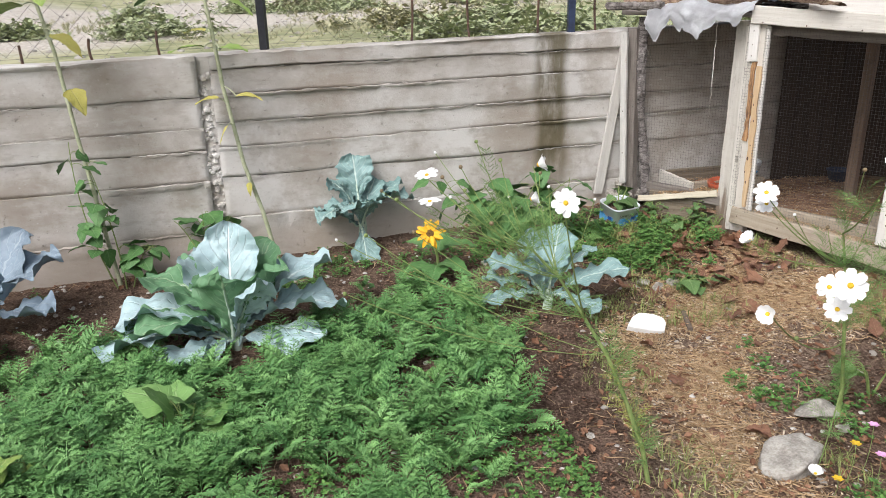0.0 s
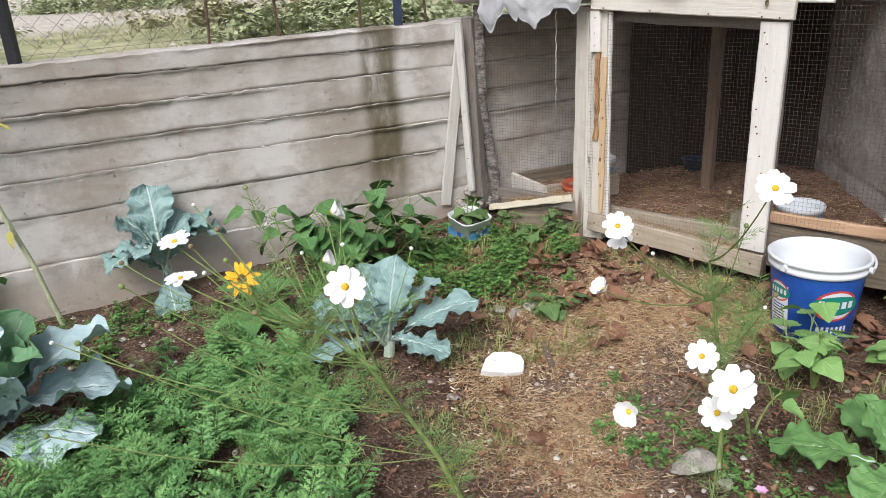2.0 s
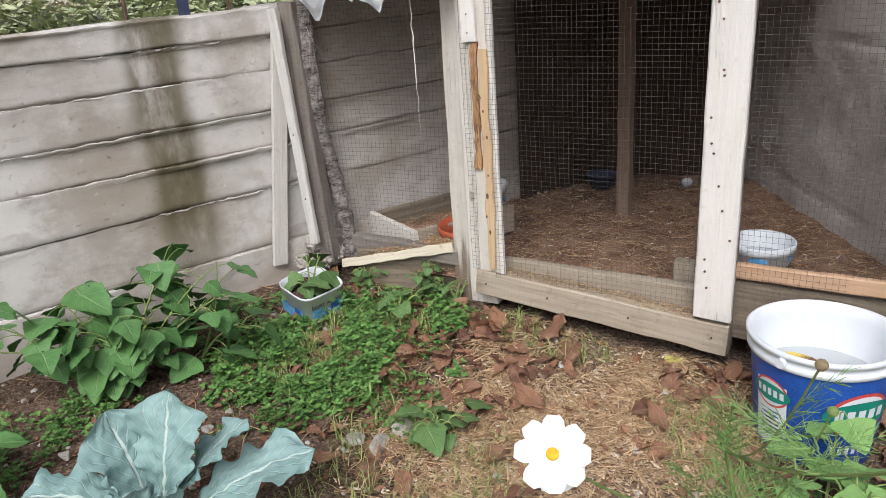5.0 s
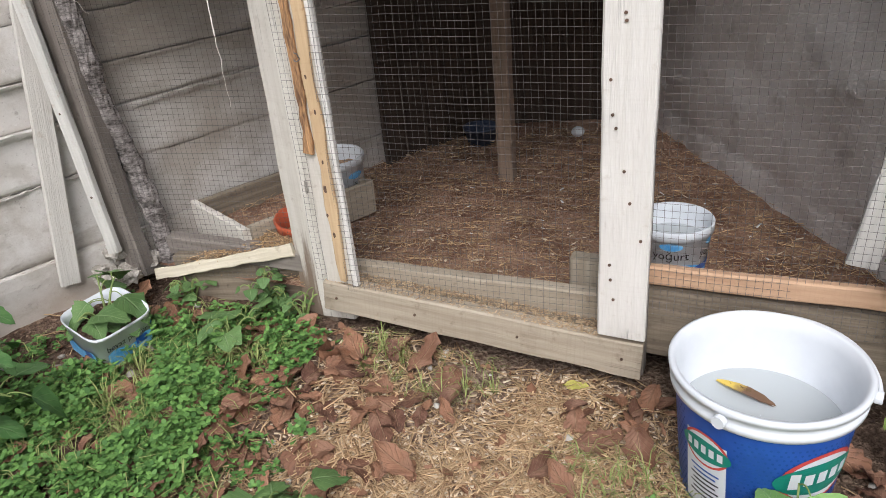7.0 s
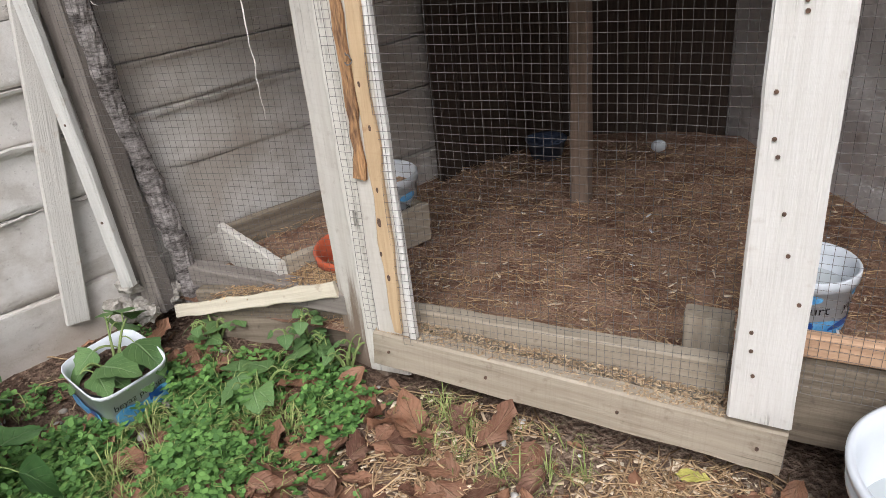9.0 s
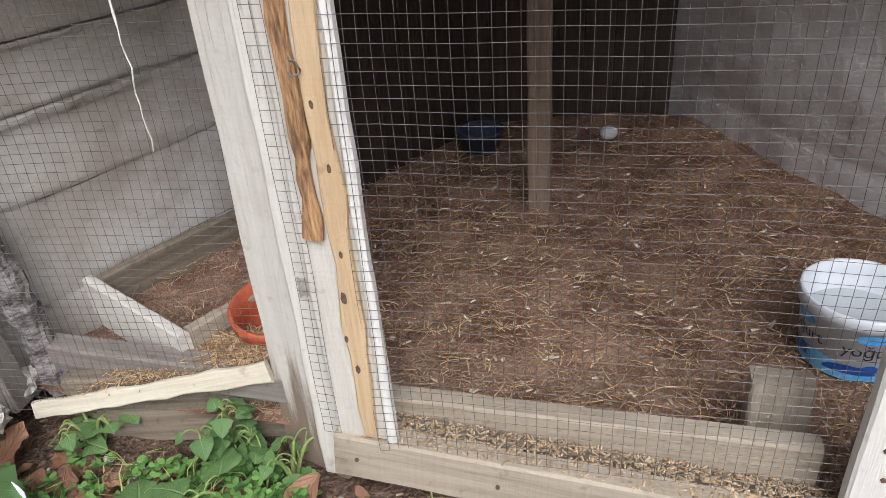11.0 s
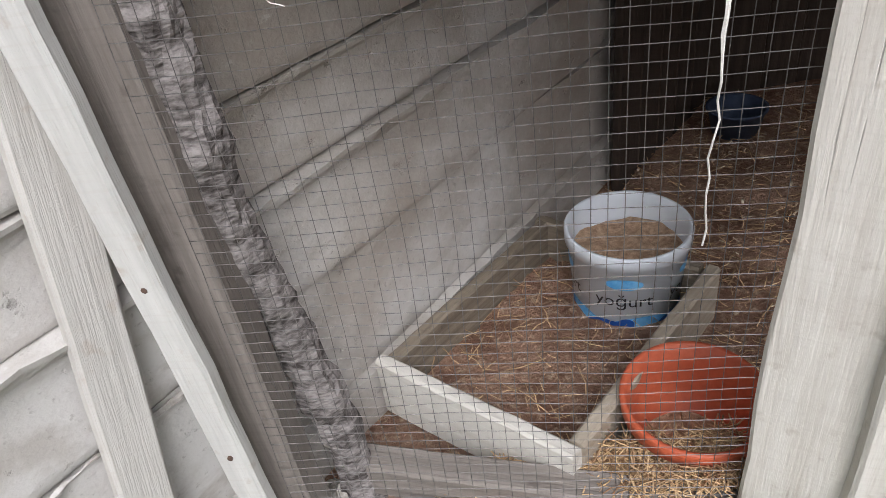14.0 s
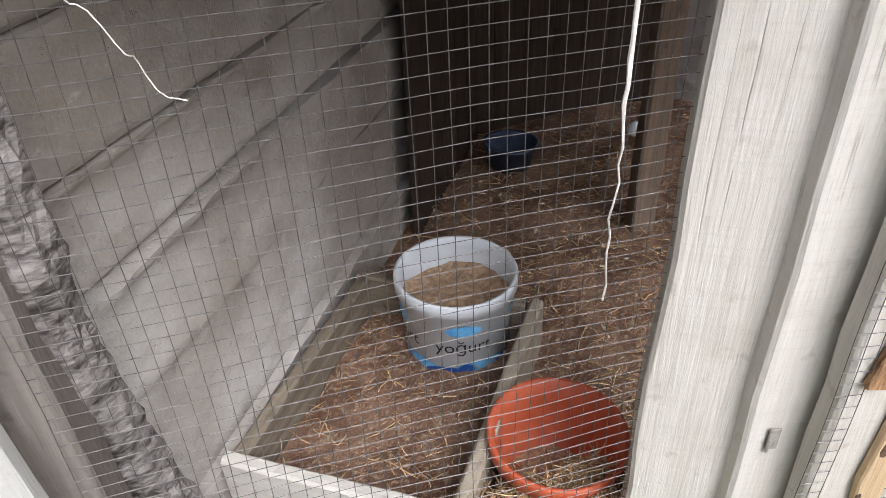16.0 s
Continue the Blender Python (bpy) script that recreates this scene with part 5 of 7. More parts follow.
def stalked(bm, m, length, width, shape, stalk_bm, r=0.004, **kw):
    """A leaf with a rib and stalk as a tapering rod below the blade."""
    rows = leaf(bm, m, length, width, shape, **kw)
    mid = len(rows[0]) // 2
    pts = [m @ Vector((0, 0, 0))] + [row[mid][0].co - (m.to_3x3() @ Vector((0, 0, r * 0.6))) for row in rows[: int(len(rows) * 0.8)]]
    tube(stalk_bm, pts, [r * (1.2 - 1.0 * i / len(pts)) for i in range(len(pts))], 6)


def build_cabbage(x, y, leaves, name, label, category, outer, inner, stem_h=0.06):
    z = gz(x, y)
    plant = thing(name, label, category)
    bm = bmesh.new()
    tube(bm, [(x, y, z - 0.03), (x + 0.01, y, z + stem_h * 0.5), (x, y, z + stem_h)], [0.022, 0.02, 0.016], 10, True, 0.2)
    part("stem", bm, PALEVEIN, plant)
    for i, (yaw, up, L, W, curl, cup, lobes, kind) in enumerate(leaves):
        bm, sb = bmesh.new(), bmesh.new()
        p = Vector((x + 0.012 * math.cos(radians(yaw)), y + 0.012 * math.sin(radians(yaw)), z + stem_h * (0.55 + 0.45 * (i % 3) / 2)))
        stalked(bm, aim(p, yaw, up, 8 * math.sin(i * 2.3)), L, W, paddle, sb, 0.0065, curl=curl, cup=cup, ruffle=0.085, waves=2.4 + 0.6 * (i % 3), lobes=lobes, seed=i + x * 7, nu=40, nv=20, pucker=0.05)
        lf = part("leaf", bm, inner if kind else outer, plant, "", True)
        part("midrib", sb, PALEVEIN, lf, "", True)


build_cabbage(-0.835, 2.64, [
    (182, 48, 0.52, 0.28, 1.9, 0.25, 0.06, 0), (200, 22, 0.50, 0.26, 1.0, 0.3, 0.06, 0), (165, 58, 0.47, 0.26, 1.5, 0.3, 0.06, 1), (232, 14, 0.40, 0.20, 0.9, 0.3, 0.06, 0),
    (92, 66, 0.37, 0.31, 0.35, 0.3, 0.05, 1), (100, 80, 0.45, 0.24, 0.45, 0.35, 0.05, 0), (58, 66, 0.43, 0.24, 0.6, 0.35, 0.05, 1), (30, 52, 0.50, 0.25, 1.0, 0.3, 0.06, 0), (8, 38, 0.47, 0.23, 1.25, 0.3, 0.06, 0),
    (-22, 30, 0.42, 0.22, 0.9, -0.3, 0.05, 0), (-80, 70, 0.36, 0.27, 0.25, 0.25, 0.04, 1), (-48, 60, 0.40, 0.17, 0.4, -0.5, 0.05, 0), (130, 62, 0.44, 0.23, 0.9, 0.35, 0.06, 0),
    (-110, 10, 0.34, 0.17, 0.8, 0.3, 0.07, 0), (-10, 62, 0.38, 0.20, 0.5, 0.4, 0.05, 1), (215, 50, 0.42, 0.22, 1.6, 0.3, 0.06, 1), (270, 84, 0.26, 0.16, 0.2, 0.6, 0.05, 1)],
    "cabbage_plant", "large open grey-green cabbage in the carrot bed", "cabbage", CABB, INNER)
build_cabbage(-1.92, 2.78, [
    (70, 62, 0.46, 0.26, 0.5, 0.3, 0.04, 0), (20, 58, 0.44, 0.26, 0.9, 0.3, 0.04, 0), (-20, 30, 0.40, 0.23, 0.7, 0.3, 0.05, 0), (-70, 18, 0.40, 0.24, 0.9, 0.3, 0.05, 0),
    (130, 50, 0.44, 0.24, 0.8, 0.3, 0.05, 0), (190, 35, 0.44, 0.24, 1.0, 0.3, 0.05, 0), (-40, 70, 0.34, 0.22, 0.3, 0.5, 0.05, 0)],
    "cabbage_plant", "blue-grey cabbage with broad drooping leaves", "cabbage", PURPLE, PURPLE)
build_cabbage(-0.42, 3.58, [
    (178, 38, 0.24, 0.19, 1.0, 0.2, 0.14, 0), (150, 60, 0.25, 0.19, 0.8, 0.2, 0.14, 0), (110, 74, 0.26, 0.19, 0.5, 0.2, 0.14, 0), (60, 68, 0.26, 0.19, 0.6, 0.2, 0.14, 0), (25, 48, 0.27, 0.18, 0.8, 0.2, 0.14, 0),
    (0, 22, 0.27, 0.17, 0.8, 0.2, 0.14, 0), (-60, 60, 0.2, 0.15, 0.6, 0.2, 0.14, 0), (-110, 45, 0.22, 0.17, 1.0, 0.2, 0.14, 0), (215, 5, 0.24, 0.16, 0.9, 0.2, 0.14, 0), (-75, -45, 0.24, 0.14, 0.5, 0.2, 0.12, 1)],
    "kale_plant", "tall blue-green kale by the concrete wall", "kale", KALE, KALE, 0.24)
build_cabbage(0.44, 2.93, [
    (125, 74, 0.30, 0.17, 0.3, 0.12, 0.24, 0), (50, 78, 0.30, 0.17, 0.35, 0.12, 0.22, 0), (15, 50, 0.27, 0.11, 0.6, 0.1, 0.30, 0), (-5, 36, 0.37, 0.17, 0.7, 0.1, 0.42, 0),
    (-40, 4, 0.25, 0.14, 0.4, 0.1, 0.45, 0), (170, 40, 0.29, 0.15, 0.9, 0.15, 0.22, 0), (186, 38, 0.30, 0.14, 0.9, 0.1, 0.45, 0), (205, 12, 0.30, 0.11, 0.5, 0.1, 0.20, 0),
    (235, 66, 0.20, 0.11, 0.3, 0.2, 0.14, 0), (215, 60, 0.22, 0.12, 0.6, 0.2, 0.14, 0), (-75, 70, 0.15, 0.09, 0.3, 0.3, 0.12, 0)],
    "kale_plant", "blue-green kale with pale midribs beside the trodden way", "kale", KALE, KALE, 0.10)
build_cabbage(1.66, 1.86, [(75, 30, 0.30, 0.17, 0.8, 0.1, 0.10, 0), (150, 22, 0.32, 0.18, 0.7, 0.1, 0.12, 0), (215, 20, 0.26, 0.16, 0.8, 0.1, 0.1, 0), (0, 40, 0.28, 0.17, 0.9, 0.1, 0.1, 0), (110, 65, 0.2, 0.12, 0.5, 0.2, 0.1, 0)],
              "kale_plant", "dark green kale in the bare soil near the bucket", "kale", BEAN, BEAN, 0.10)


# carrot greens
def frond(seed):
    """One feathery carrot leaf along y, rising and arching: a rachis with toothed leaflets, joined into one piece."""
    rng = random.Random(seed)
    bm = bmesh.new()
    n = 10
    L = 0.23
    pts = []
    x = y = z = 0.0
    lean = rng.uniform(-0.25, 0.25)
    for i in range(n + 1):
        a = 1.38 - 1.15 * (i / n) ** 1.3
        pts.append(Vector((x, y, z)))
        x += L / n * lean * i / n
        y += L / n * math.cos(a)
        z += L / n * math.sin(a)
    half = Vector((0.0012, 0, 0))
    rail = [(bm.verts.new(p - half), bm.verts.new(p + half)) for p in pts]
    for p, q in zip(rail, rail[1:]):
        bm.faces.new((p[0], p[1], q[1], q[0]))

    def toothed(root, p, d, length, width, teeth):
        up = Vector((0, 0, 1)) - d * d.z
        across = d.cross(up.normalized())
        twist = rng.uniform(-0.35, 0.35)
        across = (across + up.normalized() * twist).normalized()
        spine, left, right = [root], [], []
        for t in range(1, teeth + 1):
            f = t / teeth
            c = p + d * (length * f) + Vector((0, 0, -0.22 * length * f * f))
            spine.append(bm.verts.new(c))
            w = width * math.sin(math.pi * (0.18 + 0.74 * (t - 0.5) / teeth)) * rng.uniform(0.8, 1.15)
            tip = p + d * (length * (f + 0.10)) + Vector((0, 0, -0.22 * length * f * f))
            lift = Vector((0, 0, rng.uniform(-0.15, 0.35) * w))
            left.append(bm.verts.new(tip - across * w + lift))
            right.append(bm.verts.new(tip + across * w + lift))
        for t in range(teeth):
            bm.faces.new((spine[t], left[t], spine[t + 1]))
            bm.faces.new((spine[t], spine[t + 1], right[t]))
        end = bm.verts.new(p + d * (length * 1.22) + Vector((0, 0, -0.26 * length)))
        bm.faces.new((spine[-1], left[-1], end))
        bm.faces.new((spine[-1], end, right[-1]))

    for i in range(3, n + 1):
        f = (i - 3) / (n - 3)
        plen = 0.060 * (1 - 0.78 * f) + 0.010
        fwd = (pts[i] - pts[i - 1]).normalized()
        for side in (-1, 1):
            d = (fwd * 0.7 + Vector((side, 0, rng.uniform(-0.05, 0.3)))).normalized()
            root = rail[i][0 if side < 0 else 1]
            toothed(root, pts[i], d, plen, 0.0105 * (1 - 0.45 * f), 6 if f < 0.4 else 4 if f < 0.8 else 3)
            if f < 0.65:
                for g in (0.38, 0.7):
                    for sd in (-1, 1):
                        e = (d * 0.75 + d.cross(Vector((0, 0, 1))).normalized() * sd + Vector((0, 0, rng.uniform(0.0, 0.5)))).normalized()
                        toothed(root, pts[i] + d * (plen * g) + Vector((0, 0, -0.22 * plen * g * g)), e, plen * 0.36 * (1.15 - g * 0.5), 0.0058, 2)
    toothed(rail[n][0], pts[n], (pts[n] - pts[n - 1]).normalized(), 0.024, 0.0075, 4)
    return arrays(bm)


def inside(x, y, poly):
    hit = False
    for (x0, y0), (x1, y1) in zip(poly, poly[1:] + poly[:1]):
        if (y0 > y) != (y1 > y) and x < x0 + (y - y0) * (x1 - x0) / (y1 - y0):
            hit = not hit
    return hit


CARROTS = [(-2.3, 1.2), (-0.1, 1.2), (0.10, 1.62), (0.22, 1.95), (0.30, 2.45), (0.20, 2.75), (0.16, 3.02), (-0.15, 3.16), (-0.42, 3.12), (-0.52, 2.85), (-0.7, 2.45), (-1.0, 2.38), (-1.4, 2.62), (-1.6, 2.5), (-2.3, 2.3)]


def build_carrots():
    rng = random.Random(21)
    kinds = [frond(i) for i in range(8)]
    ps = []
    while len(ps) < 3300:
        x, y = rng.uniform(-2.3, 0.32), rng.uniform(1.2, 3.2)
        if not inside(x, y, CARROTS) or noise.noise((x * 3.5, y * 3.5, 12.0)) < -0.38:
            continue
        if (x + 0.835) ** 2 + (y - 2.64) ** 2 < 0.012:
            continue
        cx, cy = x, y
        for i in range(rng.randint(3, 6)):
            size = rng.uniform(0.5, 1.0) * (0.85 + 0.35 * noise.noise((x * 2, y * 2, 3.0)))
            ps.append((rng.randrange(8), lay(cx + rng.gauss(0, 0.012), cy + rng.gauss(0, 0.012), gz(x, y) - 0.01, rng.uniform(0, 360), rng.gauss(0, 11), rng.gauss(0, 10), size)))
    ob = strew("carrot_greens", kinds, ps, CARROT)
    tagged(ob, "dense bed of feathery green carrot tops", "carrot bed", kind="stuff")


build_carrots()


# cosmos with white flowers
def sprig(seed, n=9, L=0.11):
    """A thread-leaved shoot along y."""
    rng = random.Random(seed)
    bm = bmesh.new()

    def thread(p, d, length, w):
        s = d.cross(Vector((rng.uniform(-1, 1), rng.uniform(-1, 1), 1))).normalized() * w
        e = p + d * length + Vector((0, 0, -0.1 * length))
        bm.faces.new([bm.verts.new(q) for q in (p - s, p + s, e + s * 0.4, e - s * 0.4)])
        return e

    for i in range(n):
        p = Vector((0, L * i / n, 0.02 * math.sin(i / n * 2)))
        thread(p, Vector((0, 1, 0.05)), L / n * 1.1, 0.0009)
        for side in (-1, 1):
            d = Vector((side * 0.8, 0.8, rng.uniform(-0.3, 0.5))).normalized()
            ln = 0.05 * (1 - 0.5 * i / n) * rng.uniform(0.7, 1.2)
            thread(p, d, ln, 0.0008)
            for j in range(3):
                q = p + d * ln * (0.3 + 0.2 * j)
                thread(q, (d + Vector((rng.uniform(-0.8, 0.8), 0.4, rng.uniform(-0.5, 0.5)))).normalized(), ln * 0.5, 0.0007)
    return arrays(bm)


def flower(parent, centre, facing, r, petals=8, seed=0, half=False):
    """An open daisy-like bloom: a disc of petals and a yellow centre."""
    rng = random.Random(seed)
    m = Vector(facing).normalized().to_track_quat("Z", "Y").to_matrix().to_4x4()
    m.translation = centre
    head = new("bloom")
    head.parent = parent
    tagged(head, "white cosmos bloom with a yellow centre")
    for i in range(petals):
        a = 360 * i / petals + rng.uniform(-6, 6)
        bm = bmesh.new()
        up = (55 if half else 10) + rng.uniform(-8, 10)
        leaf(bm, m @ pose(0, 0, 0, 0, 0, a) @ pose(0, 0.003, 0, up), r, r * 0.66, lambda u: min(1, 0.25 + u * 1.9) * (1 - max(0, u - 0.8) * 2.2), 0.25, 0.2, 0.02, 3, 0.04, i, 7, 6)
        part("petal", bm, PETAL, head, "", True)
    bm = bmesh.new()
    bmesh.ops.create_icosphere(bm, subdivisions=2, radius=r * 0.2)
    for v in bm.verts:
        v.co = m @ Vector((v.co.x, v.co.y, v.co.z * 0.6 + r * 0.06))
    part("centre", bm, POLLEN, head, "yellow flower centre")


def build_cosmos(base, trunk, blooms, buds, label, sprigs, seed, yellow=0):
    rng = random.Random(seed)
    plant = thing("cosmos_plant", label, "flower plant")
    bm = bmesh.new()
    tube(bm, trunk, [0.0075 - 0.0045 * i / (len(trunk) - 1) for i in range(len(trunk))], 8, True, 0.1)
    part("stem", bm, STEM, plant)
    shoots = []
    for i, (c, facing, r, frm, half) in enumerate(blooms):
        bm = bmesh.new()
        a = Vector(trunk[frm])
        c = Vector(c)
        f = Vector(facing).normalized()
        pts = [a.lerp(c - f * 0.012, k / 10) + Vector((0, 0, -0.06 * 4 * (k / 10) * (1 - k / 10))) * ((c - a).length) for k in range(11)]
        shoots.append(pts)
        tube(bm, pts, [0.0026 - 0.0012 * k / 10 for k in range(11)], 6)
        part("flower_stalk", bm, STEM, plant)
        flower(plant, c, f, r, 8, seed + i, half)
    for i, (c, frm) in enumerate(buds):
        bm = bmesh.new()
        a, c = Vector(trunk[frm]), Vector(c)
        pts = [a.lerp(c, k / 8) + Vector((0, 0, -0.04 * 4 * (k / 8) * (1 - k / 8))) for k in range(9)]
        shoots.append(pts)
        tube(bm, pts, 0.0012, 5)
        part("flower_stalk", bm, STEM, plant)
        bm = bmesh.new()
        bmesh.ops.create_icosphere(bm, subdivisions=2, radius=0.0046 if i % 3 == 2 else 0.0058)
        for v in bm.verts:
            v.co += c
        part("bud", bm, (DRYSTEM, STEM, PETAL)[i % 3], plant, "small round flower bud")
    kinds = [sprig(seed * 10 + i) for i in range(5)]
    lines = [[Vector(p) for p in trunk]] + shoots
    for material, count, name in ((FEATHERY, sprigs, "thread_leaves"), (YELGREEN, yellow, "yellow_thread_leaves")):
        ps = []
        for i in range(count):
            line = lines[0] if material is YELGREEN or i % 4 == 0 else rng.choice(lines)
            k = rng.uniform(0.1, 0.75) * (len(line) - 1)
            if material is YELGREEN:
                k = rng.uniform(0.15, 0.5) * (len(line) - 1)
            p = line[int(k)].lerp(line[int(k) + 1], k % 1)
            if 0.8 < p.x < 1.13 and 1.6 < p.y < 2.2:
                continue
            ps.append((i, lay(p.x, p.y, p.z, rng.uniform(0, 360), rng.uniform(5, 60), 0, rng.uniform(0.4, 1.0))))
        if ps:
            tagged(strew(name, kinds, ps, material, plant), kind="stuff")


build_cosmos((0.56, 1.73), [(0.575, 1.74, -0.07), (0.54, 1.75, 0.10), (0.49, 1.77, 0.24), (0.44, 1.80, 0.36), (0.38, 1.83, 0.46), (0.31, 1.86, 0.57), (0.24, 1.89, 0.64)], [
    ((0.279, 1.612, 0.847), (0.15, -0.85, 0.45), 0.031, 4, False), ((0.275, 2.078, 0.832), (0.9, -0.1, 0.3), 0.032, 5, True), ((0.247, 1.994, 0.753), (0.75, -0.2, 0.3), 0.026, 5, True),
    ((-0.043, 1.997, 0.828), (-0.2, -0.25, 1), 0.031, 6, False), ((-0.036, 1.954, 0.764), (-0.1, -0.1, 1), 0.029, 6, False)],
    [((0.05, 1.95, 0.86), 6), ((0.16, 1.98, 0.87), 6), ((0.02, 1.9, 0.79), 5), ((0.00, 1.92, 0.84), 6), ((-0.2, 1.8, 0.72), 3), ((0.29, 1.95, 0.80), 5), ((-0.08, 1.88, 0.70), 4), ((0.06, 1.93, 0.80), 6), ((0.45, 2.1, 0.72), 5), ((0.3, 2.2, 0.78), 6), ((-0.12, 1.85, 0.80), 5), ((-0.3, 1.95, 0.66), 4), ((-0.18, 2.1, 0.76), 6), ((0.1, 2.1, 0.90), 6), ((-0.02, 2.15, 0.86), 5), ((0.12, 1.75, 0.76), 5), ((-0.25, 1.7, 0.60), 3), ((0.2, 2.15, 0.72), 5)],
    "tall leaning cosmos with white flowers and thread-like leaves", 130, 3, 10)
build_cosmos((1.08, 1.86), [(1.27, 2.07, -0.07), (1.26, 2.06, 0.10), (1.24, 2.06, 0.25), (1.23, 2.07, 0.38), (1.215, 2.08, 0.50), (1.20, 2.09, 0.60)], [
    ((0.782, 1.311, 0.754), (-0.15, -0.9, 0.4), 0.031, 3, False), ((0.914, 1.614, 0.625), (-0.3, -0.8, 0.5), 0.028, 3, False), ((0.795, 1.363, 0.681), (-0.4, -0.75, 0.5), 0.024, 3, False),
    ((0.72, 1.498, 0.612), (-0.5, -0.6, 0.2), 0.027, 2, True), ((0.905, 1.985, 0.76), (-0.3, -0.6, 0.75), 0.032, 4, False), ((0.93, 2.03, 0.715), (-0.5, -0.5, 0.7), 0.029, 4, False),
    ((0.845, 1.913, 0.643), (-0.6, -0.2, 0.6), 0.028, 4, True), ((1.085, 1.698, 0.906), (-0.2, -0.75, 0.65), 0.034, 5, False), ((1.02, 1.72, 0.02), (-0.2, -0.3, 0.9), 0.025, 1, True)],
    [((1.12, 1.9, 0.84), 5), ((1.2, 1.95, 0.74), 4), ((0.95, 1.9, 0.72), 4), ((1.15, 1.75, 0.66), 4), ((0.9, 1.7, 0.45), 3), ((1.2, 1.85, 0.58), 3), ((1.1, 2.0, 0.65), 4)],
    "cosmos with white flowers growing between the stones", 120, 4)


# sunflowers
def build_yellow_flower():
    plant = thing("sunflower", "small sunflower with yellow drooping petals", "sunflower")
    c = Vector((-0.059, 3.13, 0.295))
    bm = bmesh.new()
    tube(bm, [(-0.02, 3.22, 0.0), (-0.03, 3.22, 0.15), (-0.05, 3.19, 0.27), (-0.055, 3.16, 0.305), c], [0.008, 0.007, 0.006, 0.006, 0.01], 8)
    part("stem", bm, STEM, plant)
    m = Vector((-0.1, -0.75, 0.45)).normalized().to_track_quat("Z", "Y").to_matrix().to_4x4()
    m.translation = c
    for i in range(17):
        bm = bmesh.new()
        leaf(bm, m @ pose(0, 0, 0.004 * (i % 2), 0, 0, 360 * i / 17 + 7 * math.sin(i * 3)) @ pose(0, 0.012, 0, 22 - 40 * (i % 3) / 2), 0.055 + 0.01 * math.sin(i * 2.1), 0.021, oval, 0.6, 0.3, 0.03, 3, 0.0, i, 8, 4)
        part("petal", bm, YELLOW, plant, "", True)
    bm = bmesh.new()
    bmesh.ops.create_icosphere(bm, subdivisions=3, radius=0.02)
    for v in bm.verts:
        v.co = m @ Vector((v.co.x, v.co.y, v.co.z * 0.45))
    part("centre", bm, SEEDHEAD, plant, "brown seed head")
    for i, (yaw, up, z) in enumerate(((200, 10, 0.10), (-40, 5, 0.13), (80, 30, 0.16), (150, 15, 0.19), (10, 10, 0.2), (-100, 0, 0.12))):
        bm = bmesh.new()
        leaf(bm, aim((-0.03, 3.22, z), yaw, up), 0.17, 0.12, heart, 0.8, 0.15, 0.03, 2, 0.08, i, 12, 8, stalk=0.03)
        part("leaf", bm, BEAN, plant, "", True)


build_yellow_flower()


def build_stalk(pts, leaves, label, r=0.011):
    plant = thing("sunflower_stalk", label, "sunflower")
    fine = [Vector(p).lerp(Vector(q), i / 4) for p, q in zip(pts, pts[1:]) for i in range(4)] + [Vector(pts[-1])]
    bm = bmesh.new()
    tube(bm, fine, [r * (1.25 - 0.4 * i / len(fine)) for i in range(len(fine))], 10, True, 0.12)
    part("stem", bm, PALESTEM, plant)
    for i, (p, yaw, up, L, W, curl, dry) in enumerate(leaves):
        near = min(fine, key=lambda q: abs(q.z - p[2]))
        bm, sb = bmesh.new(), bmesh.new()
        tube(sb, bend(near, p, (0, 0, 0.01), 4), 0.003, 6)
        leaf(bm, aim(p, yaw, up, 10 * math.sin(i)), L, W, heart, curl, 0.12, 0.03, 2, 0.06, i, 14, 8)
        lf = part("leaf", bm, (SUNLEAF, YELLEAF, BEAN)[dry], plant, "", True)
        part("leaf_stalk", sb, PALESTEM, lf)


build_stalk([(-0.83, 3.482, 0.03), (-0.888, 3.488, 0.314), (-0.955, 3.488, 0.55), (-1.012, 3.480, 0.924), (-1.034, 3.480, 1.178), (-1.052, 3.480, 1.339), (-1.08, 3.48, 1.59)], [
    ((-1.057, 3.414, 1.106), 200, 5, 0.16, 0.10, 0.6, 0), ((-0.989, 3.414, 1.096), -20, 10, 0.15, 0.10, 0.7, 0), ((-0.941, 3.434, 0.883), -10, 10, 0.13, 0.06, 0.9, 1), ((-0.951, 3.414, 1.319), -15, -20, 0.17, 0.07, 0.5, 0),
    ((-1.048, 3.443, 1.174), 190, 10, 0.10, 0.06, 0.7, 1), ((-1.028, 3.453, 0.873), 195, 5, 0.12, 0.05, 0.9, 1), ((-0.999, 3.443, 0.747), 200, -55, 0.10, 0.04, 0.4, 1), ((-1.115, 3.395, 1.339), 185, -5, 0.22, 0.13, 0.4, 2), ((-0.931, 3.463, 0.466), -100, -70, 0.07, 0.03, 0.6, 1)],
    "tall bare sunflower stalk with yellowing leaves at the wall", 0.0088)
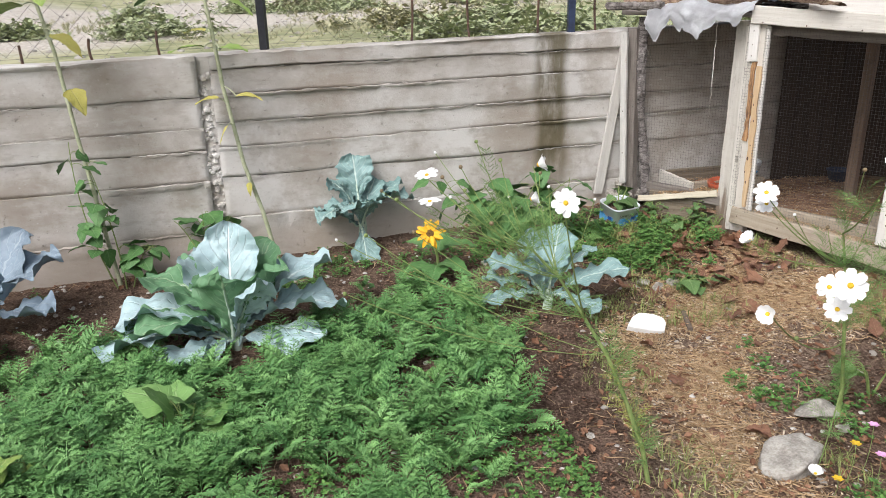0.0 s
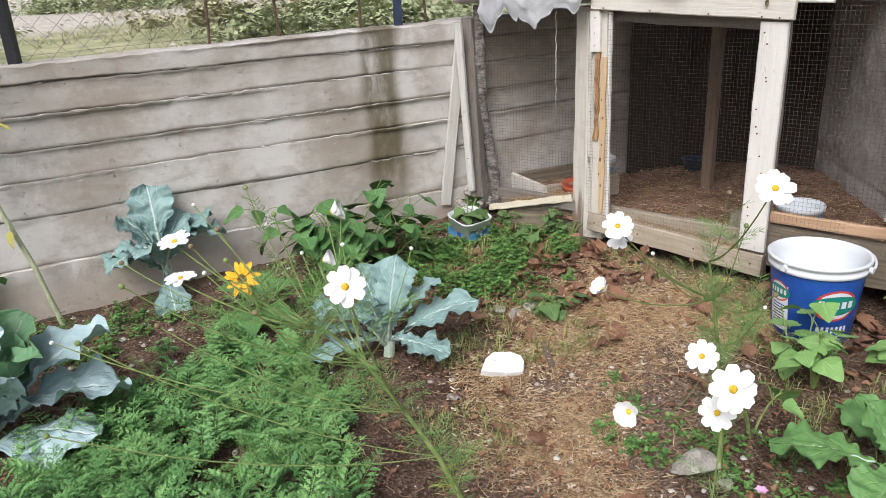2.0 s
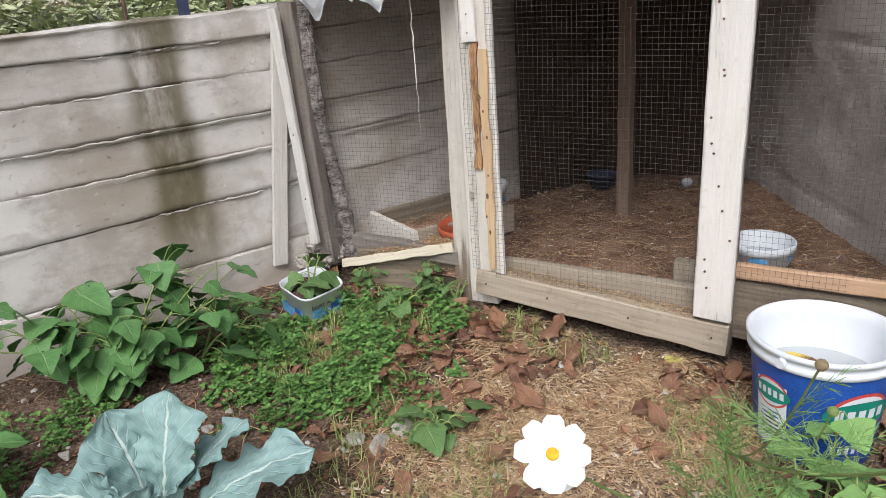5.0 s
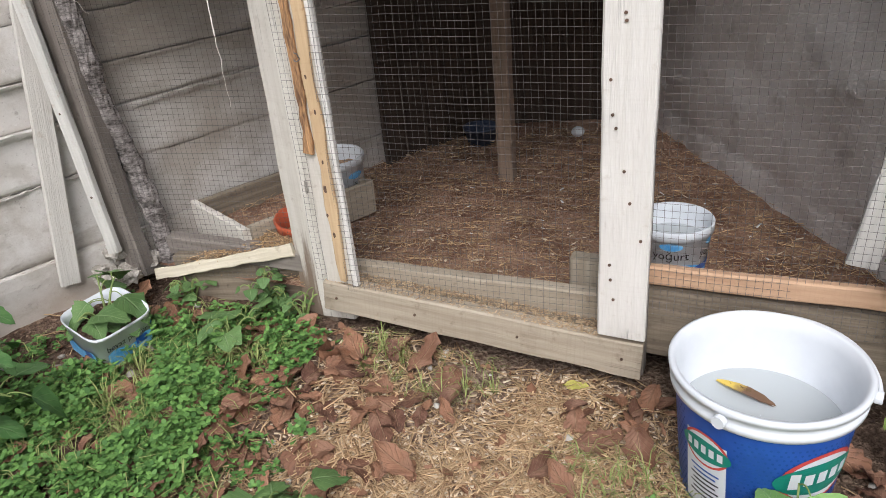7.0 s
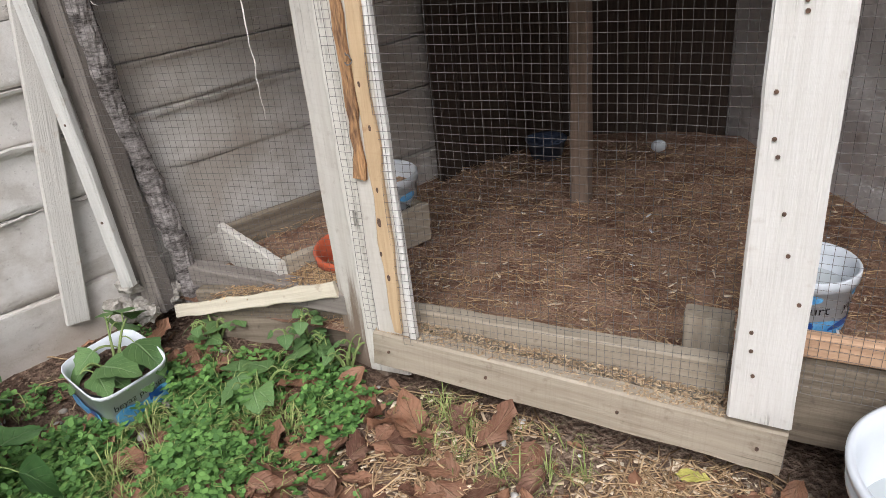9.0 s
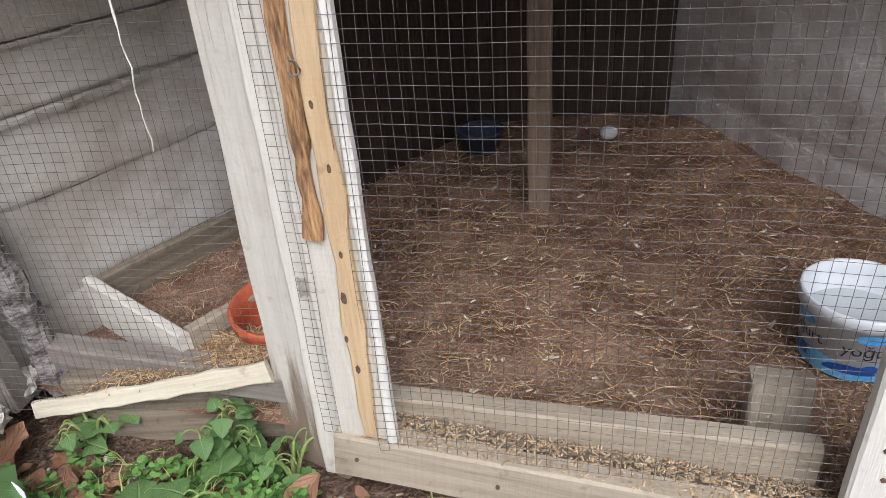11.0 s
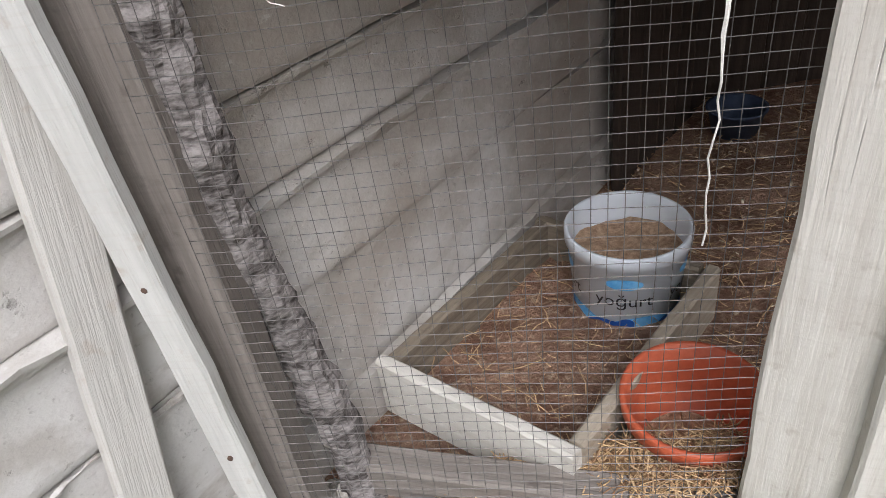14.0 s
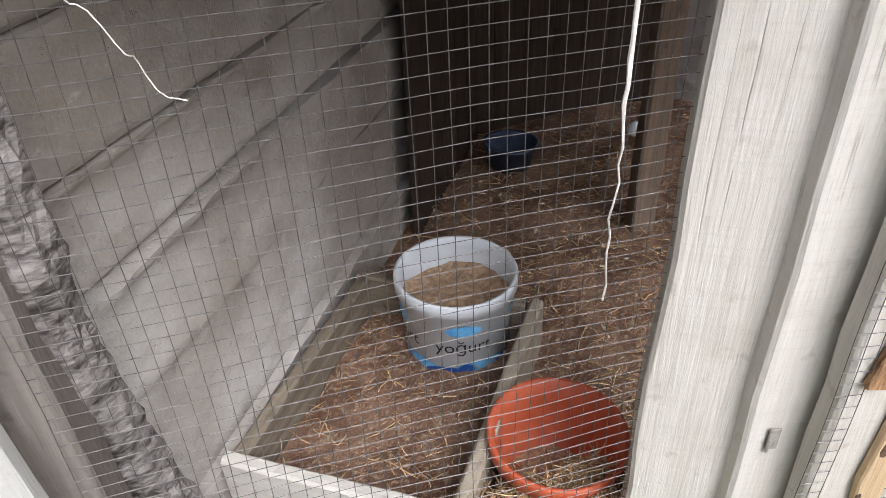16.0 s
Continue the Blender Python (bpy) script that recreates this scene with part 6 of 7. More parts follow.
build_stalk([(-1.55, 3.28, 0.0), (-1.575, 3.28, 0.222), (-1.60, 3.28, 0.48), (-1.63, 3.28, 0.734), (-1.662, 3.28, 1.104), (-1.70, 3.28, 1.30), (-1.74, 3.28, 1.55)], [
    ((-1.62, 3.22, 1.18), -15, -25, 0.16, 0.10, 0.6, 1), ((-1.60, 3.24, 0.95), -30, -50, 0.13, 0.09, 0.5, 1), ((-1.72, 3.2, 1.30), 190, -10, 0.2, 0.13, 0.7, 0), ((-1.66, 3.22, 1.34), -60, 0, 0.2, 0.12, 0.6, 0)],
    "tall sunflower stalk with a bean vine climbing it", 0.0085)


def build_vine(name, label, category, material, centre, spread, count, size, stems, seed, height, hang=25, parent_stem=STEM):
    """A leafy plant: leaves on stalks round some stems."""
    rng = random.Random(seed)
    plant = thing(name, label, category)
    lines = []
    for p, q, sag in stems:
        pts = bend(p, q, sag, 9)
        bm = bmesh.new()
        tube(bm, pts, [0.0042 - 0.0025 * i / 9 for i in range(10)], 6)
        part("stem", bm, parent_stem, plant)
        lines.append(pts)
    for i in range(count):
        line = lines[i % len(lines)]
        k = rng.uniform(0.15, 0.999) * 9
        p = line[int(k)].lerp(line[int(k) + 1], k % 1)
        yaw = rng.uniform(0, 360)
        tip = p + Vector((math.cos(radians(yaw)) * spread, math.sin(radians(yaw)) * spread, rng.uniform(-0.2, 0.9) * height)) * rng.uniform(0.5, 1.1)
        tip.z = max(tip.z, gz(tip.x, tip.y) + 0.03)
        s = size * rng.uniform(0.65, 1.2)
        bm, sb = bmesh.new(), bmesh.new()
        tube(sb, bend(p, tip, (0, 0, 0.01), 4), 0.0014, 5)
        leaf(bm, aim(tip, yaw + rng.gauss(0, 30), -hang + rng.gauss(0, 16), rng.gauss(0, 14)), s, s * 0.98, heart, 0.5, rng.uniform(-0.1, 0.2), 0.02, 2, 0.14 if material is DOCK else 0.03, i + seed, 10, 6, pucker=0.02)
        lf = part("leaf", bm, material, plant, "", True)
        part("leaf_stalk", sb, parent_stem, lf)


def stems_round(x, y, n, reach, high, seed):
    rng = random.Random(seed)
    out = []
    for i in range(n):
        a = 6.283 * i / n + rng.uniform(-0.4, 0.4)
        r = reach * rng.uniform(0.4, 1)
        q = (x + r * math.cos(a), y + 0.5 * r * math.sin(a), gz(x, y) + high * rng.uniform(0.6, 1.0))
        out.append(((x, y, gz(x, y) - 0.02), q, (0, 0, 0.04)))
    return out


build_vine("bean_plant", "bushy green bean plant against the concrete wall", "bean plant", BEAN, None, 0.08, 150, 0.095, stems_round(0.34, 3.62, 11, 0.36, 0.34, 5) + [((0.55, 3.66, 0.08), (0.66, 3.70, 0.40), (0.02, 0, 0)), ((0.55, 3.66, 0.08), (0.72, 3.55, 0.22), (0, 0, 0.05))], 31, 0.07)
build_vine("bean_plant", "bean seedling with broad leaves at the wall foot", "bean plant", BEAN, None, 0.05, 15, 0.11, stems_round(-1.18, 3.45, 4, 0.16, 0.34, 6), 32, 0.05)
build_vine("bean_vine", "bean vine climbing the sunflower stalk", "bean plant", BEAN, None, 0.05, 46, 0.085, [((-1.52, 3.27, 0.0), (-1.60, 3.26, 0.62), (0.03, -0.02, 0)), ((-1.56, 3.27, 0.0), (-1.66, 3.25, 0.72), (-0.03, -0.02, 0)), ((-1.5, 3.3, 0.0), (-1.38, 3.3, 0.2), (0, 0, 0.05))], 33, 0.05)
build_vine("bean_plant", "bright green bean plant in front of the bucket", "bean plant", BRIGHT, None, 0.06, 14, 0.078, stems_round(1.72, 2.30, 6, 0.14, 0.24, 9), 34, 0.05, 12)
build_vine("bean_plant", "young bright green bean plant in bare soil", "bean plant", BRIGHT, None, 0.05, 7, 0.08, stems_round(1.42, 2.16, 3, 0.12, 0.14, 11), 35, 0.04, 12)
build_vine("bean_plant", "young green bean plant among dead leaves", "bean plant", BRIGHT, None, 0.05, 7, 0.078, stems_round(2.02, 2.26, 3, 0.10, 0.12, 12), 36, 0.04, 15)
build_vine("bean_plant", "bright bean shoot close before the bucket", "bean plant", BRIGHT, None, 0.04, 11, 0.08, [((1.70, 2.36, -0.05), (1.72, 2.50, 0.23), (0, 0, 0.03)), ((1.70, 2.36, -0.05), (1.83, 2.46, 0.25), (0, 0, 0.03))], 44, 0.03, 12)
build_vine("rosette_weed", "low leafy weed on the trodden ground", "weed", DOCK, None, 0.045, 16, 0.075, stems_round(1.12, 3.06, 7, 0.10, 0.05, 13), 37, 0.02, 6)
build_vine("rosette_weed", "low leafy weed beside the tub", "weed", DOCK, None, 0.04, 10, 0.06, stems_round(1.20, 3.62, 5, 0.09, 0.06, 14), 38, 0.02, 6)
build_vine("rosette_weed", "toothed green weed growing at the base plank", "weed", DOCK, None, 0.03, 14, 0.038, stems_round(1.16, 3.89, 5, 0.09, 0.07, 24), 48, 0.02, 6)
build_vine("rosette_weed", "toothed green weed beside the coop post", "weed", DOCK, None, 0.025, 12, 0.028, stems_round(1.39, 3.59, 5, 0.06, 0.06, 25), 49, 0.02, 6)
build_vine("chard_plant", "young pale green chard among the carrots", "chard", BRIGHT, None, 0.03, 9, 0.13, stems_round(-0.80, 1.98, 5, 0.07, 0.17, 15), 39, 0.03, -30)
build_vine("tub_weed", "green weed sprouting from the cheese tub", "weed", DOCK, None, 0.05, 12, 0.085, [((0.94, 3.775, 0.19), (0.99, 3.80, 0.31), (0, 0, 0.02)), ((0.94, 3.775, 0.19), (0.88, 3.72, 0.26), (0, 0, 0.03)), ((0.94, 3.775, 0.19), (0.95, 3.84, 0.31), (0, 0, 0.0))], 40, 0.04)
build_vine("bean_plant", "pale green seedling at the edge of the carrot bed", "bean plant", SUNLEAF, None, 0.04, 6, 0.12, stems_round(-1.16, 1.72, 3, 0.08, 0.16, 16), 41, 0.04, 5)

bm = bmesh.new()
leaf(bm, aim((1.12, 3.78, 0.15), -30, -4, 14), 0.11, 0.055, oval, 0.8, 0.4, 0.08, 3, 0.16, 7, 18, 10, stalk=0.06, pucker=0.05)
tagged(part("fallen_cabbage_leaf", bm, KALE, None, "", True), "wilted grey-green cabbage leaf lying before the coop", "leaf")
build_vine("herb_weed", "upright narrow-leaved weed at the base plank", "weed", DOCK, None, 0.03, 40, 0.034, [((1.325, 3.70, 0.10), (1.335, 3.70, 0.26), (0.01, 0, 0)), ((1.325, 3.70, 0.10), (1.29, 3.71, 0.22), (0, 0, 0.01)), ((1.325, 3.70, 0.10), (1.37, 3.66, 0.20), (0, 0, 0.01))], 47, 0.02, 8)

# dry trunk at the coop's end, with a climbing plant
bm = bmesh.new()
tp = [Vector((2.13, 2.43, 0.0)), Vector((2.15, 2.44, 0.16)), Vector((2.153, 2.44, 0.31)), Vector((2.16, 2.43, 0.52)), Vector((2.172, 2.417, 0.73)), Vector((2.19, 2.40, 0.98)), Vector((2.2, 2.38, 1.2))]
fine = [p.lerp(q, i / 5) for p, q in zip(tp, tp[1:]) for i in range(5)] + [tp[-1]]
tube(bm, fine, [0.021 - 0.009 * i / len(fine) for i in range(len(fine))], 9, True, 0.35)
tagged(part("dead_tree", bm, BARK), "thin dry grey sapling beside the coop", "sapling")
build_vine("climbing_plant", "small-leaved climbing plant on the coop's end", "climber", SUNLEAF, None, 0.05, 46, 0.048, [((2.18, 2.46, 0.05), (2.13, 2.47, 0.86), (0.02, 0, 0)), ((2.18, 2.46, 0.05), (2.10, 2.50, 0.66), (0.02, 0, 0)), ((2.2, 2.42, 0.4), (2.24, 2.42, 1.1), (0, 0, 0))], 42, 0.04)


# ---- litter on the ground ----
def chickweed_bits(seed):
    rng = random.Random(seed)
    bm = bmesh.new()
    for i in range(13):
        a = rng.uniform(0, 6.28)
        r = 0.048 * rng.random() ** 0.7
        p = Vector((r * math.cos(a), r * math.sin(a), rng.uniform(0.004, 0.055) * (1.2 - r / 0.05)))
        s = Vector((0.0005, 0.0003, 0))
        foot = Vector((p.x * 0.4, p.y * 0.4, 0))
        bm.faces.new([bm.verts.new(v) for v in (foot - s, foot + s, p + s, p - s)])
        for k in range(4):
            b = a + 1.57 * k + rng.uniform(-0.4, 0.4)
            d = Vector((math.cos(b), math.sin(b), rng.uniform(-0.2, 0.6))).normalized()
            s = d.cross(Vector((rng.uniform(-0.3, 0.3), 0, 1))).normalized() * 0.0049
            w = 0.0132 * rng.uniform(0.55, 1.35)
            bm.faces.new([bm.verts.new(v) for v in (p, p + d * w * 0.35 - s, p + d * w * 0.75 - s * 0.8, p + d * w, p + d * w * 0.75 + s * 0.8, p + d * w * 0.35 + s)])
    return arrays(bm)


def straw_bit(seed):
    rng = random.Random(seed)
    bm = bmesh.new()
    L, w = rng.uniform(0.03, 0.10), rng.uniform(0.0008, 0.0019)
    tube(bm, [(rng.uniform(-1, 1) * L * 0.06, L * (i / 3 - 0.5), 0.002 + rng.uniform(0, 1) * L * 0.03) for i in range(4)], w, 3)
    return arrays(bm)


def chip(seed):
    rng = random.Random(seed)
    bm = bmesh.new()
    L, w = rng.uniform(0.006, 0.018), rng.uniform(0.002, 0.005)
    vs = [bm.verts.new(p) for p in ((-w, -L, 0.001), (w, -L, 0.002), (w * 0.7, L, 0.003), (-w * 0.8, L * 0.9, 0.001))]
    top = [bm.verts.new(v.co + Vector((0, 0, 0.002))) for v in vs]
    bm.faces.new(top)
    for i in range(4):
        bm.faces.new((vs[i], vs[(i + 1) % 4], top[(i + 1) % 4], top[i]))
    return arrays(bm)


def blade_tuft(seed, n=7, L=0.07, w=0.0011):
    rng = random.Random(seed)
    bm = bmesh.new()
    for i in range(n):
        a = rng.uniform(0, 6.28)
        d = Vector((math.cos(a), math.sin(a), 0))
        s = Vector((-d.y, d.x, 0)) * w
        l = L * rng.uniform(0.5, 1.2)
        p = d * 0.004
        m = p + d * l * 0.3 + Vector((0, 0, l * 0.7))
        e = p + d * l * 0.85 + Vector((0, 0, l * rng.uniform(0.4, 1.0)))
        v = [bm.verts.new(q) for q in (p - s, p + s, m + s, m - s, e)]
        bm.faces.new(v[:4])
        bm.faces.new((v[3], v[2], v[4]))
    return arrays(bm)


def dead_leaf(seed, L=0.075):
    bm = bmesh.new()
    rng = random.Random(seed)
    leaf(bm, pose(0, -L / 2, 0.006), L, L * rng.uniform(0.42, 0.66), oval, rng.uniform(-1.6, 1.8), rng.uniform(-0.5, 0.9), 0.10, 1.7, 0.22, seed, 12, 8, pucker=0.09)
    return bm


def near_path(x, y):
    """How far the trodden strawy way to the door covers a place, 0 to 1."""
    best = 9.0
    line = [(0.95, 1.5, 0.16), (0.84, 2.2, 0.18), (0.95, 2.7, 0.22), (1.35, 2.95, 0.36), (1.62, 2.95, 0.34)]
    for (x0, y0, r0), (x1, y1, r1) in zip(line, line[1:]):
        dx, dy = x1 - x0, y1 - y0
        t = min(1, max(0, ((x - x0) * dx + (y - y0) * dy) / (dx * dx + dy * dy)))
        best = min(best, math.hypot(x - x0 - t * dx, y - y0 - t * dy) / (r0 + (r1 - r0) * t))
    return max(0.0, min(1.0, 1.5 - best))


def coop_side(x, y):
    return (Vector((x, y)) - FRONT0).dot(FRONTN)


def build_litter():
    rng = random.Random(77)
    straws, chips, greens = [straw_bit(i) for i in range(12)], [chip(i) for i in range(8)], [chickweed_bits(i) for i in range(8)]
    tufts = [blade_tuft(i) for i in range(6)]
    pebbles = []
    for i in range(8):
        pebbles.append(arrays(lump(0.010, i, 1, 0.6, 0.4)))
    ps, cs = [], []
    while len(ps) < 11000:
        x, y = rng.uniform(0.3, 2.2), rng.uniform(1.2, 3.7)
        w = near_path(x, y)
        if coop_side(x, y) < 0.01 or rng.random() > w * min(1.0, max(0.25, (y - 1.3) / 1.3)) * (0.55 + 0.8 * noise.noise((x * 4, y * 4, 1.0))):
            continue
        ps.append((rng.randrange(12), lay(x, y, gz(x, y) + 0.001 + rng.random() * 0.004, rng.uniform(0, 360), rng.gauss(0, 8), 0, rng.uniform(0.5, 1.15))))
        if len(cs) < 11000:
            x2, y2 = x + rng.gauss(0, 0.05), y + rng.gauss(0, 0.05)
            if coop_side(x2, y2) > 0.01:
                cs.append((rng.randrange(8), lay(x2, y2, gz(x2, y2) + 0.001, rng.uniform(0, 360), rng.gauss(0, 14), rng.gauss(0, 14), rng.uniform(0.3, 0.8))))
    tagged(strew("straw", straws, ps, STRAW), "loose straw trodden into the ground", "straw", kind="stuff")
    tagged(strew("chaff", chips, cs, CHIPS), "pale chaff and wood chips on the ground", "chaff", kind="stuff")
    # straw and chips in the coop and on its sill
    ps, cs = [], []
    for i in range(9000):
        s, d = rng.uniform(-0.45, 1.5), -0.05 - 1.3 * rng.random() ** 1.6
        z = 0.216 + 0.012 * noise.noise((s * 3, d * 3, 2)) + 0.008 * noise.noise((s * 14, d * 14, 2)) - 0.015 * max(0, 1 + d / 0.15) + 0.03 * max(0, s - 0.8)
        p = front(s, d, z)
        ps.append((rng.randrange(12), lay(p.x, p.y, p.z + rng.random() * 0.006, rng.uniform(0, 360), rng.gauss(0, 10), 0, rng.uniform(0.2, 0.7))))
        if i % 9 == 0:
            cs.append((rng.randrange(8), lay(p.x + 0.02, p.y, p.z, rng.uniform(0, 360), rng.gauss(0, 14), rng.gauss(0, 14), rng.uniform(0.3, 0.7))))
    sc = []
    for i in range(3200):
        s = rng.uniform(0.06, 0.74)
        p = front(s, rng.uniform(-0.018, 0.044), 0.290 - 0.062 * s + rng.random() * 0.005)
        sc.append((rng.randrange(8), lay(p.x, p.y, p.z - 0.002, rng.uniform(0, 360), rng.gauss(0, 14), rng.gauss(0, 14), rng.uniform(0.12, 0.38))))
    for i in range(2200):
        f = rng.random()
        p = front(-0.44 + 0.37 * f, 0.0, 0)
        p += Vector((FRONTN.x, FRONTN.y, 0)) * (-0.02 - 0.06 * f + rng.uniform(-0.08, 0.01))
        ps.append((rng.randrange(12), lay(p.x, p.y, 0.236 + 0.076 * f + rng.random() * 0.016, rng.uniform(0, 360), rng.gauss(0, 9), 0, rng.uniform(0.3, 0.75))))
    for i in range(220):
        p = Vector((1.343, 3.838, 0.272)) + Vector((0.976, 0.205, 0)) * rng.uniform(0.02, 0.54) + Vector((-0.23, 0.97, 0)) * rng.uniform(0.02, 0.27)
        ps.append((rng.randrange(12), lay(p.x, p.y, p.z + rng.random() * 0.006, rng.uniform(0, 360), rng.gauss(0, 10), 0, rng.uniform(0.25, 0.7))))
    tagged(strew("coop_straw", straws, ps, COOPSTRAW), "straw litter spread on the coop floor", "straw", kind="stuff")
    tagged(strew("coop_chaff", chips, cs, CHIPS), "pale chaff on the coop floor", "chaff", kind="stuff")
    tagged(strew("sill_chaff", chips, sc, SILLCHAFF), "short straw chaff lying on the door sill", "chaff", kind="stuff")
    ps = []
    for i in range(26):
        s, d = rng.uniform(0.1, 1.2), rng.uniform(-0.8, -0.08)
        p = front(s, d, 0.228)
        ps.append((rng.randrange(8), lay(p.x, p.y, p.z, rng.uniform(0, 360), rng.gauss(0, 20), rng.gauss(0, 20), rng.uniform(0.3, 0.8))))
    tagged(strew("feathers", chips, ps, FEATHERM), "small white feathers lying on the coop litter", "feathers", kind="stuff")
    # the packing under the straw shelf between post and wall
    ps = []
    while len(ps) < 700:
        x, y = rng.gauss(0.95, 0.17), rng.gauss(3.54, 0.15)
        wall_gap = (Vector((x, y)) - WALL0).dot(WALLN)
        if coop_side(x, y) < 0.03 or wall_gap > -0.04 or y < 3.22 or noise.noise((x * 7, y * 7, 2.0)) + 0.6 * noise.noise((x * 19, y * 19, 2.0)) < 0.02:
            continue
        ps.append((rng.randrange(8), lay(x, y, gz(x, y), rng.uniform(0, 360), rng.gauss(0, 8), rng.gauss(0, 8), rng.uniform(0.6, 1.25))))
    while len(ps) < 1320:
        x, y = rng.uniform(-1.9, 1.9), rng.uniform(1.6, 3.6)
        if coop_side(x, y) < 0.05 or near_path(x, y) > 0.7 or noise.noise((x * 2.2, y * 2.2, 5.0)) < 0.15:
            continue
        ps.append((rng.randrange(8), lay(x, y, gz(x, y), rng.uniform(0, 360), rng.gauss(0, 8), rng.gauss(0, 8), rng.uniform(0.5, 1.0))))
    tagged(strew("chickweed", greens, ps, CHICKW), "patch of small-leaved green chickweed", "weeds", kind="stuff")
    ps = []
    while len(ps) < 900:
        x, y = rng.uniform(0.5, 2.2), rng.uniform(1.3, 3.9)
        wall_gap = (Vector((x, y)) - WALL0).dot(WALLN)
        if coop_side(x, y) < 0.04 or wall_gap > -0.03 or noise.noise((x * 2.6, y * 2.6, 15.0)) < 0.08:
            continue
        ps.append((rng.randrange(6), lay(x, y, gz(x, y) - 0.002, rng.uniform(0, 360), 0, 0, rng.uniform(0.4, 1.0))))
    while len(ps) < 1150:
        x, y = rng.gauss(1.0, 0.17), rng.gauss(3.55, 0.15)
        if coop_side(x, y) < 0.04 or (Vector((x, y)) - WALL0).dot(WALLN) > -0.03:
            continue
        ps.append((rng.randrange(6), lay(x, y, gz(x, y) - 0.002, rng.uniform(0, 360), 0, 0, rng.uniform(0.4, 1.1))))
    tagged(strew("grass_tufts", tufts, ps, GRASSBLADE), "sparse tufts of grass on the trodden soil", "grass", kind="stuff")
    ps = []
    while len(ps) < 2600:
        x, y = rng.uniform(-2.2, 2.4), rng.uniform(1.2, 4.1)
        wall_gap = (Vector((x, y)) - WALL0).dot(WALLN)
        if coop_side(x, y) < 0.02 or wall_gap > -0.02:
            continue
        ps.append((rng.randrange(8), lay(x, y, gz(x, y) - 0.001, rng.uniform(0, 360), rng.uniform(0, 40), 0, 0.18 + 1.5 * rng.random() ** 4)))
    tagged(strew("pebbles", pebbles, ps, PEBBLE, None), "small pale pebbles in the soil", "pebbles", kind="stuff")
    # crumbs of soil
    ps = []
    while len(ps) < 9000:
        x, y = rng.uniform(-2.0, 2.4), rng.uniform(1.2, 4.1)
        wall_gap = (Vector((x, y)) - WALL0).dot(WALLN)
        if coop_side(x, y) < 0.02 or wall_gap > -0.02 or near_path(x, y) > 0.8:
            continue
        ps.append((rng.randrange(8), lay(x, y, gz(x, y), rng.uniform(0, 360), rng.uniform(0, 40), 0, 0.25 + 1.7 * rng.random() ** 4)))
    tagged(strew("soil_crumbs", pebbles, ps, SOIL, None), "crumbs and clods of brown soil", "soil", kind="stuff")
    # torn bits of dry leaves and stray straw over the whole bed
    bits = [arrays(dead_leaf(60 + i, 0.03)) for i in range(6)]
    ps, ss = [], []
    while len(ps) < 1900:
        x, y = rng.uniform(-1.9, 2.4), rng.uniform(1.2, 4.1)
        wall_gap = (Vector((x, y)) - WALL0).dot(WALLN)
        if coop_side(x, y) < 0.03 or wall_gap > -0.03 or rng.random() > 0.25 + max(0.0, min(0.75, (x + 0.3))):
            continue
        ps.append((rng.randrange(6), lay(x, y, gz(x, y) + 0.004, rng.uniform(0, 360), rng.gauss(0, 20), rng.gauss(0, 20), 0.35 + 0.9 * rng.random() ** 2)))
        if len(ss) < 1500 and rng.random() < 0.8:
            x2, y2 = x + rng.gauss(0, 0.1), y + rng.gauss(0, 0.1)
            if coop_side(x2, y2) > 0.03 and (Vector((x2, y2)) - WALL0).dot(WALLN) < -0.03:
                ss.append((rng.randrange(12), lay(x2, y2, gz(x2, y2) + 0.003, rng.uniform(0, 360), rng.gauss(0, 10), 0, rng.uniform(0.5, 1.2))))
    while len(ps) < 3600:
        x, y = rng.uniform(0.3, 2.3), rng.uniform(1.2, 3.6)
        if coop_side(x, y) < 0.03 or (Vector((x, y)) - WALL0).dot(WALLN) > -0.03 or rng.random() > 0.35 + 0.5 * noise.noise((x * 3, y * 3, 31.0)):
            continue
        ps.append((rng.randrange(6), lay(x, y, gz(x, y) + 0.004, rng.uniform(0, 360), rng.gauss(0, 22), rng.gauss(0, 22), 0.3 + 1.0 * rng.random() ** 2)))
    tagged(strew("leaf_bits", bits, ps, DEADLEAF), "torn bits of dry brown leaves on the soil", "leaf litter", kind="stuff")
    tagged(strew("stray_straw", straws, ss, STRAW), "stray straw and dry stalks on the soil", "straw", kind="stuff")
    # fallen leaves: large ones singly
    kinds = []
    for i in range(7):
        bm = dead_leaf(i, 0.085)
        me = bpy.data.meshes.new("dead_leaf")
        bm.to_mesh(me)
        bm.free()
        me.materials.append(DEADONE)
        kinds.append(me)
    spots = [((1.10, 3.36), 0.13, 36), ((1.30, 3.30), 0.16, 26), ((1.28, 3.60), 0.08, 18), ((1.0, 3.62), 0.14, 22), ((1.08, 3.46), 0.10, 18), ((1.78, 2.86), 0.09, 9), ((2.05, 2.48), 0.18, 34), ((1.15, 3.80), 0.06, 10), ((1.26, 3.70), 0.04, 6), ((1.45, 3.30), 0.09, 12), ((1.41, 3.2), 0.08, 9), ((1.09, 3.57), 0.08, 12), ((1.90, 2.87), 0.03, 3), ((0.78, 3.68), 0.07, 5), ((1.2, 3.0), 0.18, 14), ((0.95, 3.2), 0.12, 12), ((0.85, 3.5), 0.15, 8), ((1.95, 2.2), 0.2, 14), ((0.9, 2.35), 0.25, 8), ((-1.2, 1.75), 0.3, 6)]
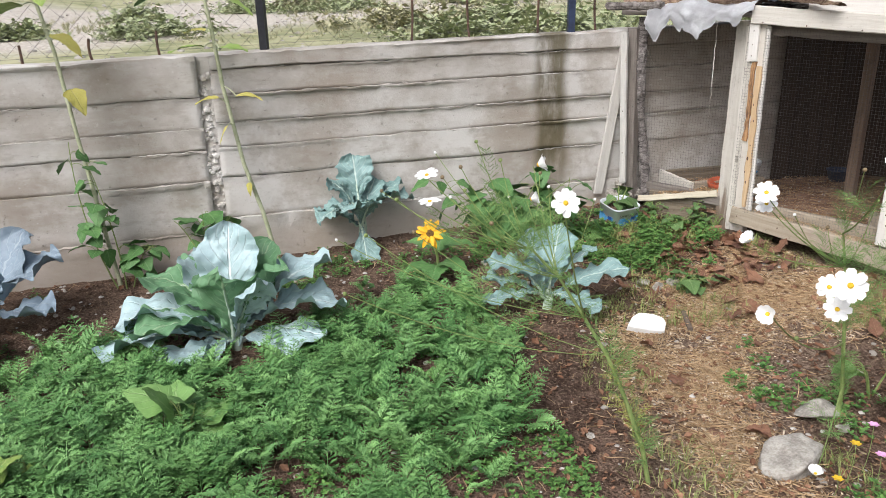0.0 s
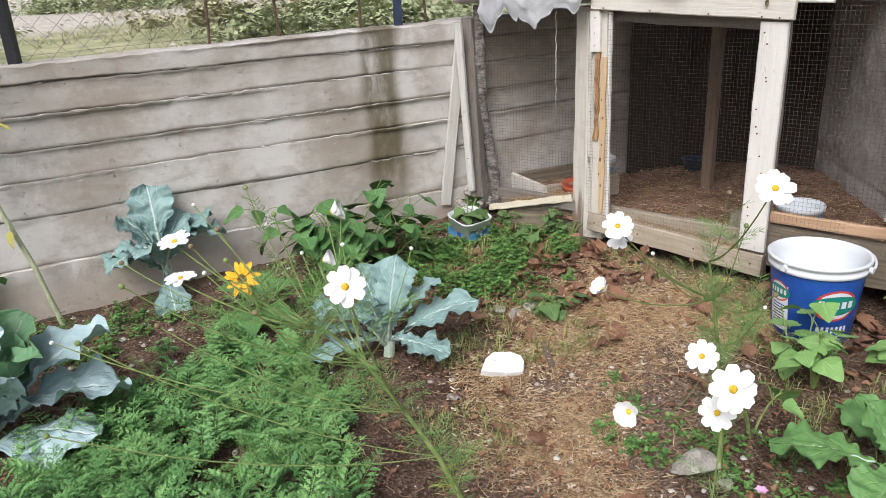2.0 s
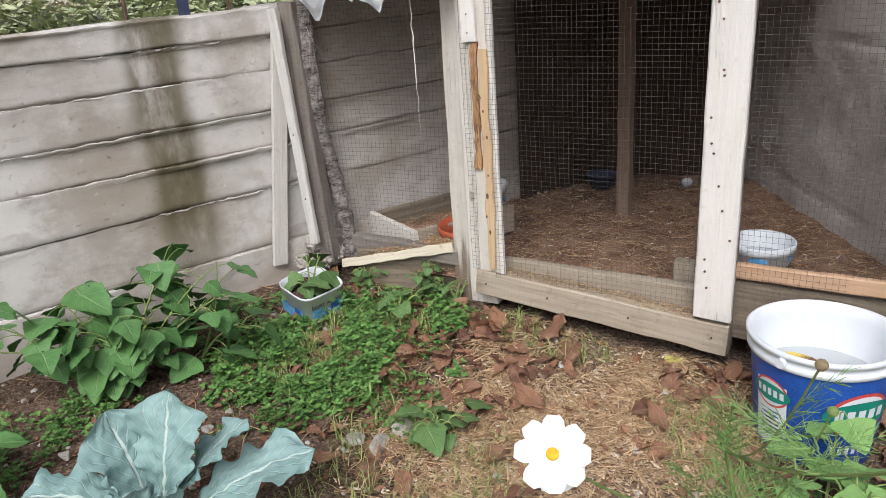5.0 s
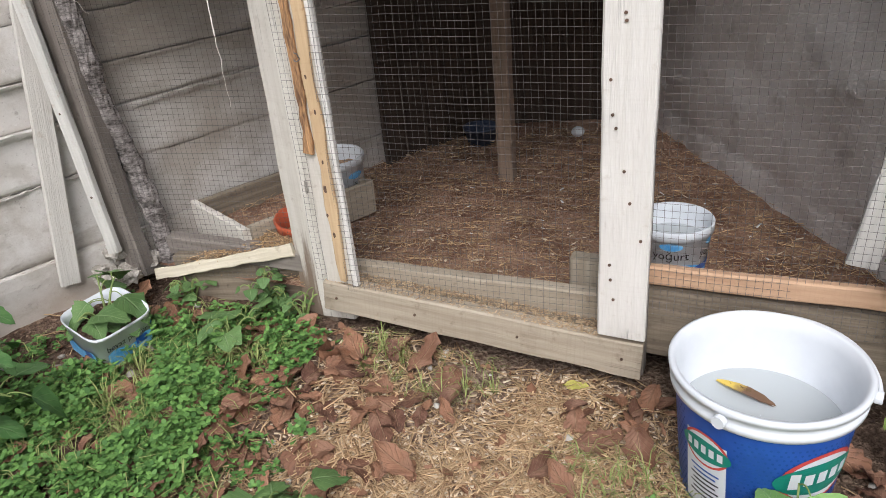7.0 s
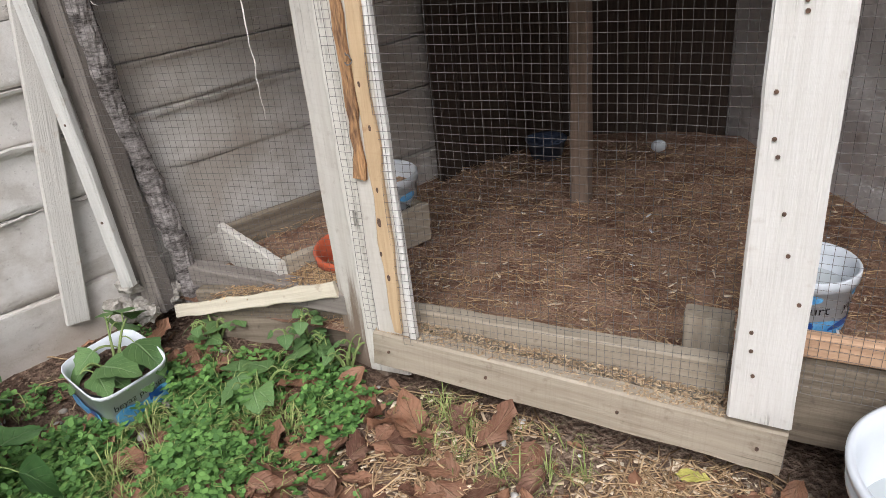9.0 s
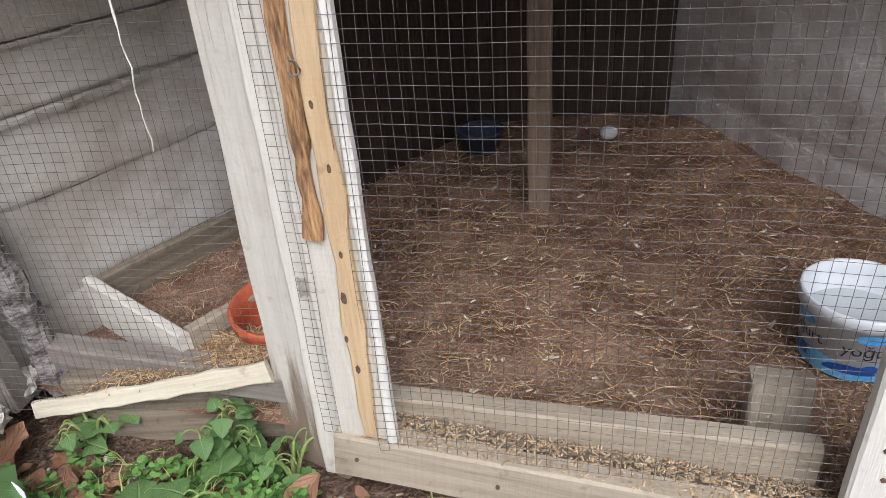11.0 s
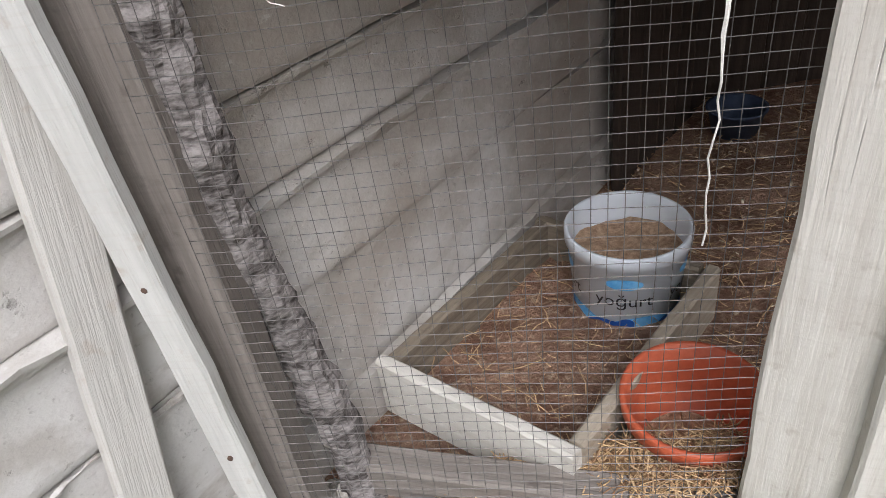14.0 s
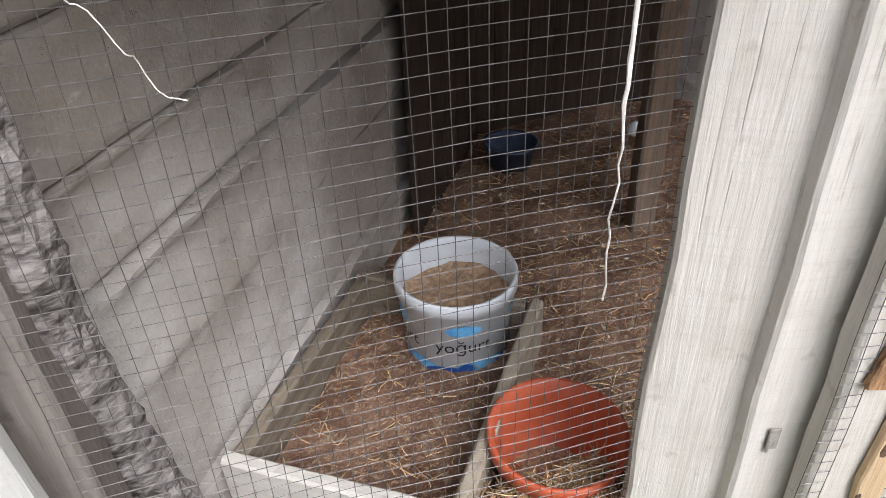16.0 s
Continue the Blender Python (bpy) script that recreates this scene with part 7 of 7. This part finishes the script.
    for (cx, cy), sd, n in spots:
        made = 0
        while made < n:
            x, y = rng.gauss(cx, sd), rng.gauss(cy, sd)
            wall_gap = (Vector((x, y)) - WALL0).dot(WALLN)
            if coop_side(x, y) < 0.06 or wall_gap > -0.06 or math.hypot(x - 1.925, y - 2.612) < 0.17:
                continue
            s = rng.uniform(0.6, 1.4)
            ob = new("dead_leaf", rng.choice(kinds))
            ob.matrix_basis = lay(x, y, gz(x, y) + 0.014, rng.uniform(0, 360), rng.gauss(0, 12), rng.gauss(0, 12), s)
            tagged(ob, "curled brown fallen leaf on the ground", "leaf", "fallen leaves")
            made += 1
    bm = dead_leaf(3, 0.06)
    ob = part("yellow_leaf", bm, YELLEAF)
    ob.matrix_basis = lay(1.805, 2.985, gz(1.805, 2.985) + 0.006, 40)
    tagged(ob, "small yellow fallen leaf before the coop door", "leaf")


k = Mat("fallen_leaf_single", 0.7, spec=0.35)
n1, n2 = k.noise(26, 6, rough=0.65), k.noise(150, 4)
u, v, w = k.split("UV")
av = k.math("ABSOLUTE", k.math("SUBTRACT", v, 0.5))
ph = k.math("ABSOLUTE", k.math("SUBTRACT", k.math("FRACT", k.math("SUBTRACT", k.math("MULTIPLY", u, 7.0), k.math("MULTIPLY", av, 5.0))), 0.5))
vein = k.math("MAXIMUM", k.ramp(av, 0.035, 0.012), k.math("MULTIPLY", k.ramp(ph, 0.08, 0.03), 0.6))
c = k.mix(k.piece(), (0.11, 0.05, 0.034), (0.31, 0.155, 0.09))
c = k.mix(k.math("MULTIPLY", k.ramp(n1, 0.48, 0.66), 0.6), c, (0.31, 0.18, 0.12))
c = k.mix(k.math("MULTIPLY", k.ramp(n1, 0.44, 0.32), 0.8), c, (0.055, 0.03, 0.02))
c = k.mix(k.math("MULTIPLY", vein, 0.5), c, (0.40, 0.26, 0.16))
k.color(c).bump(k.math("ADD", n1, k.math("ADD", k.math("MULTIPLY", n2, 0.4), vein)), 0.9, 0.005)
DEADONE = k.m
build_litter()


# ---- stones ----
def build_stones():
    def stone(name, x, y, size, seed, flat, material, label, sink=0.3, yaw=0, stretch=1.4, subdiv=3, rough=0.45):
        rg = random.Random(seed)
        bm = bmesh.new()
        for n in range(16):
            d = Vector((rg.gauss(0, 1), rg.gauss(0, 1), rg.gauss(0, 1))).normalized() * size * rg.uniform(0.85, 1.1)
            bm.verts.new((d.x * stretch, d.y, d.z * flat))
        res = bmesh.ops.convex_hull(bm, input=bm.verts[:])
        bmesh.ops.delete(bm, geom=[v for v in bm.verts if not v.link_faces], context="VERTS")
        bmesh.ops.triangulate(bm, faces=bm.faces[:])
        bmesh.ops.subdivide_edges(bm, edges=bm.edges[:], cuts=4 if size > 0.04 else 2, use_grid_fill=True)
        bmesh.ops.smooth_vert(bm, verts=bm.verts[:], factor=0.5, use_axis_x=True, use_axis_y=True, use_axis_z=True)
        for v in bm.verts:
            q = v.co / size
            v.co += v.co.normalized() * size * (0.10 * noise.noise(q * 1.7 + Vector((seed, 0, 0))) + 0.06 * noise.noise(q * 5 + Vector((seed, 3, 0))))
        ob = part(name, bm, material)
        ob.matrix_basis = pose(x, y, gz(x, y) + size * flat * (1 - sink) * 0.8, 4, -3, yaw)
        tagged(ob, label, "stone")

    stone("stone", 1.0, 1.83, 0.095, 2, 0.6, STONEM, "large grey angular field stone in the soil", 0.4, 30, 1.3)
    stone("stone", 1.2, 2.08, 0.06, 5, 0.7, STONEM, "grey field stone beside the cosmos", 0.3, 10)
    for i, (x, y, s) in enumerate(((0.91, 3.12, 0.032), (0.975, 3.085, 0.036), (1.045, 3.12, 0.034), (0.36, 3.0, 0.03), (0.62, 2.62, 0.02), (1.25, 2.0, 0.025), (1.2, 2.85, 0.018), (0.55, 3.32, 0.02), (1.5, 2.1, 0.02), (0.3, 1.9, 0.018), (0.45, 2.0, 0.016), (2.1, 2.35, 0.03), (0.2, 3.35, 0.022), (1.02, 3.72, 0.022))):
        stone("stone", x, y, s, i + 9, 0.55, STONEM, "small pale stone lying on the soil", 0.2, i * 40, 1.2, 2)
    # rubble at the wall foot behind the planks
    for i, (x, y, z, s) in enumerate(((0.97, 4.04, 0.21, 0.038), (1.03, 4.03, 0.205, 0.032), (1.01, 4.05, 0.27, 0.03), (1.03, 3.955, 0.225, 0.026), (1.10, 4.05, 0.215, 0.034))):
        bm = lump(s, i + 40, 3, 0.8, 0.6, 2.2)
        ob = part("rubble", bm, STONEM)
        ob.matrix_basis = pose(x, y, z, 10 * i, 20, 50 * i)
        tagged(ob, "broken lump of grey concrete at the wall foot", "rubble", "rubble at the wall")
    # thick white fragment with an uneven outline
    bm = bmesh.new()
    ring = [(-0.082, -0.038), (-0.05, -0.046), (0.02, -0.05), (0.07, -0.042), (0.078, 0.0), (0.07, 0.035), (0.03, 0.052), (-0.03, 0.046), (-0.06, 0.02)]
    lo = [bm.verts.new((x, y, 0)) for x, y in ring]
    hi = [bm.verts.new((x * 0.97, y * 0.97, 0.03 + 0.004 * math.sin(i * 2))) for i, (x, y) in enumerate(ring)]
    for i in range(9):
        bm.faces.new((lo[i], lo[(i + 1) % 9], hi[(i + 1) % 9], hi[i]))
    bm.faces.new(hi)
    bm.faces.new(lo[::-1])
    bmesh.ops.bevel(bm, geom=bm.edges[:], offset=0.003, segments=1, affect="EDGES")
    ob = part("plaster_fragment", bm, WHITESTONE)
    ob.matrix_basis = pose(0.825, 2.748, gz(0.825, 2.748) + 0.014, 20, 4, -8)
    tagged(ob, "flat broken white plaster fragment on the way", "fragment")
    bm = bmesh.new()
    bm.from_mesh(board_mesh_data(0.16, 0.022, 0.01, 9))
    ob = part("wood_splinter", bm, DARKX)
    ob.matrix_basis = along((1.0, 2.72, gz(1.0, 2.72) + 0.006), (1.02, 2.87, gz(1.02, 2.87) + 0.006), (0, 0, 1))
    tagged(ob, "flat dark wood splinter on the trodden way", "wood piece")


def board_mesh_data(length, width, thick, seed):
    bm = board_mesh(length, width, thick, seed, 0.003, 0.8)
    me = bpy.data.meshes.new("splinter")
    bm.to_mesh(me)
    bm.free()
    return me


build_stones()


# small flowers by the stones
for i, (x, y, z, material) in enumerate(((1.12, 1.74, 0.10, POLLEN), (1.17, 1.70, 0.09, PINK), (1.24, 1.72, 0.09, PINK), (1.05, 1.68, 0.03, POLLEN), (1.2, 1.80, 0.12, PINK))):
    plant = thing("small_flower", "tiny yellow or lilac garden flower on a thin stalk", "flower", "small flowers by the stones")
    bm = bmesh.new()
    tube(bm, bend((x, y, gz(x, y) - 0.01), (x + 0.01, y, z), (0.008, 0, 0), 4), 0.001, 5)
    part("stalk", bm, STEM, plant)
    bm = bmesh.new()
    for k in range(6):
        leaf(bm, Matrix.Translation((x + 0.01, y, z)) @ pose(0, 0, 0, 0, 0, 60 * k) @ pose(0, 0, 0, 25), 0.017, 0.012, oval, 0.3, 0.2, nu=4, nv=2)
    part("petals", bm, material, plant)


# ---- the field behind the wall ----
def build_field():
    rng = random.Random(99)
    tufts = [blade_tuft(50 + i, 18, 0.14, 0.002) for i in range(6)]
    ps = []
    while len(ps) < 6500:
        a, b = rng.uniform(-9, 9), 0.5 + 11 * rng.random() ** 1.2
        p = WALL0 + WALLD * a + WALLN * b
        if noise.noise((p.x * 0.5, p.y * 0.5, 2.0)) < (-0.25 if a > -0.9 else 0.22):
            continue
        z = 0.97 + 0.034 * a * (1 if abs(a) < 5 else 0) + 0.045 * max(0, b - 2) ** 0.97 - 0.03
        ps.append((rng.randrange(6), lay(p.x, p.y, z, rng.uniform(0, 360), 0, 0, rng.uniform(0.25, 0.75))))
    tagged(strew("field_grass", tufts, ps, DRYGRASS), "dry olive grass of the field behind the wall", "grass", kind="stuff")
    # low bushy weeds in clumps
    bits = [chickweed_bits(80 + i) for i in range(6)]
    for i in range(26):
        a, b, r = rng.uniform(-6, 4.5), rng.uniform(1.2, 8.5), rng.uniform(0.35, 0.8)
        if a < -0.9 and b < 4:
            continue
        ps = []
        c = WALL0 + WALLD * a + WALLN * b
        z0 = 0.97 + 0.034 * a * (1 if abs(a) < 5 else 0) + 0.045 * max(0, b - 2) ** 0.97 - 0.03
        for k in range(90):
            x, y = rng.gauss(0, r * 0.45), rng.gauss(0, r * 0.35)
            ps.append((rng.randrange(6), lay(c.x + x, c.y + y, z0 + 0.09 * max(0.0, 1 - (x * x + y * y) / r ** 2) * rng.random(), rng.uniform(0, 360), rng.gauss(0, 15), rng.gauss(0, 15), rng.uniform(1.6, 3.6))))
        tagged(strew("field_weeds", bits, ps, FIELDWEED if i % 3 else DRYGRASS), "low bushy clump of weeds in the field", "weeds", kind="stuff")
    # rubble and pale stones strewn in the grass
    stones = [arrays(lump(0.02, 30 + i, 1, 0.6, 0.5)) for i in range(6)]
    ps = []
    for i in range(2600):
        a, b = rng.uniform(-9, 6), 0.5 + 13 * rng.random()
        p = WALL0 + WALLD * a + WALLN * b
        z = 0.97 + 0.034 * a * (1 if abs(a) < 5 else 0) + 0.045 * max(0, b - 2) ** 0.97 + 0.05 * noise.noise((p.x * 0.6, p.y * 0.6, 0.0))
        ps.append((rng.randrange(6), lay(p.x, p.y, z, rng.uniform(0, 360), 0, 0, 0.3 + 2.2 * rng.random() ** 4)))
    tagged(strew("field_stones", stones, ps, PEBBLE), "pale stones and rubble strewn in the field", "stones", kind="stuff")


build_field()
